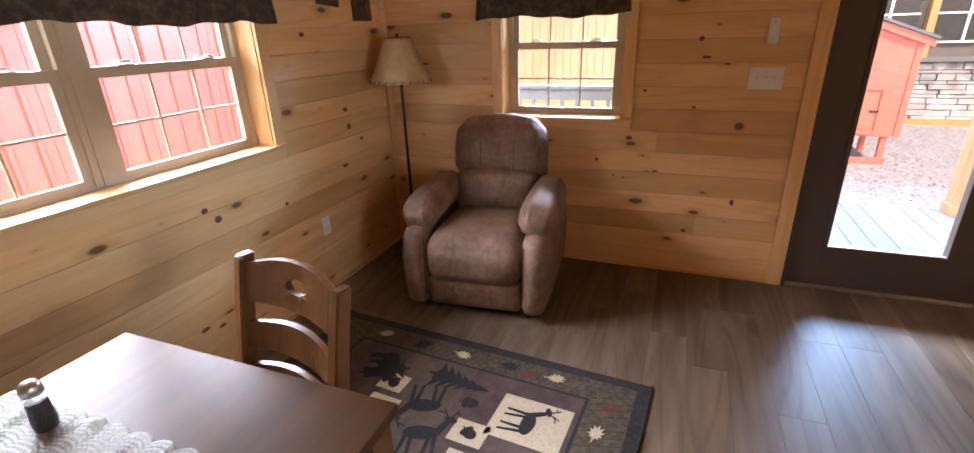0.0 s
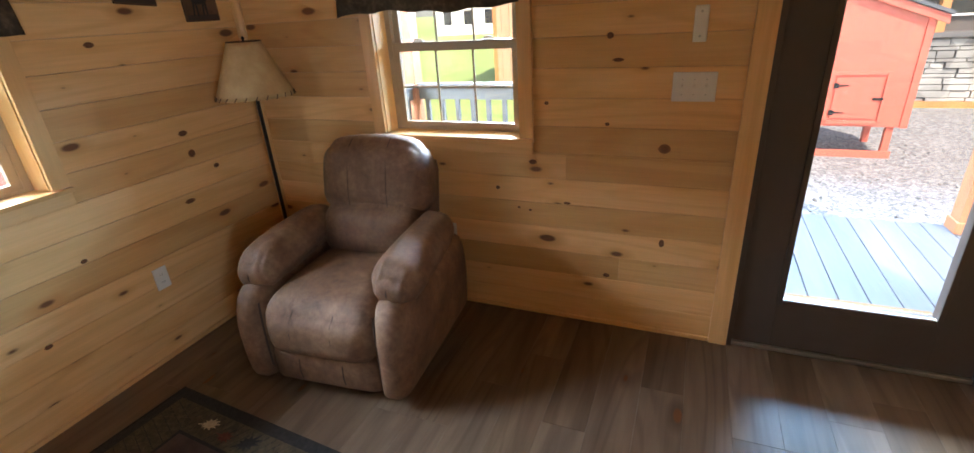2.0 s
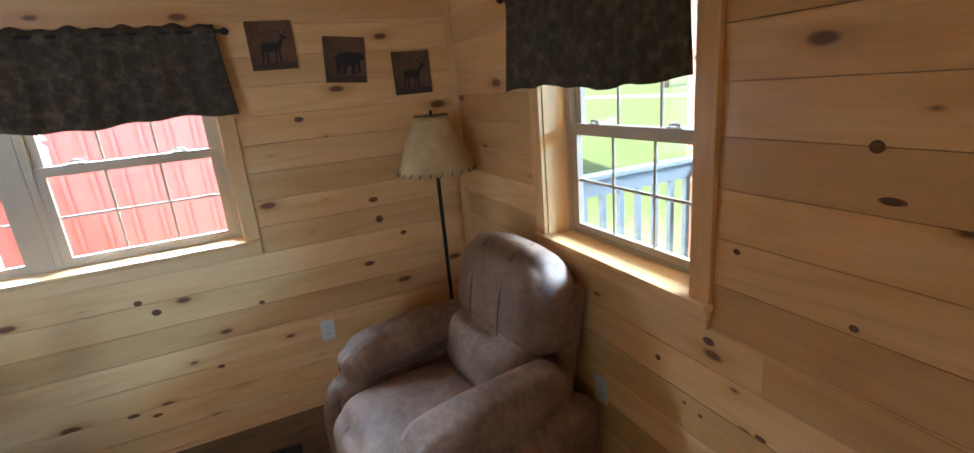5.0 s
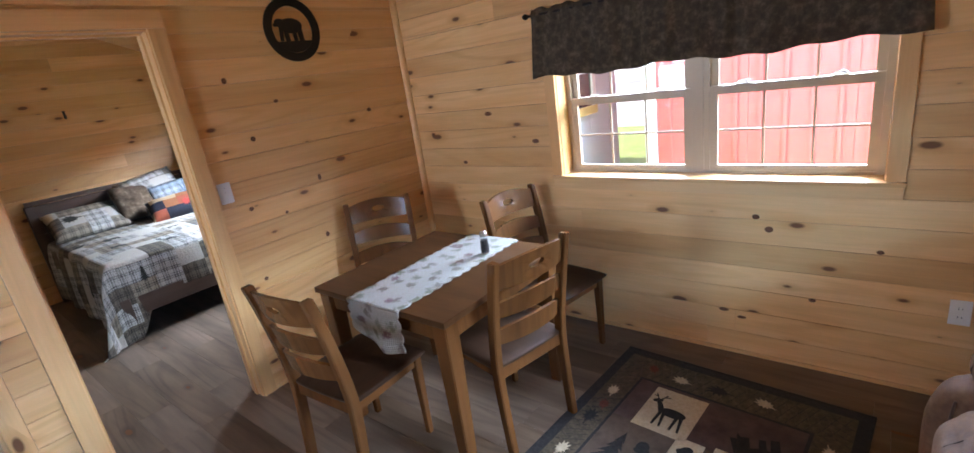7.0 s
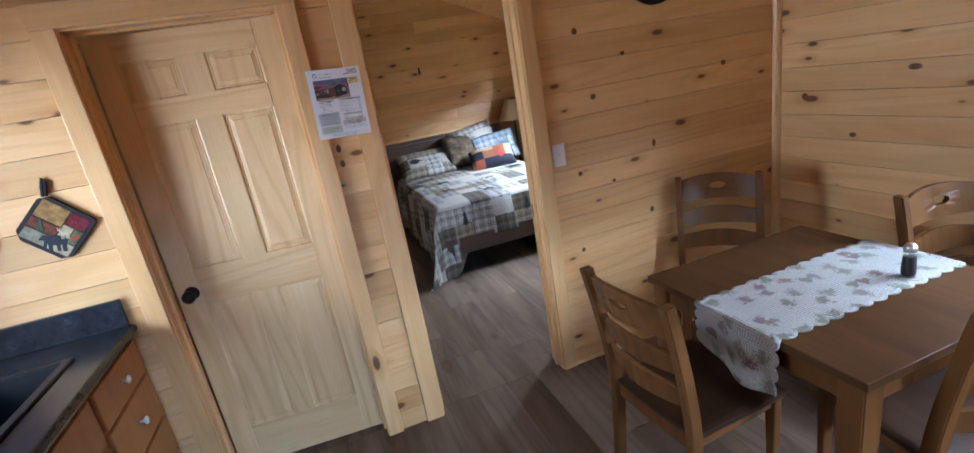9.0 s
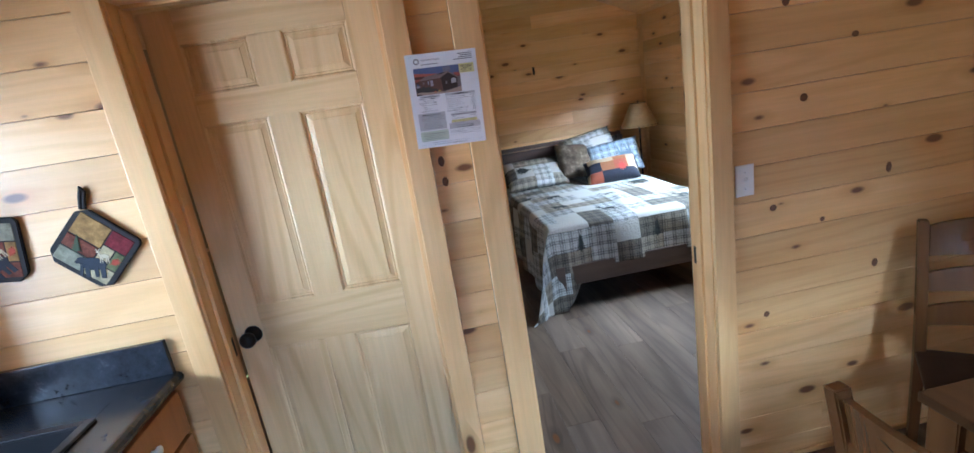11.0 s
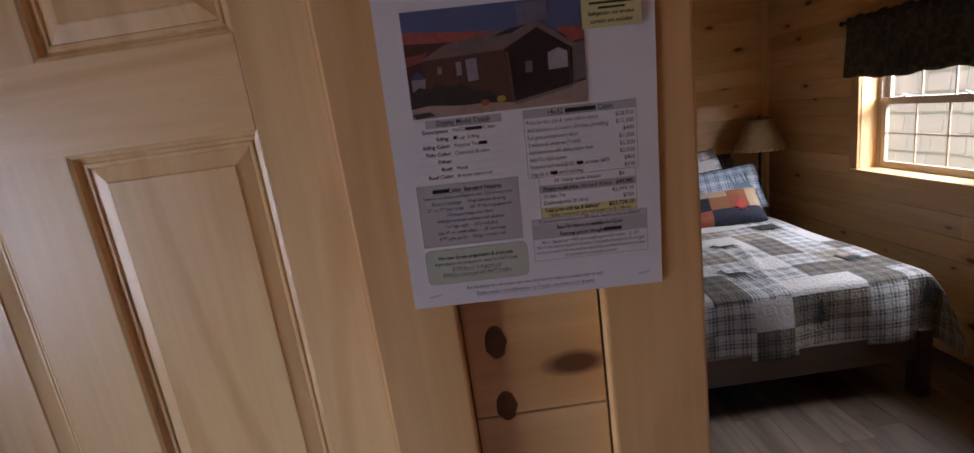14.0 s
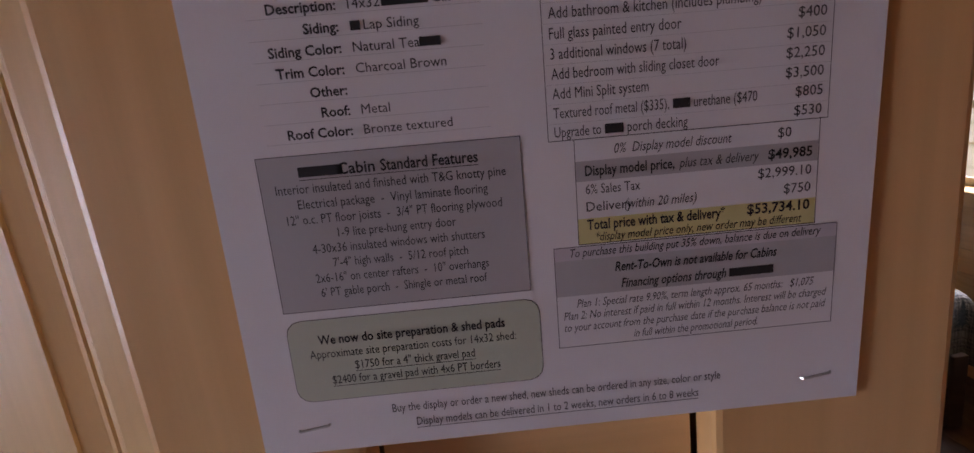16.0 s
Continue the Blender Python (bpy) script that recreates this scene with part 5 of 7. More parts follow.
def stone_building():
    e = thing("stone_office_building", pose(0, 11.45, GZ), "low building with ledge-stone base, dark windows and orange posts", "building")
    part("wall", block((1.1, 0.10, 0), (9.5, 5.0, 3.4)), plain("dark_siding", (0.10, 0.085, 0.075), 0.6), e)
    part("sill", block((1.1, -0.06, 1.13), (9.5, 0.0995, 1.21), 0.005), RAIL_GREY, e)
    part("base_board", block((1.1, -0.05, 0), (9.5, 0.0995, 0.10), 0.005), ORANGE_WOOD, e)
    part("roof", prism([(-0.6, 3.2), (-0.6, 3.3), (2.5, 4.4), (2.5, 4.3)], 0.9, 9.7, "x"), plain("brown_metal", (0.10, 0.07, 0.055), 0.4), e)
    for x in (1.12, 1.95, 4.0, 6.1, 8.2):
        part("post", block((x, -0.055, 1.2105), (x + (0.62 if x < 1.5 else 0.12), 0.0995, 3.25), 0.004), ORANGE_WOOD, e)
    for x0 in (2.1, 4.15, 6.25):
        win = part("window", block((x0, 0.06, 1.45), (x0 + 1.8, 0.0998, 2.9)), DARK_PANE, e)
        for k in range(1, 4):
            part("mullion", block((x0 + 0.45 * k - 0.02, 0.04, 1.45), (x0 + 0.45 * k + 0.02, 0.0598, 2.9)), WHITE_TRIM, win)
        for z in (1.45, 1.93, 2.41, 2.86):
            part("bar", block((x0, 0.042, z), (x0 + 1.8, 0.0596, z + 0.03)), WHITE_TRIM, win)
    rng = random.Random(31)
    z = 0.10
    while z < 1.12:
        h = min(rng.uniform(0.06, 0.13), 1.125 - z)
        x = 1.1 - rng.uniform(0, 0.3)
        while x < 5.6:
            l = rng.uniform(0.18, 0.52)
            dd = rng.uniform(0.01, 0.055)
            part("stone", block((max(x, 1.1), 0.04 - dd, z), (x + l - 0.012, 0.0995, z + h - 0.01), 0.006, 1), STONE, e)
            x += l
        z += h
    part("stone_rest", block((5.65, 0.02, 0.1), (9.5, 0.0995, 1.12)), STONE, e)


stone_building()


def ribbed_barn():
    e = thing("red_barn", pose(-5.0, 0, GZ), "red metal-sided barn with white corner trim", "barn")
    part("wall", block((-6, -0.35, 0), (-0.02, 5.05, 4.6)), BARN_RED, e)
    y = -0.30
    while y < 5.0:
        part("siding_panel", prism([(y, 0), (min(y + 0.9, 5.05), 0), (min(y + 0.9, 5.05), 4.6), (y, 4.6)], -0.019, -0.008, "x"), BARN_RED, e)
        for k in range(4):
            c = y + 0.11 + k * 0.225
            part("rib", prism([(c - 0.022, 0.02), (c + 0.022, 0.02), (c + 0.022, 4.58), (c - 0.022, 4.58)], -0.0079, 0.010, "x", 0.006), BARN_RED, e)
        y += 0.905
    part("corner_trim", block((-0.12, -0.47, 0), (0.035, -0.3505, 4.6), 0.004), WHITE_TRIM, e)
    part("roof", prism([(0.4, 4.5), (0.4, 4.58), (-3.0, 6.3), (-6.4, 4.58), (-6.4, 4.5), (-3, 6.2)], -0.7, 5.4, "y"), GREY_SIDING, e)


ribbed_barn()


def shingled_neighbour():
    e = thing("shingled_house", pose(-3.7, -1.7, GZ), "neighbouring house with pale shingle and grey lap siding", "house")
    part("wall", block((-3.24, -6.5, 0), (-0.02, -0.02, 3.4)), SHINGLE, e)
    rng = random.Random(77)
    bm = bmesh.new()
    z, row = 0.0, 0
    shared = {}
    while z < 3.3:
        y = -5.6 - rng.uniform(0, 0.2)
        while y < -0.2:
            w = rng.choice((0.11, 0.15, 0.19, 0.23))
            drop = rng.choice((0.0, 0.0, 0.012))
            if 0.9 < z < 2.4 and -4.2 < y < -0.6:
                if w not in shared:
                    t = prism([(0.0, 0), (0.020, 0), (0.004, 0.20), (0.0, 0.20)], 0.002, w - 0.002, "y")
                    me = bpy.data.meshes.new("shingle")
                    bmesh.ops.recalc_face_normals(t, faces=t.faces)
                    t.to_mesh(me), t.free()
                    me.materials.append(SHINGLE)
                    shared[w] = me
                o = new("shingle", shared[w])
                o.parent = e
                o.location = (-0.0195, y, z - drop)
            else:
                block((-0.0195, y + 0.002, z - drop), (-0.004, y + w - 0.002, z + 0.19), bm=bm)
            y += w
        z += 0.19
    tagged(part("shingle_field", bm, SHINGLE, e), kind="stuff")
    part("roof", prism([(0.4, 3.41), (0.4, 3.5), (-1.62, 4.6), (-3.65, 3.5), (-3.65, 3.41)], -6.8, 0.3, "y"), RAIL_GREY, e)
    for i in range(22):
        part("lap_board", prism([(0.004, i * 0.15), (-0.002, i * 0.15 + 0.155), (-0.0195, i * 0.15 + 0.155), (-0.0195, i * 0.15)], -3.24, -0.021, "x"), GREY_SIDING, e)
    win = part("window", block((-2.36, 0.005, 1.38), (-1.50, 0.02, 2.35)), DARK_PANE, e)
    yellow = plain("yellow_window_trim", (0.60, 0.42, 0.14), 0.5)
    for x0, z0, x1, z1, mt in ((-2.48, 1.26, -1.38, 1.379, yellow), (-2.46, 1.3795, -2.361, 2.45, WHITE_TRIM), (-1.499, 1.3795, -1.40, 2.45, WHITE_TRIM), (-2.3605, 2.351, -1.4995, 2.45, WHITE_TRIM)):
        part("casing", block((x0, 0.006, z0), (x1, 0.05, z1), 0.004), mt, win)
    part("meeting_rail", block((-2.36, 0.0205, 1.84), (-1.50, 0.035, 1.90)), WHITE_TRIM, win)


shingled_neighbour()


def tan_shed():
    e = thing("tan_shed", pose(-4.4, 13.2, GZ), "tall tan-stained wooden storage shed beside the lawn", "shed")
    part("wall", block((0, 0.03, 0), (5.0, 4, 3.3)), TAN_WOOD, e)
    for i in range(24):
        part("siding_board", block((i * 0.208, 0, 0), (i * 0.208 + 0.2, 0.0295, 3.3), 0.004, 1), TAN_WOOD, e)
    part("corner_trim", block((-0.02, -0.02, 0), (0.08, -0.0005, 3.3), 0.003), ORANGE_WOOD, e)
    part("roof", prism([(-0.4, 3.2), (-0.4, 3.3), (2.0, 4.6), (4.4, 3.3), (4.4, 3.2)], -0.3, 5.3, "x"), RAIL_GREY, e)


tan_shed()


def far_house():
    e = thing("white_farmhouse", pose(-23, 46, GZ), "distant white farmhouse with dark windows", "house")
    part("wall", block((0, 0, 0), (9, 7, 4.6)), WHITE_TRIM, e)
    part("roof", prism([(-0.4, 4.5), (9.4, 4.5), (9.4, 4.6), (4.5, 7.2), (-0.4, 4.6)], -0.4, 7.4, "y"), RAIL_GREY, e)
    for i in range(4):
        for z in (0.9, 3.0):
            part("window", block((0.8 + i * 2.1, -0.03, z), (1.6 + i * 2.1, -0.001, z + 1.2)), DARK_PANE, e)


far_house()
LEAF = plain("tree_leaf", (0.055, 0.10, 0.022), 0.6, grain=0.35, scale=3)
BARK = plain("tree_bark", (0.10, 0.075, 0.055), 0.9, grain=0.3, scale=12, relief=0.5)


def tree(m, h, seed, label):
    rng = random.Random(seed)
    e = thing("tree", m, label, "tree", "far trees")
    bm = tube([(0, 0, 0), (0.05 * h / 8, 0, h * 0.25), (0, 0.04 * h / 8, h * 0.5), (0, 0, h * 0.8)], [0.035 * h, 0.028 * h, 0.018 * h, 0.006 * h], 8)
    for k in range(6):
        a, z = k * 1.05 + rng.random(), h * rng.uniform(0.3, 0.6)
        tube([(0, 0, z), (math.cos(a) * h * 0.13, math.sin(a) * h * 0.13, z + h * 0.1), (math.cos(a) * h * 0.24, math.sin(a) * h * 0.24, z + h * 0.22)], [0.012 * h, 0.008 * h, 0.003 * h], 5, bm)
    part("trunk", bm, BARK, e)
    bm = bmesh.new()
    lobes = [(rng.uniform(-0.22, 0.22) * h, rng.uniform(-0.22, 0.22) * h, rng.uniform(0.42, 0.9) * h, rng.uniform(0.10, 0.19) * h) for _ in range(11)]
    for _ in range(900):
        lx, ly, lz, lr = rng.choice(lobes)
        d = Vector((rng.gauss(0, 1), rng.gauss(0, 1), rng.gauss(0, 0.8))).normalized() * lr * rng.uniform(0.55, 1.1)
        p, s = Vector((lx, ly, lz)) + d, rng.uniform(0.012, 0.03) * h
        r = Euler((rng.uniform(0, 6), rng.uniform(0, 6), rng.uniform(0, 6))).to_matrix()
        q = [bm.verts.new(p + r @ Vector(c) * s) for c in ((-1, 0, 0), (0, -0.6, 0.1), (1, 0, 0), (0, 0.6, 0.1))]
        bm.faces.new(q)
    part("crown", bm, LEAF, e)


for i, (x, y, h) in enumerate(((-34, 52, 11), (-27, 60, 13), (-19, 58, 12), (-11, 62, 13), (-42, 44, 12), (-4, 66, 12), (-38, 0, 10), (-32, -8, 11), (-30, -15, 12), (4, 70, 13), (-50, 30, 12))):
    tree(pose(x, y, GZ, 0, 0, i * 40), h, 100 + i, "leafy green deciduous tree beyond the lawn")
# ---- bedroom ----
def uv_cloth_material(name, cell, palette, dark, plaid_from, line=0.012):
    """Patchwork: each cell takes one colour of the palette; cells above plaid_from carry a plaid."""
    m, ns, ls, b = material(name, 0.85, 0, 0.2)
    uv = ns.new("ShaderNodeUVMap").outputs[0]
    f = ns.new("ShaderNodeVectorMath")
    f.operation = "FLOOR"
    ls.new(scaled(ns, ls, uv, (1 / cell[0], 1 / cell[1], 1)), f.inputs[0])
    wn = node(ns, "ShaderNodeTexWhiteNoise", noise_dimensions="2D")
    ls.new(f.outputs[0], wn.inputs["Vector"])
    r = ramp(ns, palette)
    r.color_ramp.interpolation = "CONSTANT"
    ls.new(wn.outputs["Value"], r.inputs[0])
    sep = ns.new("ShaderNodeSeparateXYZ")
    ls.new(uv, sep.inputs[0])
    lines = None
    for k in (0, 1):
        s1 = arith(ns, ls, "SINE", arith(ns, ls, "MULTIPLY", sep.outputs[k], 2 * math.pi / (line * 1.6)), 0)
        s2 = arith(ns, ls, "SINE", arith(ns, ls, "MULTIPLY", sep.outputs[k], 2 * math.pi / (line * 6.1)), 0)
        one = arith(ns, ls, "GREATER_THAN", arith(ns, ls, "ADD", s1, s2), 0.25)
        lines = one if lines is None else arith(ns, ls, "ADD", lines, one)
    on = arith(ns, ls, "GREATER_THAN", wn.outputs["Value"], plaid_from)
    rag = noise_tex(ns, ls, uv, 150.0, 3, 0.7)
    c = blend(ns, ls, arith(ns, ls, "MULTIPLY", arith(ns, ls, "MULTIPLY", lines, 0.6), arith(ns, ls, "MULTIPLY", on, arith(ns, ls, "MULTIPLY", arith(ns, ls, "SUBTRACT", rag, 0.22), 2.4))), r.outputs[0], dark)
    ls.new(c, b.inputs["Base Color"])
    quilt = noise_tex(ns, ls, uv, 55.0, 2)
    bump(ns, ls, b, arith(ns, ls, "ADD", quilt, arith(ns, ls, "MULTIPLY", rag, 0.25)), 0.7, 0.012)
    return m


QUILT = uv_cloth_material("patchwork_quilt", (0.19, 0.16), ((0.0, (0.50, 0.455, 0.375)), (0.24, (0.56, 0.535, 0.47)), (0.40, (0.34, 0.28, 0.20)), (0.54, (0.48, 0.445, 0.385)), (0.70, (0.18, 0.15, 0.108)), (0.86, (0.50, 0.465, 0.40))), (0.02, 0.02, 0.02), 0.24)
QUILT_INK = cloth("quilt_motif", (0.025, 0.026, 0.022), (0.04, 0.042, 0.035), (0.07, 0.07, 0.06), 60)


def bed():
    e = thing("rustic_bed", pose(-0.82, 0, 0), "dark rustic wooden bed frame with plank headboard", "bed")
    part("headboard_cap", block((-0.73, -4.80, 1.02), (0.73, -4.745, 1.06), 0.004), BED_WOOD, e)
    for i in range(5):
        part("headboard_plank", block((-0.675, -4.79, 0.30 + i * 0.143), (0.675, -4.76, 0.30 + i * 0.143 + 0.140), 0.004), BED_WOOD, e)
    for s in (-1, 1):
        part("head_post", block((s * 0.71 - 0.035, -4.80, 0), (s * 0.71 + 0.035, -4.73, 1.0195), 0.005), BED_WOOD, e)
        part("foot_leg", block((s * 0.645 - 0.035, -2.84, 0), (s * 0.645 + 0.035, -2.77, 0.36), 0.005), BED_WOOD, e)
        part("side_rail", block((s * 0.665 - 0.018, -4.729, 0.20), (s * 0.665 + 0.018, -2.8405, 0.35), 0.004), BED_WOOD, e)
    part("foot_rail", block((-0.6095, -2.825, 0.20), (0.6095, -2.785, 0.35), 0.004), BED_WOOD, e)
    part("slat_deck", block((-0.64, -4.72, 0.30), (0.64, -2.845, 0.345)), BED_WOOD, e)
    mt = thing("mattress", pose(-0.82, -3.775, 0.3455), "white padded mattress under the quilt", "mattress")
    part("pad", move(rounded((1.33, 1.86, 0.29), 0.05, 8), pose(0, 0, 0.145)), WHITE_PLASTIC, mt, smooth=True)


bed()


def quilt_point(s, t):
    """Cloth metres to place: s across the bed, t from the head towards the foot."""
    hw, ln = 0.675, 1.88
    os_, ot = max(0.0, abs(s) - hw), max(0.0, t - ln)
    sg = math.copysign(1, s)
    hang = max(os_, ot) + 0.30 * min(os_, ot)
    r = 0.05
    drop = hang - r * (1 - math.exp(-hang / r)) * 0.45
    out_s = 0.03 * (1 - math.exp(-os_ / 0.05)) + 0.05 * min(os_, 0.5)
    out_t = 0.03 * (1 - math.exp(-ot / 0.05)) + 0.03 * min(ot, 0.5)
    wav = 0.020 * math.sin(t * 13 + 1.0) * min(1, os_ * 5) * (1 if ot == 0 else 0.6)
    wat = 0.018 * math.sin(s * 11 + 0.5) * min(1, ot * 5)
    x = -0.82 + sg * (min(abs(s), hw) + out_s + wav)
    y = -4.71 + min(t, ln) + out_t + wat
    # a swinging fold where both edges fall
    both = min(os_, ot)
    x += sg * 0.30 * both
    y += 0.22 * both
    z = 0.645 - drop
    flat = (1 - min(1, (abs(s) / hw) ** 6)) * (1 - min(1, (t / ln) ** 10))
    z += 0.012 * noise.noise(Vector((s * 3.0, t * 3.0, 1.7))) + 0.014 * flat
    z += 0.012 * math.exp(-((s + 0.12 - 0.25 * (t - 1.2)) / 0.03) ** 2) * max(0, min(1, (t - 0.9) * 2)) * (1 if ot == 0 else 0.5)
    return Vector((x, y, max(z, 0.012)))


def quilt():
    e = thing("quilt", pose(0, 0, 0), "cream, taupe and black patchwork lodge quilt draped over the bed", "quilt")
    ns_, nt = 96, 96
    s0, s1, t0, t1 = -0.98, 1.28, 0.02, 2.235
    bm = bmesh.new()
    uvl = bm.loops.layers.uv.new("UVMap")
    def cloth_at(i, j):
        s = s0 + (s1 - s0) * i / ns_
        k = max(0.0, min(1.0, (s - 0.40) / 0.24))
        return s, t0 + (t1 + 0.30 * k * k * (3 - 2 * k) - t0) * j / nt
    g = [[bm.verts.new(quilt_point(*cloth_at(i, j))) for j in range(nt + 1)] for i in range(ns_ + 1)]
    for i in range(ns_):
        for j in range(nt):
            f = bm.faces.new((g[i][j], g[i + 1][j], g[i + 1][j + 1], g[i][j + 1]))
            for lp, (a, b) in zip(f.loops, ((i, j), (i + 1, j), (i + 1, j + 1), (i, j + 1))):
                lp[uvl].uv = cloth_at(a, b)
    me = bpy.data.meshes.new("cloth")
    bm.to_mesh(me)
    bm.free()
    me.materials.append(QUILT)
    me.polygons.foreach_set("use_smooth", [True] * len(me.polygons))
    o = new("cloth", me)
    o.parent = e
    o.modifiers.new("thick", "SOLIDIFY").thickness = 0.007
    def motif(kind, s, t, size, turn):
        bm = bmesh.new()
        c, d = math.cos(radians(turn)), math.sin(radians(turn))
        for k, poly in enumerate(silhouette(kind)):
            bm.faces.new([bm.verts.new((x, y, k)) for x, y in poly])
        bmesh.ops.triangulate(bm, faces=list(bm.faces))
        bmesh.ops.subdivide_edges(bm, edges=list(bm.edges), cuts=3, use_grid_fill=True)
        for w in bm.verts:  # lay the shape on the cloth
            x, y, k = w.co
            u, v = s + (x * c - y * d) * size, t - (x * d + y * c) * size
            p = quilt_point(u, v)
            a, b = quilt_point(u + 0.01, v) - p, quilt_point(u, v + 0.01) - p
            w.co = p + a.cross(b).normalized() * (0.006 + 0.0002 * k)
        part("quilt_motif", bm, QUILT_INK, e)
    for kind, s, t, size, turn in (("pine", 0.46, 2.03, 0.14, 0), ("pine", -0.14, 2.03, 0.15, 0), ("pine", -0.66, 2.0, 0.14, 0), ("deer", 0.12, 1.62, 0.20, 0), ("deer", -0.52, 1.60, 0.17, 0), ("bear", 0.36, 0.93, 0.17, 0),
                                   ("bear", -0.50, 0.88, 0.19, 0), ("leaf", 0.58, 0.78, 0.13, 0), ("deer", -0.05, 1.18, 0.18, 0), ("bear", 0.42, 1.34, 0.16, 0), ("pine", 0.93, 1.5, 0.13, 90), ("bear", 1.02, 1.0, 0.16, 90)):
        motif(kind, s, t, size, turn)


quilt()


def pillow(name, m, w, h, t, mat, label, uv=True):
    e = thing(name, m, label, "pillow", "bed pillows")
    n = 18
    bm = bmesh.new()
    uvl = bm.loops.layers.uv.new("UVMap")
    rng = random.Random(w * 100 + h * 37 + m.translation.x * 91)
    o = rng.uniform(0, 9)
    side = {}
    for k in (1, -1):
        for i in range(n + 1):
            for j in range(n + 1):
                u, v = -1 + 2 * i / n, -1 + 2 * j / n
                edge = (1 - u ** 4) * (1 - v ** 4)
                pinch = 1 - 0.07 * (1 - u * u) * abs(v) ** 2
                pinch2 = 1 - 0.07 * (1 - v * v) * abs(u) ** 2
                z = k * t / 2 * max(0, edge) ** 0.45 + 0.012 * noise.noise(Vector((u * 2 + o, v * 2, k)))
                if edge == 0:
                    z = 0.006 * math.sin(9 * u + 7 * v + o)
                side[k, i, j] = (u * w / 2 * pinch2, v * h / 2 * pinch, z)
    vs = {}
    for k in (1, -1):
        for i in range(n + 1):
            for j in range(n + 1):
                rim = i in (0, n) or j in (0, n)
                vs[k, i, j] = vs[1, i, j] if rim and k == -1 else bm.verts.new(side[k, i, j])
        for i in range(n):
            for j in range(n):
                q = ((i, j), (i + 1, j), (i + 1, j + 1), (i, j + 1))
                f = bm.faces.new([vs[k, a, b] for a, b in (q if k == 1 else q[::-1])])
                for lp, (a, b) in zip(f.loops, q if k == 1 else q[::-1]):
                    lp[uvl].uv = (a / n * w + o, b / n * h + o)
    me = bpy.data.meshes.new("cushion")
    bm.to_mesh(me)
    bm.free()
    me.materials.append(mat)
    me.polygons.foreach_set("use_smooth", [True] * len(me.polygons))
    c = new("cushion", me)
    c.parent = e
    part("welt", tube([(math.copysign(abs(math.cos(a)) ** 0.35, math.cos(a)) * w * 0.493, math.copysign(abs(math.sin(a)) ** 0.35, math.sin(a)) * h * 0.493, 0) for a in np.linspace(0, 2 * math.pi, 41)], 0.004, 5), QUILT_INK, e)
    return e


SHAM_BLUE = uv_cloth_material("pillow_blue_white", (0.26, 0.30), ((0.0, (0.42, 0.50, 0.54)), (0.5, (0.36, 0.43, 0.47)), (0.9, (0.50, 0.53, 0.54))), (0.05, 0.05, 0.05), 0.5)
THROW = uv_cloth_material("lodge_throw", (0.13, 0.12), ((0.0, (0.32, 0.085, 0.045)), (0.22, (0.42, 0.28, 0.16)), (0.42, (0.028, 0.028, 0.036)), (0.58, (0.28, 0.11, 0.045)), (0.78, (0.55, 0.44, 0.30)), (0.9, (0.16, 0.10, 0.05))), (0.05, 0.03, 0.02), 0.8)
CAMO = cloth("brown_camo", (0.05, 0.032, 0.02), (0.12, 0.08, 0.05), (0.24, 0.18, 0.12), 9)
p1 = pillow("bed_pillow", pose(-0.47, -4.50, 0.785, -35, 0, 0), 0.66, 0.42, 0.15, QUILT, "cream and grey patchwork bed pillow leaning on the headboard")
pillow("bed_pillow", pose(-1.13, -4.58, 0.93, -58, 8, 6), 0.60, 0.40, 0.14, QUILT, "white plaid bed pillow standing behind the others")
pillow("throw_pillow", pose(-0.93, -4.50, 0.85, -58, -6, 10), 0.44, 0.40, 0.16, CAMO, "brown woodland-camouflage throw pillow")
p2 = pillow("bed_pillow", pose(-1.31, -4.40, 0.825, -58, 6, -12), 0.56, 0.38, 0.15, SHAM_BLUE, "pale blue plaid pillow with deer shape")
p3 = pillow("throw_pillow", pose(-1.16, -4.12, 0.755, -36, 4, -14), 0.52, 0.32, 0.15, THROW, "rust, navy and tan patchwork throw pillow")
part("printed_shape", flat_shape(silhouette("leaf"), pose(0.13, 0.0, 0.076) @ Matrix.Diagonal((0.17, 0.17, 1, 1)), 0.004), QUILT_INK, p1)
part("printed_shape", flat_shape(silhouette("deer"), pose(-0.12, 0.01, 0.075) @ Matrix.Diagonal((-0.24, 0.24, 1, 1)), 0.004), plain("blue_print", (0.16, 0.21, 0.24), 0.8), p2)
part("printed_shape", flat_shape(silhouette("leaf"), pose(-0.10, 0.03, 0.074, 0, 0, 90) @ Matrix.Diagonal((0.13, 0.13, 1, 1)), 0.004), plain("red_leaf_print", (0.45, 0.05, 0.03), 0.8), p3)

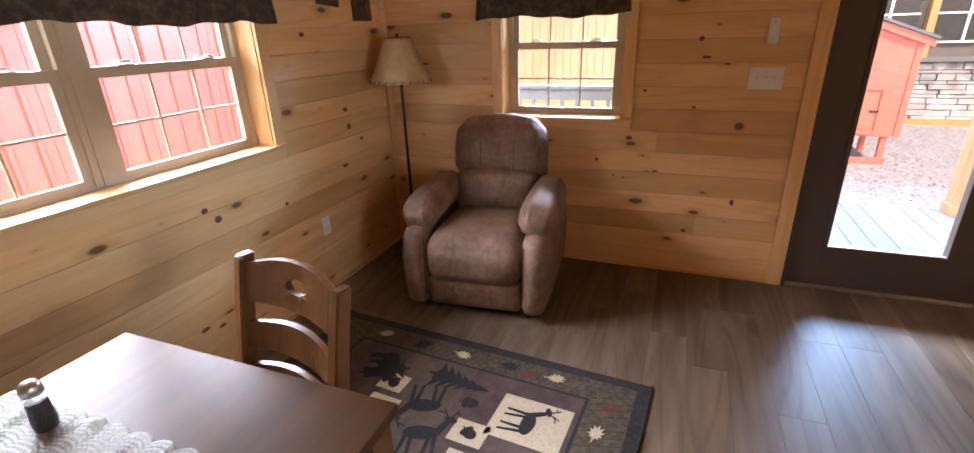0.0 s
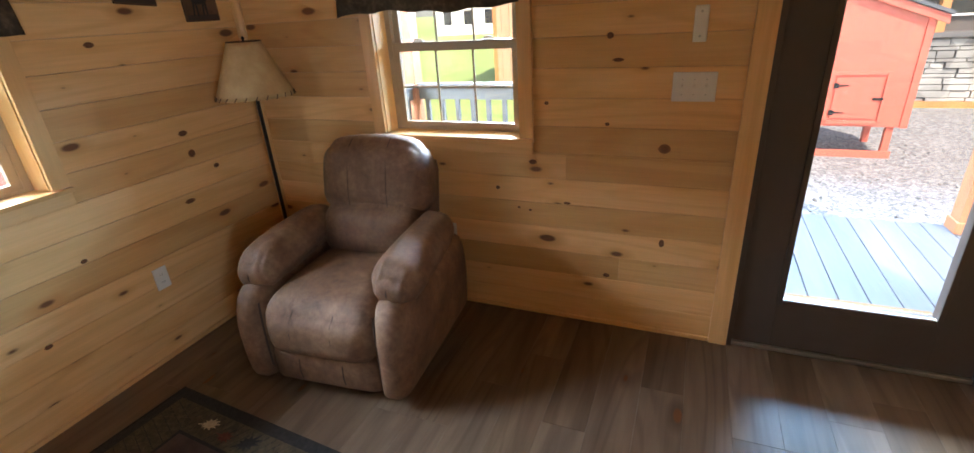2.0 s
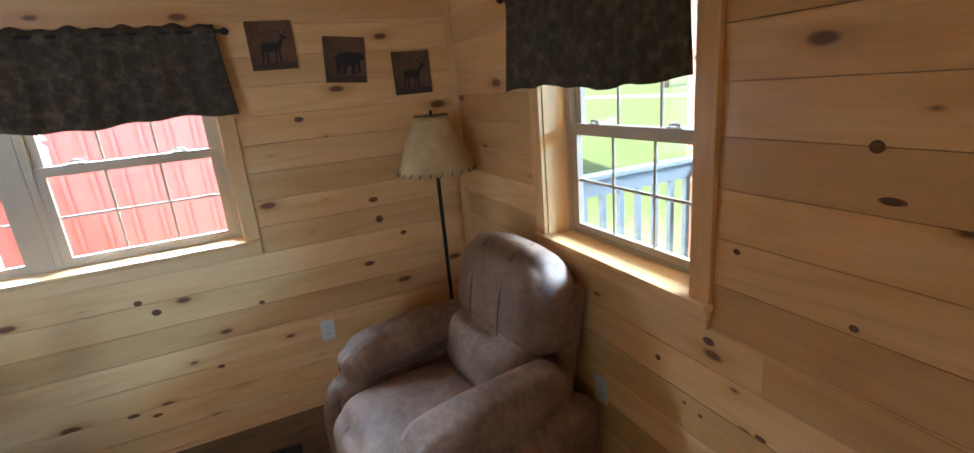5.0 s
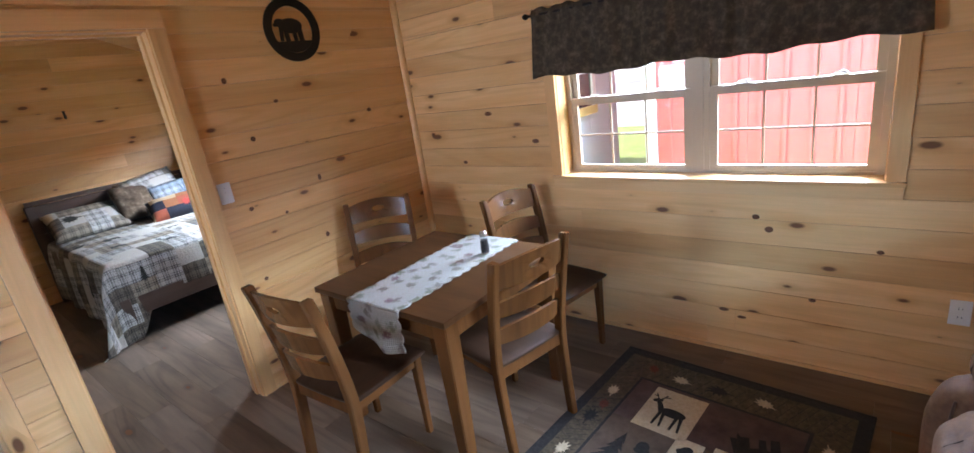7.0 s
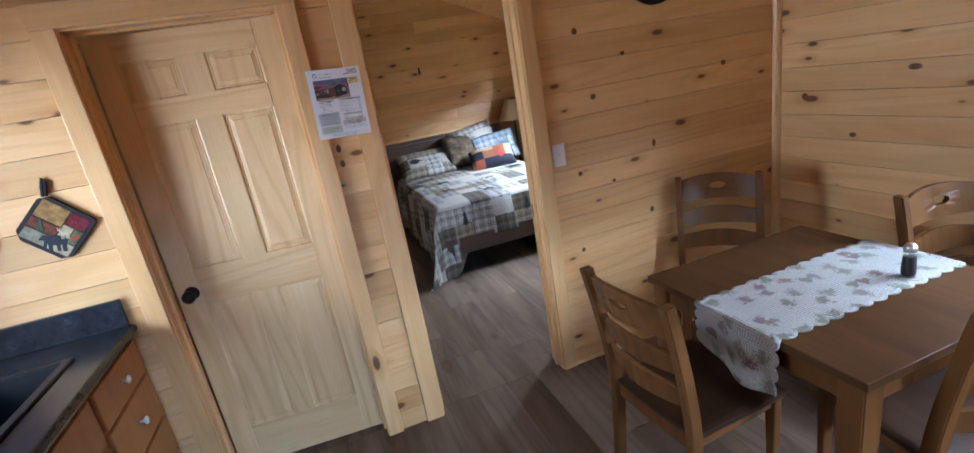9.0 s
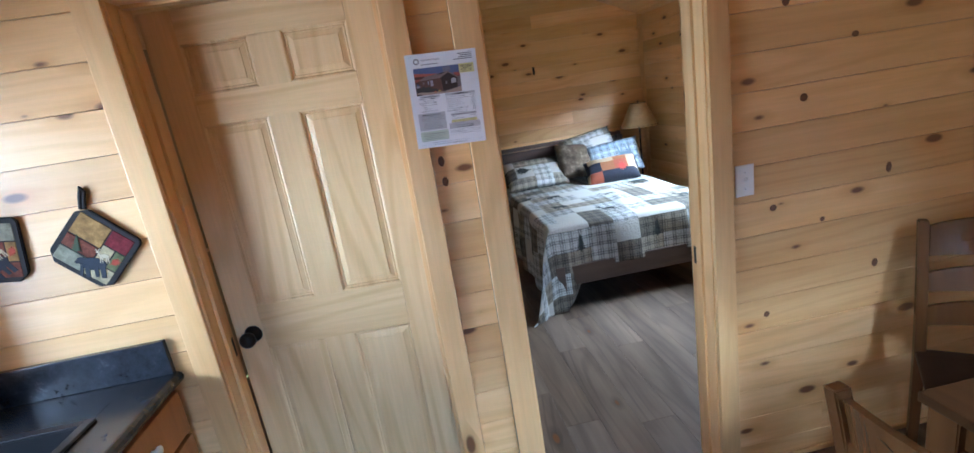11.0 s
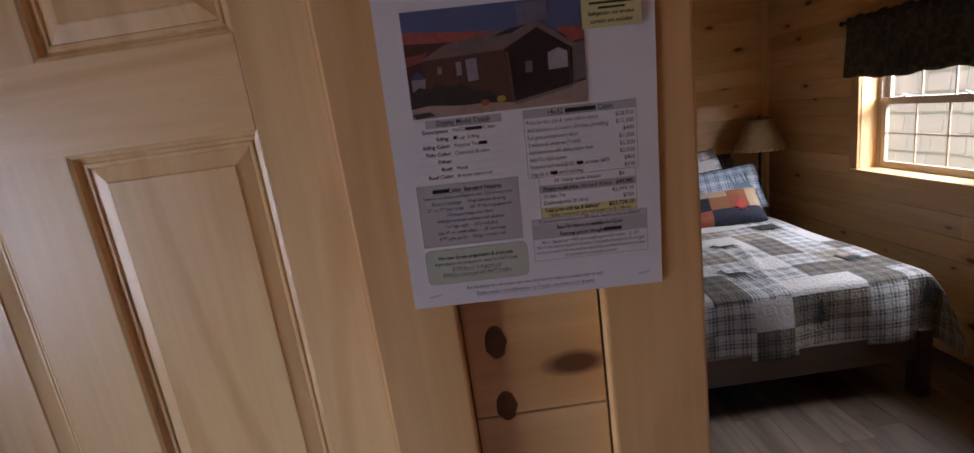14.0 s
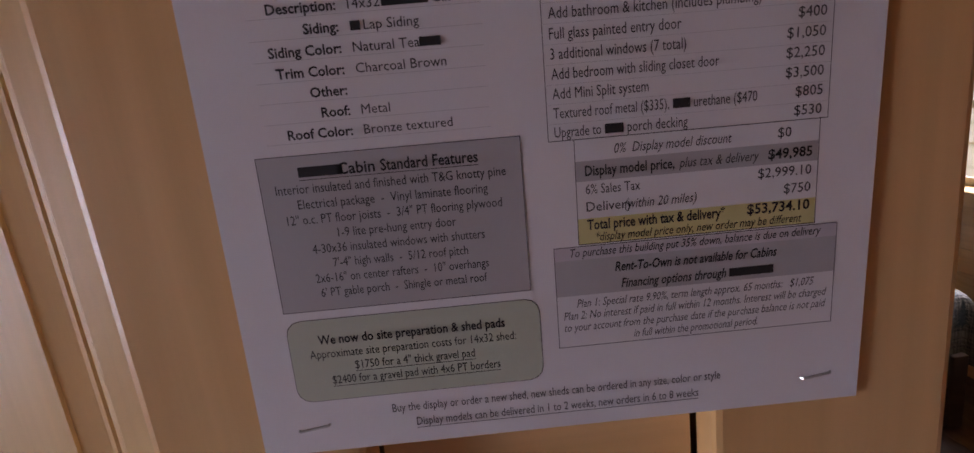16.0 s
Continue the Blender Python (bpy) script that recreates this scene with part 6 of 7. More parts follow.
# ---- table runner and jar ----
def runner_material():
    m, ns, ls, b = material("botanical_runner", 0.85, 0, 0.2)
    uv = ns.new("ShaderNodeUVMap").outputs[0]
    v = node(ns, "ShaderNodeTexVoronoi", feature="F1", voronoi_dimensions="2D")
    v.inputs["Scale"].default_value = 11.0
    ls.new(uv, v.inputs["Vector"])
    wob, fine = noise_tex(ns, ls, uv, 38.0, 6, 0.85), noise_tex(ns, ls, uv, 130.0, 3)
    d = arith(ns, ls, "ADD", v.outputs["Distance"], arith(ns, ls, "MULTIPLY", arith(ns, ls, "SUBTRACT", wob, 0.5), 1.7))
    mask = node(ns, "ShaderNodeMapRange")
    ls.new(d, mask.inputs[0])
    mask.inputs[1].default_value, mask.inputs[2].default_value, mask.inputs[3].default_value, mask.inputs[4].default_value = 0.20, 0.28, 1.0, 0.0
    sep = ns.new("ShaderNodeSeparateColor")
    ls.new(v.outputs["Color"], sep.inputs[0])
    ink = ramp(ns, ((0.0, (0.17, 0.085, 0.11)), (0.4, (0.15, 0.17, 0.11)), (0.7, (0.20, 0.21, 0.17)), (1.0, (0.15, 0.09, 0.085))))
    ls.new(sep.outputs[0], ink.inputs[0])
    ground = ramp(ns, ((0.3, (0.33, 0.325, 0.29)), (0.7, (0.45, 0.445, 0.41))))
    ls.new(fine, ground.inputs[0])
    sx = ns.new("ShaderNodeSeparateXYZ")
    ls.new(uv, sx.inputs[0])
    q1 = arith(ns, ls, "SINE", arith(ns, ls, "MULTIPLY", arith(ns, ls, "ADD", sx.outputs[0], sx.outputs[1]), 300.0), 0)
    q2 = arith(ns, ls, "SINE", arith(ns, ls, "MULTIPLY", arith(ns, ls, "SUBTRACT", sx.outputs[0], sx.outputs[1]), 300.0), 0)
    stitch = arith(ns, ls, "LESS_THAN", arith(ns, ls, "ABSOLUTE", arith(ns, ls, "MULTIPLY", q1, q2), 0), 0.12)
    base = blend(ns, ls, arith(ns, ls, "MULTIPLY", stitch, 0.45), ground.outputs[0], (0.20, 0.20, 0.18))
    ls.new(blend(ns, ls, arith(ns, ls, "MULTIPLY", mask.outputs[0], 0.85), base, ink.outputs[0]), b.inputs["Base Color"])
    bump(ns, ls, b, arith(ns, ls, "MULTIPLY", q1, q2), 0.6, 0.003)
    return m


def table_runner():
    e = thing("table_runner", pose(-0.875, 0.075, 0.0), "quilted cream botanical table runner with scalloped edge", "table runner")
    bm = bmesh.new()
    uvl = bm.loops.layers.uv.new("UVMap")
    nu, nv, ln = 150, 22, 1.10
    def at(u, v):
        half = 0.160 + 0.016 * abs(math.sin(u * math.pi / 0.066)) ** 0.7
        y = v * half
        x = -0.44 + u
        z = 0.7735 + 0.0012 * math.sin(u * 30 + v * 4)
        over = u - 0.872
        if over > 0:
            r = 0.012
            a = min(over / r, math.pi / 2)
            x = -0.44 + 0.872 + r * math.sin(a) + 0.012 * math.sin(v * 5) * min(1, over * 6)
            z = 0.7735 - r * (1 - math.cos(a)) - max(0.0, over - r * math.pi / 2)
            y *= 1 - 0.12 * min(1, over * 4)
            z += (0.05 * abs(v) ** 1.5 - 0.035 * v) * min(1, over * 5)
        return x, y, z
    g = [[bm.verts.new(at(ln * i / nu, -1 + 2 * j / nv)) for j in range(nv + 1)] for i in range(nu + 1)]
    for i in range(nu):
        for j in range(nv):
            f = bm.faces.new((g[i][j], g[i + 1][j], g[i + 1][j + 1], g[i][j + 1]))
            for lp, (a, b) in zip(f.loops, ((i, j), (i + 1, j), (i + 1, j + 1), (i, j + 1))):
                lp[uvl].uv = (ln * a / nu, 0.34 * b / nv)
    me = bpy.data.meshes.new("cloth")
    bm.to_mesh(me)
    bm.free()
    me.materials.append(runner_material())
    me.polygons.foreach_set("use_smooth", [True] * len(me.polygons))
    o = new("cloth", me)
    o.parent = e
    o.modifiers.new("thick", "SOLIDIFY").thickness = 0.0025


table_runner()


def spice_jar():
    e = thing("spice_jar", pose(-1.095, 0.19, 0.7765), "small glass shaker with dark contents and metal lid", "shaker")
    part("contents", lathe([(0.001, 0.002), (0.020, 0.002), (0.022, 0.02), (0.019, 0.07), (0.001, 0.07)], 18), plain("dark_pepper", (0.012, 0.011, 0.010), 0.6), e)
    part("glass_body", lathe([(0.021, 0.0), (0.0245, 0.004), (0.0245, 0.022), (0.0205, 0.075), (0.018, 0.088)], 20), GLASS, e, smooth=True)
    part("lid", lathe([(0.0195, 0.0875), (0.0195, 0.104), (0.014, 0.114), (0.001, 0.117)], 20), STEEL, e, "domed metal shaker lid", True)


spice_jar()

# ---- wall pieces ----
def plaque(y, z, turn, kind, label):
    e = thing("wall_plaque", pose(XL + 0.0015, y, z, 0, 0, 90) @ pose(0, 0, 0, 90, 0, 0) @ pose(0, 0, 0, 0, 0, turn), label, "plaque", "lodge plaques")
    face = cloth("plaque_print", (0.085, 0.045, 0.026), (0.13, 0.072, 0.042), (0.19, 0.11, 0.07), 7)
    part("panel", block((-0.098, -0.105, 0), (0.098, 0.105, 0.012), 0.003), face, e)
    part("printed_shape", flat_shape(silhouette(kind), pose(0, -0.01, 0.012) @ Matrix.Diagonal((0.165, 0.165, 1, 1)), 0.001), plain("plaque_ink", (0.018, 0.014, 0.012), 0.7), e)
    part("ground_line", block((-0.09, -0.098, 0.012), (0.09, -0.075, 0.0128)), plain("plaque_ground", (0.055, 0.03, 0.02), 0.7), e)
    return e


plaque(2.045, 1.855, 0.5, "deer", "small square brown plaque with stag shape")
plaque(2.36, 1.775, -4, "bear", "small square brown plaque with bear shape")
plaque(2.685, 1.695, 0.5, "deer", "small square brown plaque with elk shape")


def ring_plaque():
    e = thing("round_wall_plaque", pose(-1.075, YP + 0.002, 2.045, 90, 0, 180), "round black metal plaque with bear shape", "plaque")
    bm = bmesh.new()
    n = 48
    loops = []
    for r, z in ((0.130, 0.0), (0.178, 0.0), (0.178, 0.010), (0.130, 0.010)):
        loops.append([bm.verts.new((r * math.cos(2 * math.pi * i / n), r * math.sin(2 * math.pi * i / n), z)) for i in range(n)])
    for a, b in zip(loops, loops[1:] + loops[:1]):
        for i in range(n):
            bm.faces.new((a[i], a[(i + 1) % n], b[(i + 1) % n], b[i]))
    part("ring", bm, BLACK_METAL, e)
    part("bear_shape", flat_shape(silhouette("bear"), pose(0.0, 0.005, 0.001) @ Matrix.Diagonal((-0.21, 0.21, 1, 1)), 0.008), BLACK_METAL, e)
    part("ground_shape", flat_shape([[(0.128 * math.sin(a), -0.128 * math.cos(a)) for a in np.linspace(-1.06, 1.06, 15)]], pose(0, 0, 0.001), 0.008), BLACK_METAL, e)


ring_plaque()


def wall_plate(name, m, w, h, toggles, kind, label, category):
    """Local x across, y up, z out of the wall."""
    e = thing(name, m, label, category)
    part("plate", block((-w / 2, -h / 2, 0), (w / 2, h / 2, 0.006), 0.0025), WHITE_PLASTIC, e)
    for i in range(toggles):
        x = (i - (toggles - 1) / 2) * 0.046
        if kind == "switch":
            part("slot", block((x - 0.005, -0.012, 0.0055), (x + 0.005, 0.012, 0.0066)), WHITE_PLASTIC, e)
            part("toggle", move(block((-0.004, -0.005, 0), (0.004, 0.005, 0.013), 0.001), pose(x, 0.003, 0.006, -25)), WHITE_PLASTIC, e)
            for s in (-1, 1):
                part("screw", move(lathe([(0.0028, 0), (0.0028, 0.0008)], 8), pose(x, s * 0.03, 0.006)), STEEL, e)
        else:
            for s in (-1, 1):
                part("receptacle", block((-0.016, s * 0.0195 - 0.014, 0.0055), (0.016, s * 0.0195 + 0.014, 0.0072), 0.001), WHITE_PLASTIC, e)
                for q in (-0.006, 0.006):
                    part("slot", block((q - 0.001, s * 0.0195 - 0.005, 0.0070), (q + 0.001, s * 0.0195 + 0.004, 0.0074)), BLACK_METAL, e)
    return e


wall_plate("light_switch", pose(0.474, YF - 0.0005, 1.222, 90), 0.168, 0.118, 3, "switch", "white three-gang light switch plate", "switch")
wall_plate("light_switch", pose(-0.437, YP + 0.0005, 1.222, 90, 0, 180), 0.070, 0.114, 1, "switch", "white single light switch plate on the partition", "switch")
wall_plate("wall_outlet", pose(XL + 0.0005, 2.05, 0.424, 90, 0, 90), 0.070, 0.114, 1, "outlet", "white wall outlet low on the board wall", "outlet")
wall_plate("wall_outlet", pose(-0.705, YF - 0.0005, 0.435, 90), 0.070, 0.114, 1, "outlet", "white wall outlet behind the recliner", "outlet")
rc = thing("remote_holder", pose(0.475, YF - 0.0005, 1.462, 90), "white wall bracket for a remote control", "bracket")
part("back_plate", move(rounded((0.052, 0.135, 0.010), 0.0045, 8), pose(0, 0, 0.005)), WHITE_PLASTIC, rc, smooth=True)
for yy in (-0.045, 0.045):
    part("screw", move(lathe([(0.005, 0), (0.005, 0.0012)], 10), pose(0, yy, 0.010)), STEEL, rc)
hk = thing("coat_hook", pose(-0.672, YB + 0.001, 1.83), "small black hook on the bedroom wall", "hook")
part("hook_plate", block((-0.012, 0, -0.04), (0.012, 0.004, 0.04), 0.002), BLACK_METAL, hk)
part("hook_arm", tube([(0, 0.004, -0.01), (0, 0.03, -0.03), (0, 0.045, -0.015), (0, 0.045, 0.005)], 0.005, 7), BLACK_METAL, hk)


def pot_holder(m, seed, label):
    e = thing("pot_holder", m, label, "pot holder", "pot holders")
    h = 0.098
    c = 0.028
    out = [(-h + c, -h), (h - c, -h), (h, -h + c), (h, h - c * 0.4), (h - c * 0.4, h), (-h + c, h), (-h, h - c), (-h, -h + c)]
    part("binding", prism(out, 0.0, 0.012, "z", 0.003), plain("black_binding", (0.018, 0.016, 0.015), 0.9, relief=0.3), e)
    cols = {1: ((0.14, 0.045, 0.028), (0.30, 0.17, 0.06), (0.15, 0.02, 0.025), (0.42, 0.34, 0.20), (0.13, 0.15, 0.07), (0.22, 0.21, 0.15))}
    rng = random.Random(seed)
    pats = [cloth("patch_%d_%d" % (seed, i), tuple(q * 0.6 for q in col), col, tuple(min(1, q * 1.5) for q in col), 30) for i, col in enumerate(cols[1])]
    a = h - 0.016
    for i, (x0, y0, x1, y1) in enumerate(((-a, 0.012, 0.012, a), (0.016, 0.03, a, a), (0.016, -0.032, 0.05, 0.026), (0.054, -0.032, a, 0.026), (-a, -a, 0.0, -0.036), (-a, -0.032, 0.012, 0.008))):
        part("patch", block((x0, y0, 0.0), (x1, y1, 0.0135), 0.0012), pats[(i + seed) % 6], e)
    part("patch", block((0.004, -a, 0.0), (a, -0.036, 0.0135), 0.0012), pats[(2 + seed) % 6], e)
    part("applique", flat_shape(silhouette("bear"), pose(0.03, -0.045, 0.0135, 0, 0, 30) @ Matrix.Diagonal((-0.10, 0.10, 1, 1)), 0.0015), plain("navy_shape", (0.02, 0.025, 0.035), 0.9), e)
    part("applique", flat_shape(silhouette("deer"), pose(0.033, -0.004, 0.0135, 0, 0, 30) @ Matrix.Diagonal((-0.05, 0.05, 1, 1)), 0.0015), plain("cream_shape", (0.55, 0.47, 0.32), 0.9), e)
    part("applique", flat_shape(silhouette("leaf"), pose(0.068, -0.004, 0.0135, 0, 0, 60) @ Matrix.Diagonal((0.036, 0.036, 1, 1)), 0.0015), plain("red_leaf", (0.40, 0.06, 0.03), 0.9), e)
    part("applique", flat_shape(silhouette("pine"), pose(-0.045, -0.012, 0.0135, 0, 0, 25) @ Matrix.Diagonal((0.055, 0.055, 1, 1)), 0.0015), plain("green_shape", (0.05, 0.075, 0.04), 0.9), e)
    part("hanging_loop", tube([(-h + 0.01, h - 0.012, 0.006), (-h - 0.010, h + 0.020, 0.006), (-h - 0.022, h + 0.045, 0.006), (-h - 0.008, h + 0.040, 0.006), (-h + 0.018, h - 0.006, 0.006)], 0.006, 6), plain("black_binding_loop", (0.018, 0.016, 0.015), 0.9), e)
    return e


pot_holder(pose(1.684, YP + 0.003, 1.392, 90, 0, 180) @ pose(0, 0, 0, 0, 0, -46), 1, "quilted lodge-print pot holder with black binding")
pot_holder(pose(1.965, YP + 0.003, 1.44, 90, 0, 180) @ pose(0, 0, 0, 0, 0, -8), 4, "dark quilted pot holder with black binding")


# ---- kitchen ----
def kitchen():
    x0, y0, y1, top = 1.585, YP + 0.001, 0.72, 0.945
    c = thing("countertop", pose(0, 0, 0), "dark slate-look laminate countertop with backsplash", "countertop")
    sx0, sx1, sy0, sy1 = 1.72, 2.06, -0.80, -0.18
    for a, b in (((x0, y0), (sx0, y1)), ((sx1, y0), (XR - 0.001, y1)), ((sx0, y0), (sx1, sy0)), ((sx0, sy1), (sx1, y1))):
        part("slab", block((a[0], a[1], top - 0.038), (b[0], b[1], top), 0.0006, 1), COUNTER, c)
    part("front_edge", tube([(x0 + 0.002, y0, top - 0.019), (x0 + 0.002, y1, top - 0.019)], 0.0188, 10), COUNTER, c)
    part("backsplash", block((x0 + 0.002, y0, top + 0.0004), (XR - 0.02, y0 + 0.019, top + 0.118), 0.002), COUNTER, c, "laminate end splash")
    part("backsplash", block((XR - 0.0195, y0, top + 0.0004), (XR - 0.001, y1, top + 0.03), 0.002), COUNTER, c)
    s = thing("sink", pose(0, 0, 0), "dark composite drop-in kitchen sink", "sink")
    dk = plain("sink_composite", (0.02, 0.02, 0.022), 0.35)
    for a, b in (((sx0 - 0.015, sy0 - 0.015), (sx0 + 0.012, sy1 + 0.015)), ((sx1 - 0.012, sy0 - 0.015), (sx1 + 0.015, sy1 + 0.015)), ((sx0 + 0.012, sy0 - 0.015), (sx1 - 0.012, sy0 + 0.012)), ((sx0 + 0.012, sy1 - 0.012), (sx1 - 0.012, sy1 + 0.015))):
        part("rim", block((a[0], a[1], top + 0.0005), (b[0], b[1], top + 0.009), 0.002), dk, s)
    bowl = bmesh.new()
    for a, b in (((sx0 + 0.004, sy0 + 0.004, 0.76), (sx0 + 0.012, sy1 - 0.004, top)), ((sx1 - 0.012, sy0 + 0.004, 0.76), (sx1 - 0.004, sy1 - 0.004, top)), ((sx0 + 0.012, sy0 + 0.004, 0.76), (sx1 - 0.012, sy0 + 0.012, top)), ((sx0 + 0.012, sy1 - 0.012, 0.76), (sx1 - 0.012, sy1 - 0.004, top)), ((sx0 + 0.004, sy0 + 0.004, 0.752), (sx1 - 0.004, sy1 - 0.004, 0.7598))):
        block(a, b, bm=bowl)
    part("bowl", bowl, dk, s)
    def unit(a, b, fronts, label):
        u = thing("base_cabinet", pose(0, 0, 0), label, "cabinet", "base cabinets")
        part("body", block((1.63, a, 0.10), (XR - 0.002, b, 0.745), 0.001), OAK, u)
        part("face_frame", block((1.611, a, 0.10), (1.6295, b, top - 0.0385), 0.001), OAK, u)
        part("toe_kick", block((1.68, a, 0.0), (XR - 0.002, b, 0.0995)), DARK_DOOR, u)
        for kind, f0, f1, z0, z1 in fronts:
            o = part(kind, block((1.592, f0, z0), (1.6105, f1, z1), 0.004), OAK, u)
            ky = (f0 + f1) / 2 if kind == "drawer_front" else f1 - 0.04
            kz = (z0 + z1) / 2 if kind == "drawer_front" else z1 - 0.08
            part("knob", move(lathe([(0.006, 0), (0.006, 0.012), (0.016, 0.018), (0.016, 0.024), (0.001, 0.028)], 14), pose(1.592, ky, kz, 0, -90)), WHITE_PLASTIC, o, "white ceramic knob", True)
    unit(y0, -0.572, [("drawer_front", y0 + 0.02, -0.59, z0, z1) for z0, z1 in ((0.74, 0.885), (0.53, 0.725), (0.33, 0.515), (0.125, 0.315))], "oak kitchen base cabinet with four drawers and white knobs")
    unit(-0.571, 0.30, [("cabinet_door", -0.55, -0.14, 0.125, 0.70), ("cabinet_door", -0.13, 0.28, 0.125, 0.70), ("drawer_front", -0.55, 0.28, 0.72, 0.885)], "oak sink base cabinet with two doors")
    unit(0.301, y1, [("cabinet_door", 0.32, y1 - 0.02, 0.125, 0.70), ("drawer_front", 0.32, y1 - 0.02, 0.72, 0.885)], "narrow oak base cabinet beside the sink")


kitchen()
window("window_5", pose(XR, -1.927, 0, 0, 0, -90), 0.748, 1, "single-hung bathroom window behind the ajar door")
window("window_4", pose(XR, -0.115, 0, 0, 0, -90), 0.748, 1, "single-hung kitchen window over the sink")


# ---- price sheet ----
def price_sheet():
    W, H = 0.2165, 0.2805
    # local x to the reader's right, y up, z towards the reader; origin at the upper left corner
    e = thing("price_sheet", pose(0.6685, YP + 0.0195, 1.8035, 90, 0, 180) @ pose(0, 0, 0, 0, 0, -1.8), "printed white price sheet stapled to the door casings", "paper")
    def curl(x, y):
        return 0.0006
    paper = plain("printer_paper", (0.80, 0.79, 0.80), 0.7, grain=0.02, scale=30)
    ink, grey, yel, grn = plain("black_ink", (0.02, 0.02, 0.022), 0.6), plain("grey_print", (0.50, 0.49, 0.50), 0.7, grain=0.03), plain("yellow_print", (0.72, 0.66, 0.30), 0.7, grain=0.03), plain("green_print", (0.55, 0.60, 0.48), 0.7, grain=0.03)
    bm = bmesh.new()
    n = 24
    g = [[bm.verts.new((W * i / n, -H * j / n, curl(W * i / n, -H * j / n))) for j in range(n + 1)] for i in range(n + 1)]
    for i in range(n):
        for j in range(n):
            bm.faces.new((g[i][j], g[i][j + 1], g[i + 1][j + 1], g[i + 1][j]))
    part("sheet", bm, paper, e, smooth=True)
    def patch(name, x0, v0, x1, v1, mat, lift=0.00015, r=0.0):
        bm = bmesh.new()
        if r:
            cx = ((x1 - r, -v0 - r, 0), (x0 + r, -v0 - r, 90), (x0 + r, -v1 + r, 180), (x1 - r, -v1 + r, 270))
            pts = [(x + r * math.cos(radians(a + t)), y + r * math.sin(radians(a + t))) for x, y, a in cx for t in (0, 30, 60, 90)]
            bm.faces.new([bm.verts.new((x, y, curl(x, y) + lift)) for x, y in pts])
        else:
            k = 10
            g = [[bm.verts.new((x0 + (x1 - x0) * i / k, -v0 - (v1 - v0) * j / k, curl(x0 + (x1 - x0) * i / k, -v0 - (v1 - v0) * j / k) + lift)) for j in range(k + 1)] for i in range(k + 1)]
            for i in range(k):
                for j in range(k):
                    bm.faces.new((g[i][j], g[i][j + 1], g[i + 1][j + 1], g[i + 1][j]))
        return part(name, bm, mat, e)
    def frame_lines(x0, v0, x1, v1, t=0.00022):
        for a, b, c, d in ((x0, v0, x1, v0 + t), (x0, v1 - t, x1, v1), (x0, v0, x0 + t, v1), (x1 - t, v0, x1, v1)):
            patch("rule", a, b, c, d, ink, 0.0003)
    def words(lines):
        """Rows of (text, x, baseline, size, align, bold, slant, width)."""
        bm = bmesh.new()
        for text, x, v, size, align, bold, slant, width in lines:
            cu = bpy.data.curves.new("words", "FONT")
            cu.body, cu.size, cu.shear, cu.offset = text, size, 0.25 if slant else 0.0, 0.00009 if bold else 0.0
            cu.resolution_u = 2
            o = bpy.data.objects.new("words", cu)
            me = bpy.data.meshes.new_from_object(o)
            xs = [p.co.x for p in me.vertices]
            if not xs:
                continue
            lo, hi = min(xs), max(xs)
            k = width / (hi - lo) if width else 1.0
            shift = {"l": x - lo * k, "r": x - hi * k, "c": x - (lo + hi) / 2 * k}[align]
            base = len(bm.verts)
            bm.from_mesh(me)
            bm.verts.ensure_lookup_table()
            for p in bm.verts[base:]:
                px, py = p.co.x * k + shift, p.co.y - v
                p.co = (px, py, curl(px, py) + 0.0004)
            bpy.data.objects.remove(o)
        return part("printed_text", bm, ink, e)
    def bar(x0, x1, v, h=0.0022):
        patch("word_bar", x0, v - h, x1, v, ink, 0.0004)
    # heading with a plain round mark
    pts = [[(0.0085 * math.cos(a), 0.0085 * math.sin(a)) for a in np.linspace(0, 2 * math.pi, 24, endpoint=False)]]
    part("round_mark", flat_shape(pts, pose(0.033, -0.022, 0.0012), 0.0003), plain("mark_brown", (0.07, 0.03, 0.025), 0.6), e)
    pts = [[(0.006 * math.cos(a), 0.006 * math.sin(a)) for a in np.linspace(0, 2 * math.pi, 24, endpoint=False)]]
    part("round_mark", flat_shape(pts, pose(0.033, -0.022, 0.0016), 0.0003), paper, e)
    patch("mark_block", 0.030, 0.0195, 0.036, 0.0245, plain("mark_red", (0.10, 0.03, 0.028), 0.6), 0.0012)
    part("name_mark", tube([(0.046 + 0.0042 * i, -0.0195 + 0.0022 * math.sin(i * 2.2), 0.0014) for i in range(15)], 0.0007, 5), plain("mark_name", (0.08, 0.03, 0.028), 0.6), e)
    bar(0.046, 0.098, 0.0330, 0.0016)
    for i, (a, b) in enumerate(((0.160, 0.203), (0.166, 0.203), (0.160, 0.203), (0.146, 0.203))):
        bar(a, b, 0.012 + 0.0052 * i, 0.0020)
    # photograph of a cabin, flat
    px0, pv0, px1, pv1 = 0.0205, 0.0415, 0.1605, 0.1215
    def flatpoly(name, pts, mat, z):
        bm = bmesh.new()
        bm.faces.new([bm.verts.new((px0 + (px1 - px0) * x, -(pv0 + (pv1 - pv0) * y), curl(px0 + (px1 - px0) * x, -pv0) + z)) for x, y in pts])
        part(name, bm, mat, e)
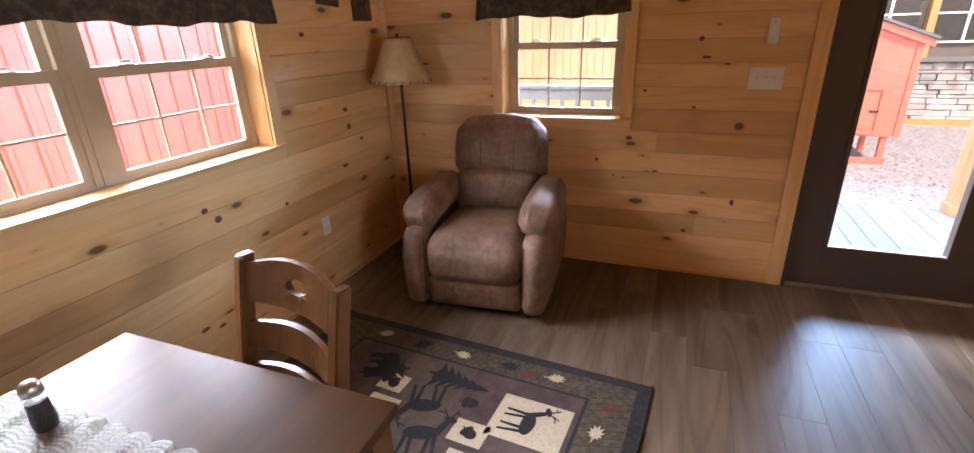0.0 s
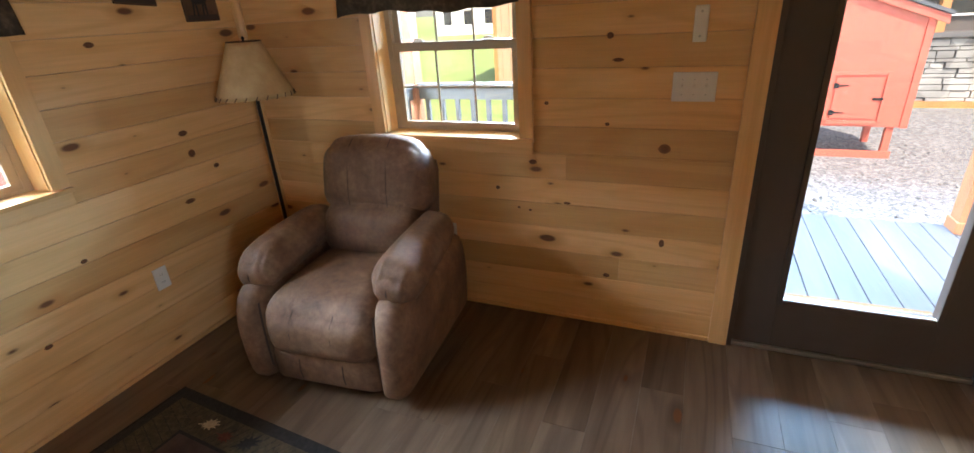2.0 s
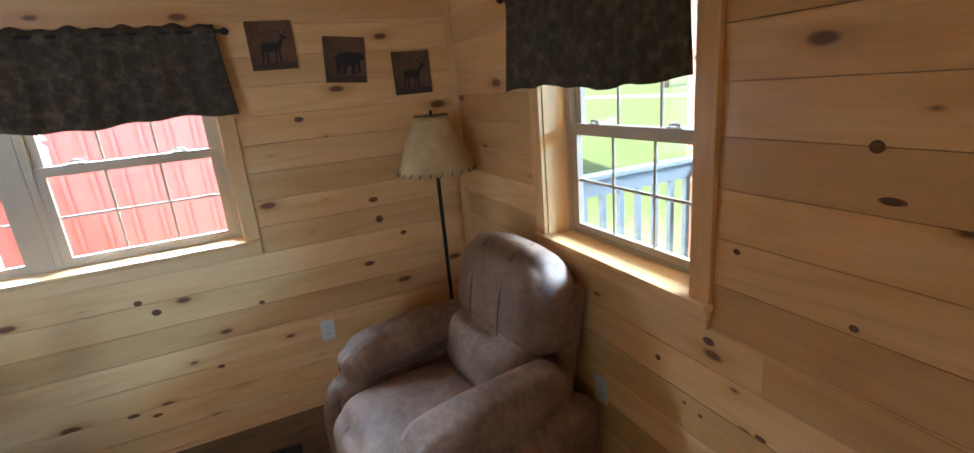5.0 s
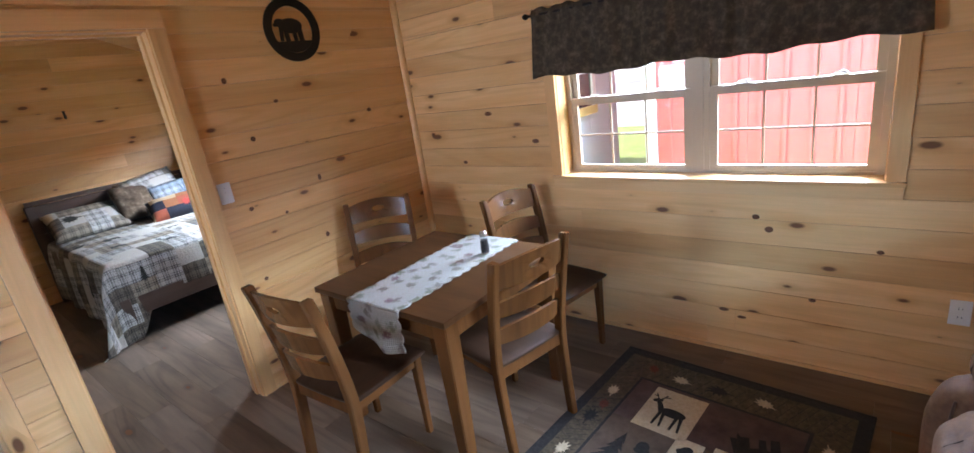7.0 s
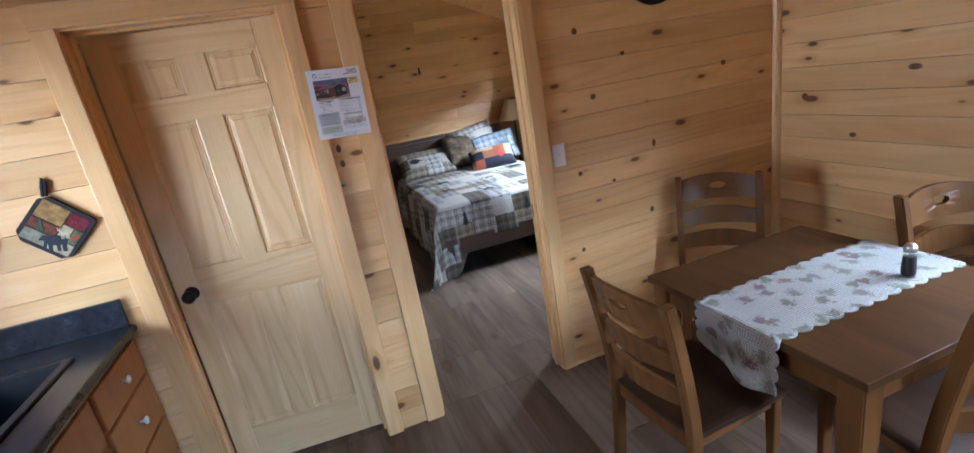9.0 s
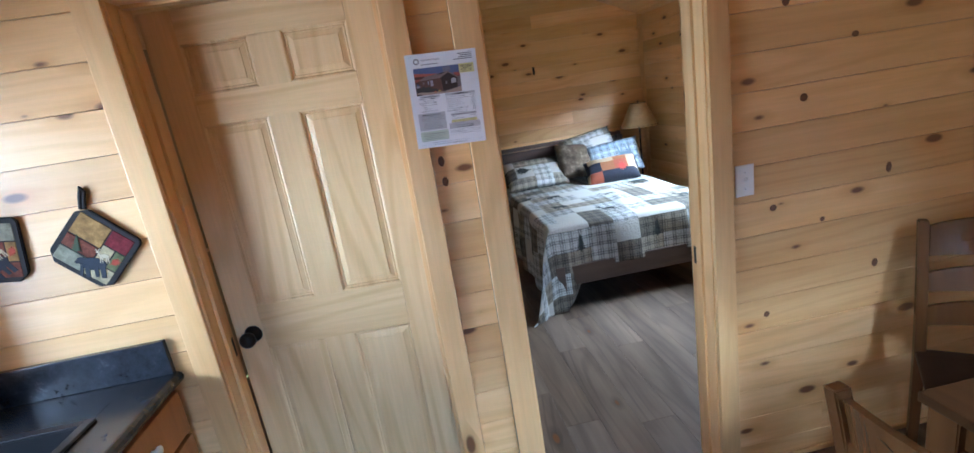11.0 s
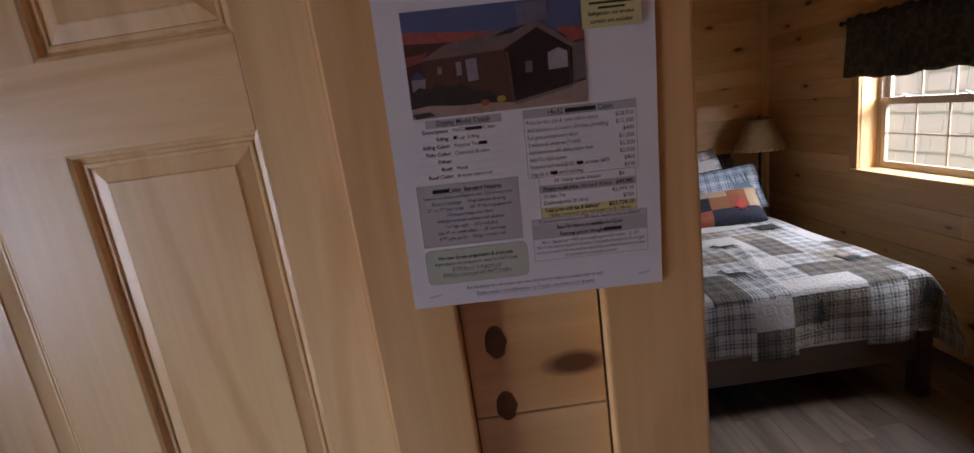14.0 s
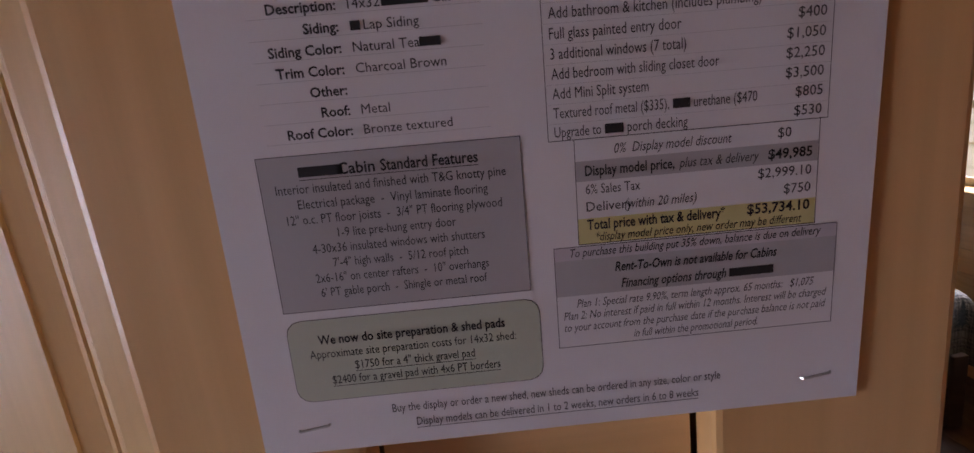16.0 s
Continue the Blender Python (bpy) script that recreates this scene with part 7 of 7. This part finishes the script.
    patch("photo", px0, pv0, px1, pv1, plain("photo_sky", (0.10, 0.13, 0.25), 0.5, grain=0.15, scale=40), 0.0003)
    photo = (("photo_barn_wall", [(0, 0.26), (0.55, 0.26), (1, 0.36), (1, 0.8), (0, 0.8)], (0.085, 0.03, 0.025)), ("photo_barn_roof", [(0, 0.18), (0.5, 0.25), (0.5, 0.33), (0, 0.29)], (0.40, 0.10, 0.07)),
             ("photo_barn_roof", [(0.84, 0.27), (1, 0.29), (1, 0.40), (0.93, 0.42)], (0.36, 0.09, 0.07)), ("photo_low_roof", [(0, 0.41), (0.13, 0.38), (0.10, 0.46), (0, 0.50)], (0.30, 0.07, 0.05)), ("photo_lane", [(0.92, 0.44), (1, 0.42), (1, 0.76), (0.92, 0.80)], (0.16, 0.13, 0.13)),
             ("photo_yard", [(0, 0.90), (0.12, 0.83), (0.58, 0.93), (0.92, 0.82), (1, 0.79), (1, 1), (0, 1)], (0.38, 0.27, 0.21)), ("photo_shade", [(0, 0.95), (0.10, 0.94), (0.13, 0.98), (0.02, 1)], (0.05, 0.04, 0.035)), ("photo_side_wall", [(0.09, 0.47), (0.55, 0.42), (0.58, 0.93), (0.12, 0.86)], (0.11, 0.05, 0.035)),
             ("photo_gable", [(0.55, 0.42), (0.74, 0.25), (0.93, 0.47), (0.92, 0.82), (0.58, 0.93)], (0.030, 0.017, 0.014)), ("photo_roof", [(0.08, 0.46), (0.22, 0.33), (0.74, 0.20), (0.95, 0.44), (0.93, 0.475), (0.74, 0.255), (0.55, 0.425)], (0.20, 0.14, 0.125)), ("photo_solar_panel", [(0.49, 0.30), (0.58, 0.245), (0.68, 0.22), (0.60, 0.285)], (0.03, 0.025, 0.03)),
             ("photo_porch_light", [(0.79, 0.50), (0.85, 0.46), (0.90, 0.50), (0.90, 0.66), (0.79, 0.67)], (0.36, 0.34, 0.36)), ("photo_porch_door", [(0.66, 0.56), (0.70, 0.555), (0.70, 0.66), (0.66, 0.665)], (0.14, 0.13, 0.14)), ("photo_window", [(0.275, 0.50), (0.305, 0.495), (0.305, 0.62), (0.275, 0.625)], (0.30, 0.29, 0.32)), ("photo_window", [(0.17, 0.53), (0.195, 0.525), (0.195, 0.59), (0.17, 0.595)], (0.25, 0.22, 0.22)),
             ("photo_banner", [(0.33, 0.485), (0.39, 0.475), (0.395, 0.68), (0.335, 0.69)], (0.33, 0.29, 0.34)), ("photo_tent", [(0.02, 0.62), (0.055, 0.55), (0.10, 0.62)], (0.05, 0.09, 0.17)), ("photo_tent_side", [(0.02, 0.625), (0.10, 0.625), (0.09, 0.76), (0.02, 0.76)], (0.27, 0.24, 0.27)),
             ("photo_shrubs", [(0, 0.76), (0.06, 0.70), (0.12, 0.73), (0.16, 0.67), (0.22, 0.72), (0.30, 0.70), (0.36, 0.78), (0.45, 0.80), (0.50, 0.90), (0.3, 0.91), (0.1, 0.88), (0, 0.9)], (0.045, 0.036, 0.032)), ("photo_post", [(0.556, 0.45), (0.572, 0.45), (0.588, 0.93), (0.573, 0.935)], (0.13, 0.065, 0.05)), ("photo_post", [(0.905, 0.47), (0.915, 0.47), (0.915, 0.82), (0.905, 0.825)], (0.10, 0.05, 0.04)),
             ("photo_deck", [(0.585, 0.925), (0.92, 0.815), (0.92, 0.845), (0.585, 0.96)], (0.21, 0.16, 0.14)), ("photo_rail", [(0.79, 0.66), (0.905, 0.65), (0.905, 0.79), (0.79, 0.81)], (0.03, 0.02, 0.018)), ("photo_silo", [(0.63, 0.03), (0.80, 0.02), (0.80, 0.20), (0.74, 0.195), (0.64, 0.22)], (0.17, 0.16, 0.20)))
    for i, (nm, pts, col) in enumerate(photo):
        flatpoly(nm, pts, plain(nm, col, 0.5, grain=0.3, scale=160), 0.00045 + 0.00005 * i)
    for x, v, c in ((0.51, 0.885, (0.42, 0.30, 0.05)), (0.417, 0.905, (0.40, 0.12, 0.05))):
        flatpoly("photo_flower", [(x + 0.027 * math.cos(a), v + 0.032 * math.sin(a)) for a in np.linspace(0, 5.8, 10)], plain("photo_flower", c, 0.5), 0.0016)
    patch("yellow_note", 0.159, 0.0405, 0.2055, 0.0675, yel, 0.0018)
    words([("Refrigerator and window", 0.182, 0.0585, 0.0042, "c", True, True, 0.036), ("curtains are included", 0.182, 0.0640, 0.0042, "c", True, True, 0.033)])
    for i, (a, b) in enumerate(((0.163, 0.201), (0.165, 0.199), (0.172, 0.193))):
        bar(a, b, 0.0468 + 0.0036 * i, 0.0016)
    for p in e.children:
        if p.name.startswith(("printed_text", "word_bar")):
            p.location.z = 0.0017
    # boxes
    patch("title_band", 0.0295, 0.1232, 0.0905, 0.1298, grey)
    patch("feature_box", 0.0153, 0.1752, 0.0990, 0.2272, grey), frame_lines(0.0153, 0.1752, 0.0990, 0.2272)
    patch("green_box", 0.0150, 0.2302, 0.1016, 0.2606, ink, 0.0001, 0.005), patch("green_box", 0.0152, 0.2304, 0.1014, 0.2604, grn, 0.0002, 0.005)
    patch("title_band", 0.1080, 0.1234, 0.1992, 0.1300, grey), frame_lines(0.1078, 0.1234, 0.1992, 0.1782)
    frame_lines(0.1160, 0.1780, 0.1968, 0.2130)
    patch("price_band", 0.1162, 0.1852, 0.1966, 0.1918, grey), patch("total_band", 0.1162, 0.2042, 0.1966, 0.2130, yel)
    patch("terms_box", 0.1075, 0.2134, 0.2047, 0.2182, plain("mauve_print", (0.60, 0.56, 0.60), 0.7)), patch("terms_band", 0.1075, 0.2182, 0.2047, 0.2308, grey), frame_lines(0.1075, 0.2134, 0.2047, 0.2496)
    for v in (0.1342, 0.1403, 0.1464, 0.1525, 0.1586, 0.1648, 0.1709):
        patch("hairline", 0.0200, v + 0.0006, 0.0900, v + 0.00072, grey, 0.0003)
    for v in (0.1357, 0.1417, 0.1477, 0.1537, 0.1597, 0.1657, 0.1717):
        patch("hairline", 0.1082, v + 0.0010, 0.1988, v + 0.0011, grey, 0.0003)
    s = 0.0042
    rows = [("Display Model Details", 0.0600, 0.1279, 0.0056, "c", True, False, 0.043)]
    for i, (a, b) in enumerate((("Description:", "14x32                   Cabin"), ("Siding:", "     Lap Siding"), ("Siding Color:", "Natural Teak"), ("Trim Color:", "Charcoal Brown"), ("Other:", ""), ("Roof:", "Metal"), ("Roof Color:", "Bronze textured"))):
        rows.append((a, 0.0470, 0.1338 + 0.0061 * i, s, "r", True, False, None))
        if b and i > 1:
            rows.append((b, 0.0505, 0.1338 + 0.0061 * i, s, "l", False, False, None))
    rows += [("14x32", 0.0505, 0.1338, s, "l", False, False, None), ("Cabin", 0.0755, 0.1338, s, "l", False, False, None), ("Lap Siding", 0.0545, 0.1399, s, "l", False, False, None)]
    rows.append(("Standard Features", 0.0850, 0.1822, 0.0052, "r", True, False, 0.031))
    rows.append(("Cabin", 0.0522, 0.1822, 0.0052, "r", True, False, None))
    feats = (("Interior insulated and finished with T&G knotty pine", 0.0735), ("Electrical package  -  Vinyl laminate flooring", 0.061), ("12\" o.c. PT floor joists  -  3/4\" PT flooring plywood", 0.0695), ("1-9 lite pre-hung entry door", 0.0385), ("4-30x36 insulated windows with shutters", 0.0565), ("7'-4\" high walls  -  5/12 roof pitch", 0.0445), ("2x6-16\" on center rafters  -  10\" overhangs", 0.0575), ("6' PT gable porch  -  Shingle or metal roof", 0.0555))
    for i, (t, w) in enumerate(feats):
        rows.append((t, 0.0568, 0.1873 + 0.0050 * i, 0.0044, "c", False, False, w))
    for i, (t, b, w) in enumerate((("We now do site preparation & shed pads", True, 0.064), ("Approximate site preparation costs for 14x32 shed:", False, 0.071), ("$1750 for a 4\" thick gravel pad", False, 0.0415), ("$2400 for a gravel pad with 4x6 PT borders", False, 0.0585))):
        rows.append((t, 0.0572, 0.2393 + 0.0050 * i, 0.0048 if b else 0.0045, "c", b, False, w))
    rows += [("14x32", 0.1400, 0.1284, 0.0054, "r", True, False, None), ("Cabin", 0.1680, 0.1284, 0.0054, "l", True, False, None)]
    items = (("Price for this size & style before extras", "$28,950", 0.058), ("Add bathroom & kitchen (includes plumbing)", "$12,500", 0.066), ("Full glass painted entry door", "$400", 0.041), ("3 additional windows (7 total)", "$1,050", 0.0425), ("Add bedroom with sliding closet door", "$2,250", 0.053), ("Add Mini Split system", "$3,500", 0.0305), ("Textured roof metal ($335),", "$805", 0.037), ("Upgrade to", "$530", 0.0150))
    for i, (a, b, w) in enumerate(items):
        rows.append((a, 0.1100, 0.1353 + 0.00595 * i, 0.0048, "l", False, False, w))
        rows.append((b, 0.1968, 0.1349 + 0.00595 * i, 0.0046, "r", False, False, None))
    rows += [("urethane ($470", 0.1550, 0.1353 + 0.00595 * 6, 0.0048, "l", False, False, 0.0205), ("porch decking", 0.1335, 0.1353 + 0.00595 * 7, 0.0048, "l", False, False, 0.0195)]
    rows += [("0%  Display model discount", 0.1290, 0.1834, 0.0046, "l", False, True, 0.0385), ("$0", 0.1850, 0.1832, 0.0046, "c", False, False, None), ("Display model price,", 0.1192, 0.1900, 0.0048, "l", True, False, 0.0295), ("plus tax & delivery", 0.1502, 0.1900, 0.0046, "l", False, True, 0.0265), ("$49,985", 0.1945, 0.1900, 0.0046, "r", True, False, None),
             ("6% Sales Tax", 0.1192, 0.1960, 0.0046, "l", False, False, 0.0180), ("$2,999.10", 0.1945, 0.1960, 0.0046, "r", False, False, None), ("Delivery", 0.1192, 0.2018, 0.0046, "l", False, False, None), ("(within 20 miles)", 0.1320, 0.2018, 0.0046, "l", False, True, 0.0240), ("$750", 0.1945, 0.2018, 0.0046, "r", False, False, None),
             ("Total price with tax & delivery*", 0.1192, 0.2080, 0.0049, "l", True, False, 0.0465), ("$53,734.10", 0.1945, 0.2078, 0.0048, "r", True, False, None), ("*display model price only, new order may be different", 0.1570, 0.2120, 0.0042, "c", False, True, 0.0700),
             ("To purchase this building put 35% down, balance is due on delivery", 0.1560, 0.2170, 0.0042, "c", False, True, 0.0860), ("Rent-To-Own is not available for Cabins", 0.1560, 0.2232, 0.0047, "c", True, True, 0.0560), ("Financing options through", 0.1300, 0.2292, 0.0047, "l", True, True, 0.0365),
             ("Plan 1: Special rate 9.90%, term length approx. 65 months:   $1,075", 0.1560, 0.2350, 0.0042, "c", False, True, 0.0830), ("Plan 2: No interest if paid in full within 12 months. Interest will be charged", 0.1560, 0.2393, 0.0042, "c", False, True, 0.0925), ("to your account from the purchase date if the purchase balance is not paid", 0.1560, 0.2436, 0.0042, "c", False, True, 0.0925), ("in full within the promotional period.", 0.1560, 0.2479, 0.0042, "c", False, True, 0.0440),
             ("Buy the display or order a new shed, new sheds can be ordered in any size, color or style", 0.1060, 0.2675, 0.0046, "c", False, False, 0.118), ("Display models can be delivered in 1 to 2 weeks, new orders in 6 to 8 weeks", 0.1060, 0.2735, 0.0046, "c", False, False, 0.102)]
    words(rows)
    for x0, x1, v in ((0.0385, 0.0815, 0.1287), (0.028, 0.085, 0.1830), (0.0365, 0.078, 0.2501), (0.028, 0.0865, 0.2551), (0.128, 0.181, 0.1292), (0.055, 0.157, 0.2744)):
        patch("underline", x0, v, x1, v + 0.00022, ink, 0.0004)
    # names left as plain bars
    for x0, x1, v, h in ((0.0605, 0.0745, 0.1338, 0.0026), (0.0505, 0.0535, 0.1399, 0.0027), (0.0705, 0.0770, 0.1460, 0.0027), (0.0280, 0.0420, 0.1822, 0.0032), (0.1415, 0.1665, 0.1284, 0.0034), (0.1482, 0.1538, 0.1710, 0.0030), (0.1262, 0.1322, 0.17695, 0.0030), (0.1675, 0.1830, 0.2292, 0.0030)):
        bar(x0, x1, v, h)
    for x, y in ((0.0190, -0.2706), (0.2003, -0.2700), (0.016, -0.008), (0.198, -0.006)):
        part("staple", move(tube([(-0.0055, 0, 0), (-0.005, 0, 0.0009), (0.005, 0, 0.0009), (0.0055, 0, 0)], 0.0005, 5), pose(x, y, curl(x, y) + 0.0001, 0, 0, 8)), STEEL, e)


price_sheet()
# ---- boards and planks ----
board_rows(left, (XL, 0, 0), 90, YP, YF, EAVE, [(0.149, 1.824, 0.907, 1.957)], 0.0, PINE_Y, 3)
board_rows(left, (XL, 0, 0), 90, YB, YP - WT, EAVE, [(-3.85, -2.175, 0.907, 1.957)], 0.03, PINE_Y, 5)
board_rows(front, (0, YF, 0), 0, XL, XR, 3.05, [(-1.101, -0.217, 0.907, 1.957), (0.663, 1.782, 0, 2.164)], 0.008, PINE_X, 7, True)
board_rows(partition, (0, YP, 0), 180, -XR, -XL, 3.05, [(-0.514, 0.387, 0, 2.152), (-1.528, -0.641, 0, 2.152)], 0.10, PINE_X, 9, True)
board_rows(back, (0, YB, 0), 180, -XR, -XL, 3.05, [], 0.05, PINE_X, 11, True)
board_rows(right, (XR, 0, 0), -90, -YF, -YP, EAVE, [(0.047, 0.931, 0.907, 1.957)], 0.02, PINE_Y, 13)


def knots(parent, m, rows):
    for u, z, rx, rz in rows:
        knot(parent, m, u, z, rx, rz, KNOT)


FRONT_KNOTS = [(0.381, 0.957, 0.026, 0.022), (0.155, 0.29, 0.017, 0.011), (0.128, 1.432, 0.014, 0.013), (0.165, 1.334, 0.024, 0.008), (-0.05, 0.664, 0.018, 0.007), (0.13, 1.06, 0.010, 0.008),
               (0.405, 0.50, 0.012, 0.02), (-0.222, 0.866, 0.020, 0.012), (-0.412, 0.72, 0.011, 0.010), (-0.30, 0.62, 0.008, 0.006), (-0.24, 0.61, 0.008, 0.006), (-0.15, 1.15, 0.010, 0.008)]
knots(front, pose(0, YF, 0, 0, 0, 0) @ Matrix.Diagonal((1, -1, 1, 1)), FRONT_KNOTS)
LEFT_KNOTS = [(1.334, 0.729, 0.019, 0.016), (1.275, 0.79, 0.017, 0.013), (2.392, 1.076, 0.025, 0.014), (2.408, 0.968, 0.02, 0.02), (2.528, 0.869, 0.017, 0.012), (2.321, 0.736, 0.03, 0.012), (-0.854, 1.266, 0.019, 0.017),
              (-0.581, 1.065, 0.018, 0.012), (-0.32, 1.39, 0.03, 0.014), (0.03, 1.20, 0.026, 0.014), (1.77, 0.66, 0.014, 0.010), (1.53, 0.38, 0.016, 0.010), (1.13, 0.25, 0.026, 0.010), (1.22, 0.22, 0.022, 0.009), (2.1, 1.52, 0.022, 0.012)]
knots(left, pose(XL, 0, 0, 0, 0, 90) @ Matrix.Diagonal((1, -1, 1, 1)), LEFT_KNOTS)
PART_KNOTS = [(-0.669, 1.477, 0.015, 0.014), (-1.512, 1.521, 0.018, 0.013), (-0.862, 1.662, 0.014, 0.010), (-0.60, 1.80, 0.014, 0.016), (-0.55, 1.10, 0.014, 0.012), (-0.52, 0.68, 0.012, 0.012), (-0.98, 0.80, 0.013, 0.017),
              (-0.75, 1.02, 0.010, 0.009), (-1.02, 1.17, 0.012, 0.02), (0.611, 1.405, 0.010, 0.016), (0.613, 1.472, 0.010, 0.017)]
knots(partition, pose(0, YP, 0), PART_KNOTS)


def floor_planks(name, x0, x1, y0, y1, seed, label):
    slab = tagged(finish(name, block((x0, y0, -0.12), (x1, y1, -0.008)), CORE), label, "floor", kind="structure")
    rng = random.Random(seed)
    w, n = 0.178, int((x1 - x0) / 0.178) + 1
    meshes = {}
    for i in range(n):
        a, b = x0 + i * w, min(x0 + (i + 1) * w, x1)
        if b - a < 0.02:
            continue
        y = y0 - rng.uniform(0.0, 1.1)
        while y < y1:
            c, d = max(y, y0), min(y + 1.22, y1)
            y += 1.22
            if d - c < 0.03:
                continue
            key = (round(b - a, 3), round(d - c, 3))
            if key not in meshes:
                u, v, e = b - a - 0.0004, d - c - 0.0004, 0.0009
                me = bpy.data.meshes.new("plank")
                vs = [(0, 0, -0.0078), (u, 0, -0.0078), (u, v, -0.0078), (0, v, -0.0078), (0, 0, -e), (u, 0, -e), (u, v, -e), (0, v, -e), (e, e, 0), (u - e, e, 0), (u - e, v - e, 0), (e, v - e, 0)]
                fs = [(3, 2, 1, 0)] + [(i, (i + 1) % 4, 4 + (i + 1) % 4, 4 + i) for i in range(4)] + [(4 + i, 4 + (i + 1) % 4, 8 + (i + 1) % 4, 8 + i) for i in range(4)] + [(8, 9, 10, 11)]
                me.from_pydata(vs, [], fs)
                me.materials.append(FLOOR)
                meshes[key] = me
            o = new("plank", meshes[key])
            o.parent = slab
            o.location = (a, c, 0)
    return slab


floor_planks("floor", XL - 0.02, XR + 0.02, YP - 0.06, YF + 0.11, 21, "grey-brown wood-look vinyl plank floor")
floor_planks("floor_bedroom", XL - 0.02, XR + 0.02, YB - 0.02, YP - 0.0605, 22, "grey-brown wood-look vinyl plank bedroom floor")
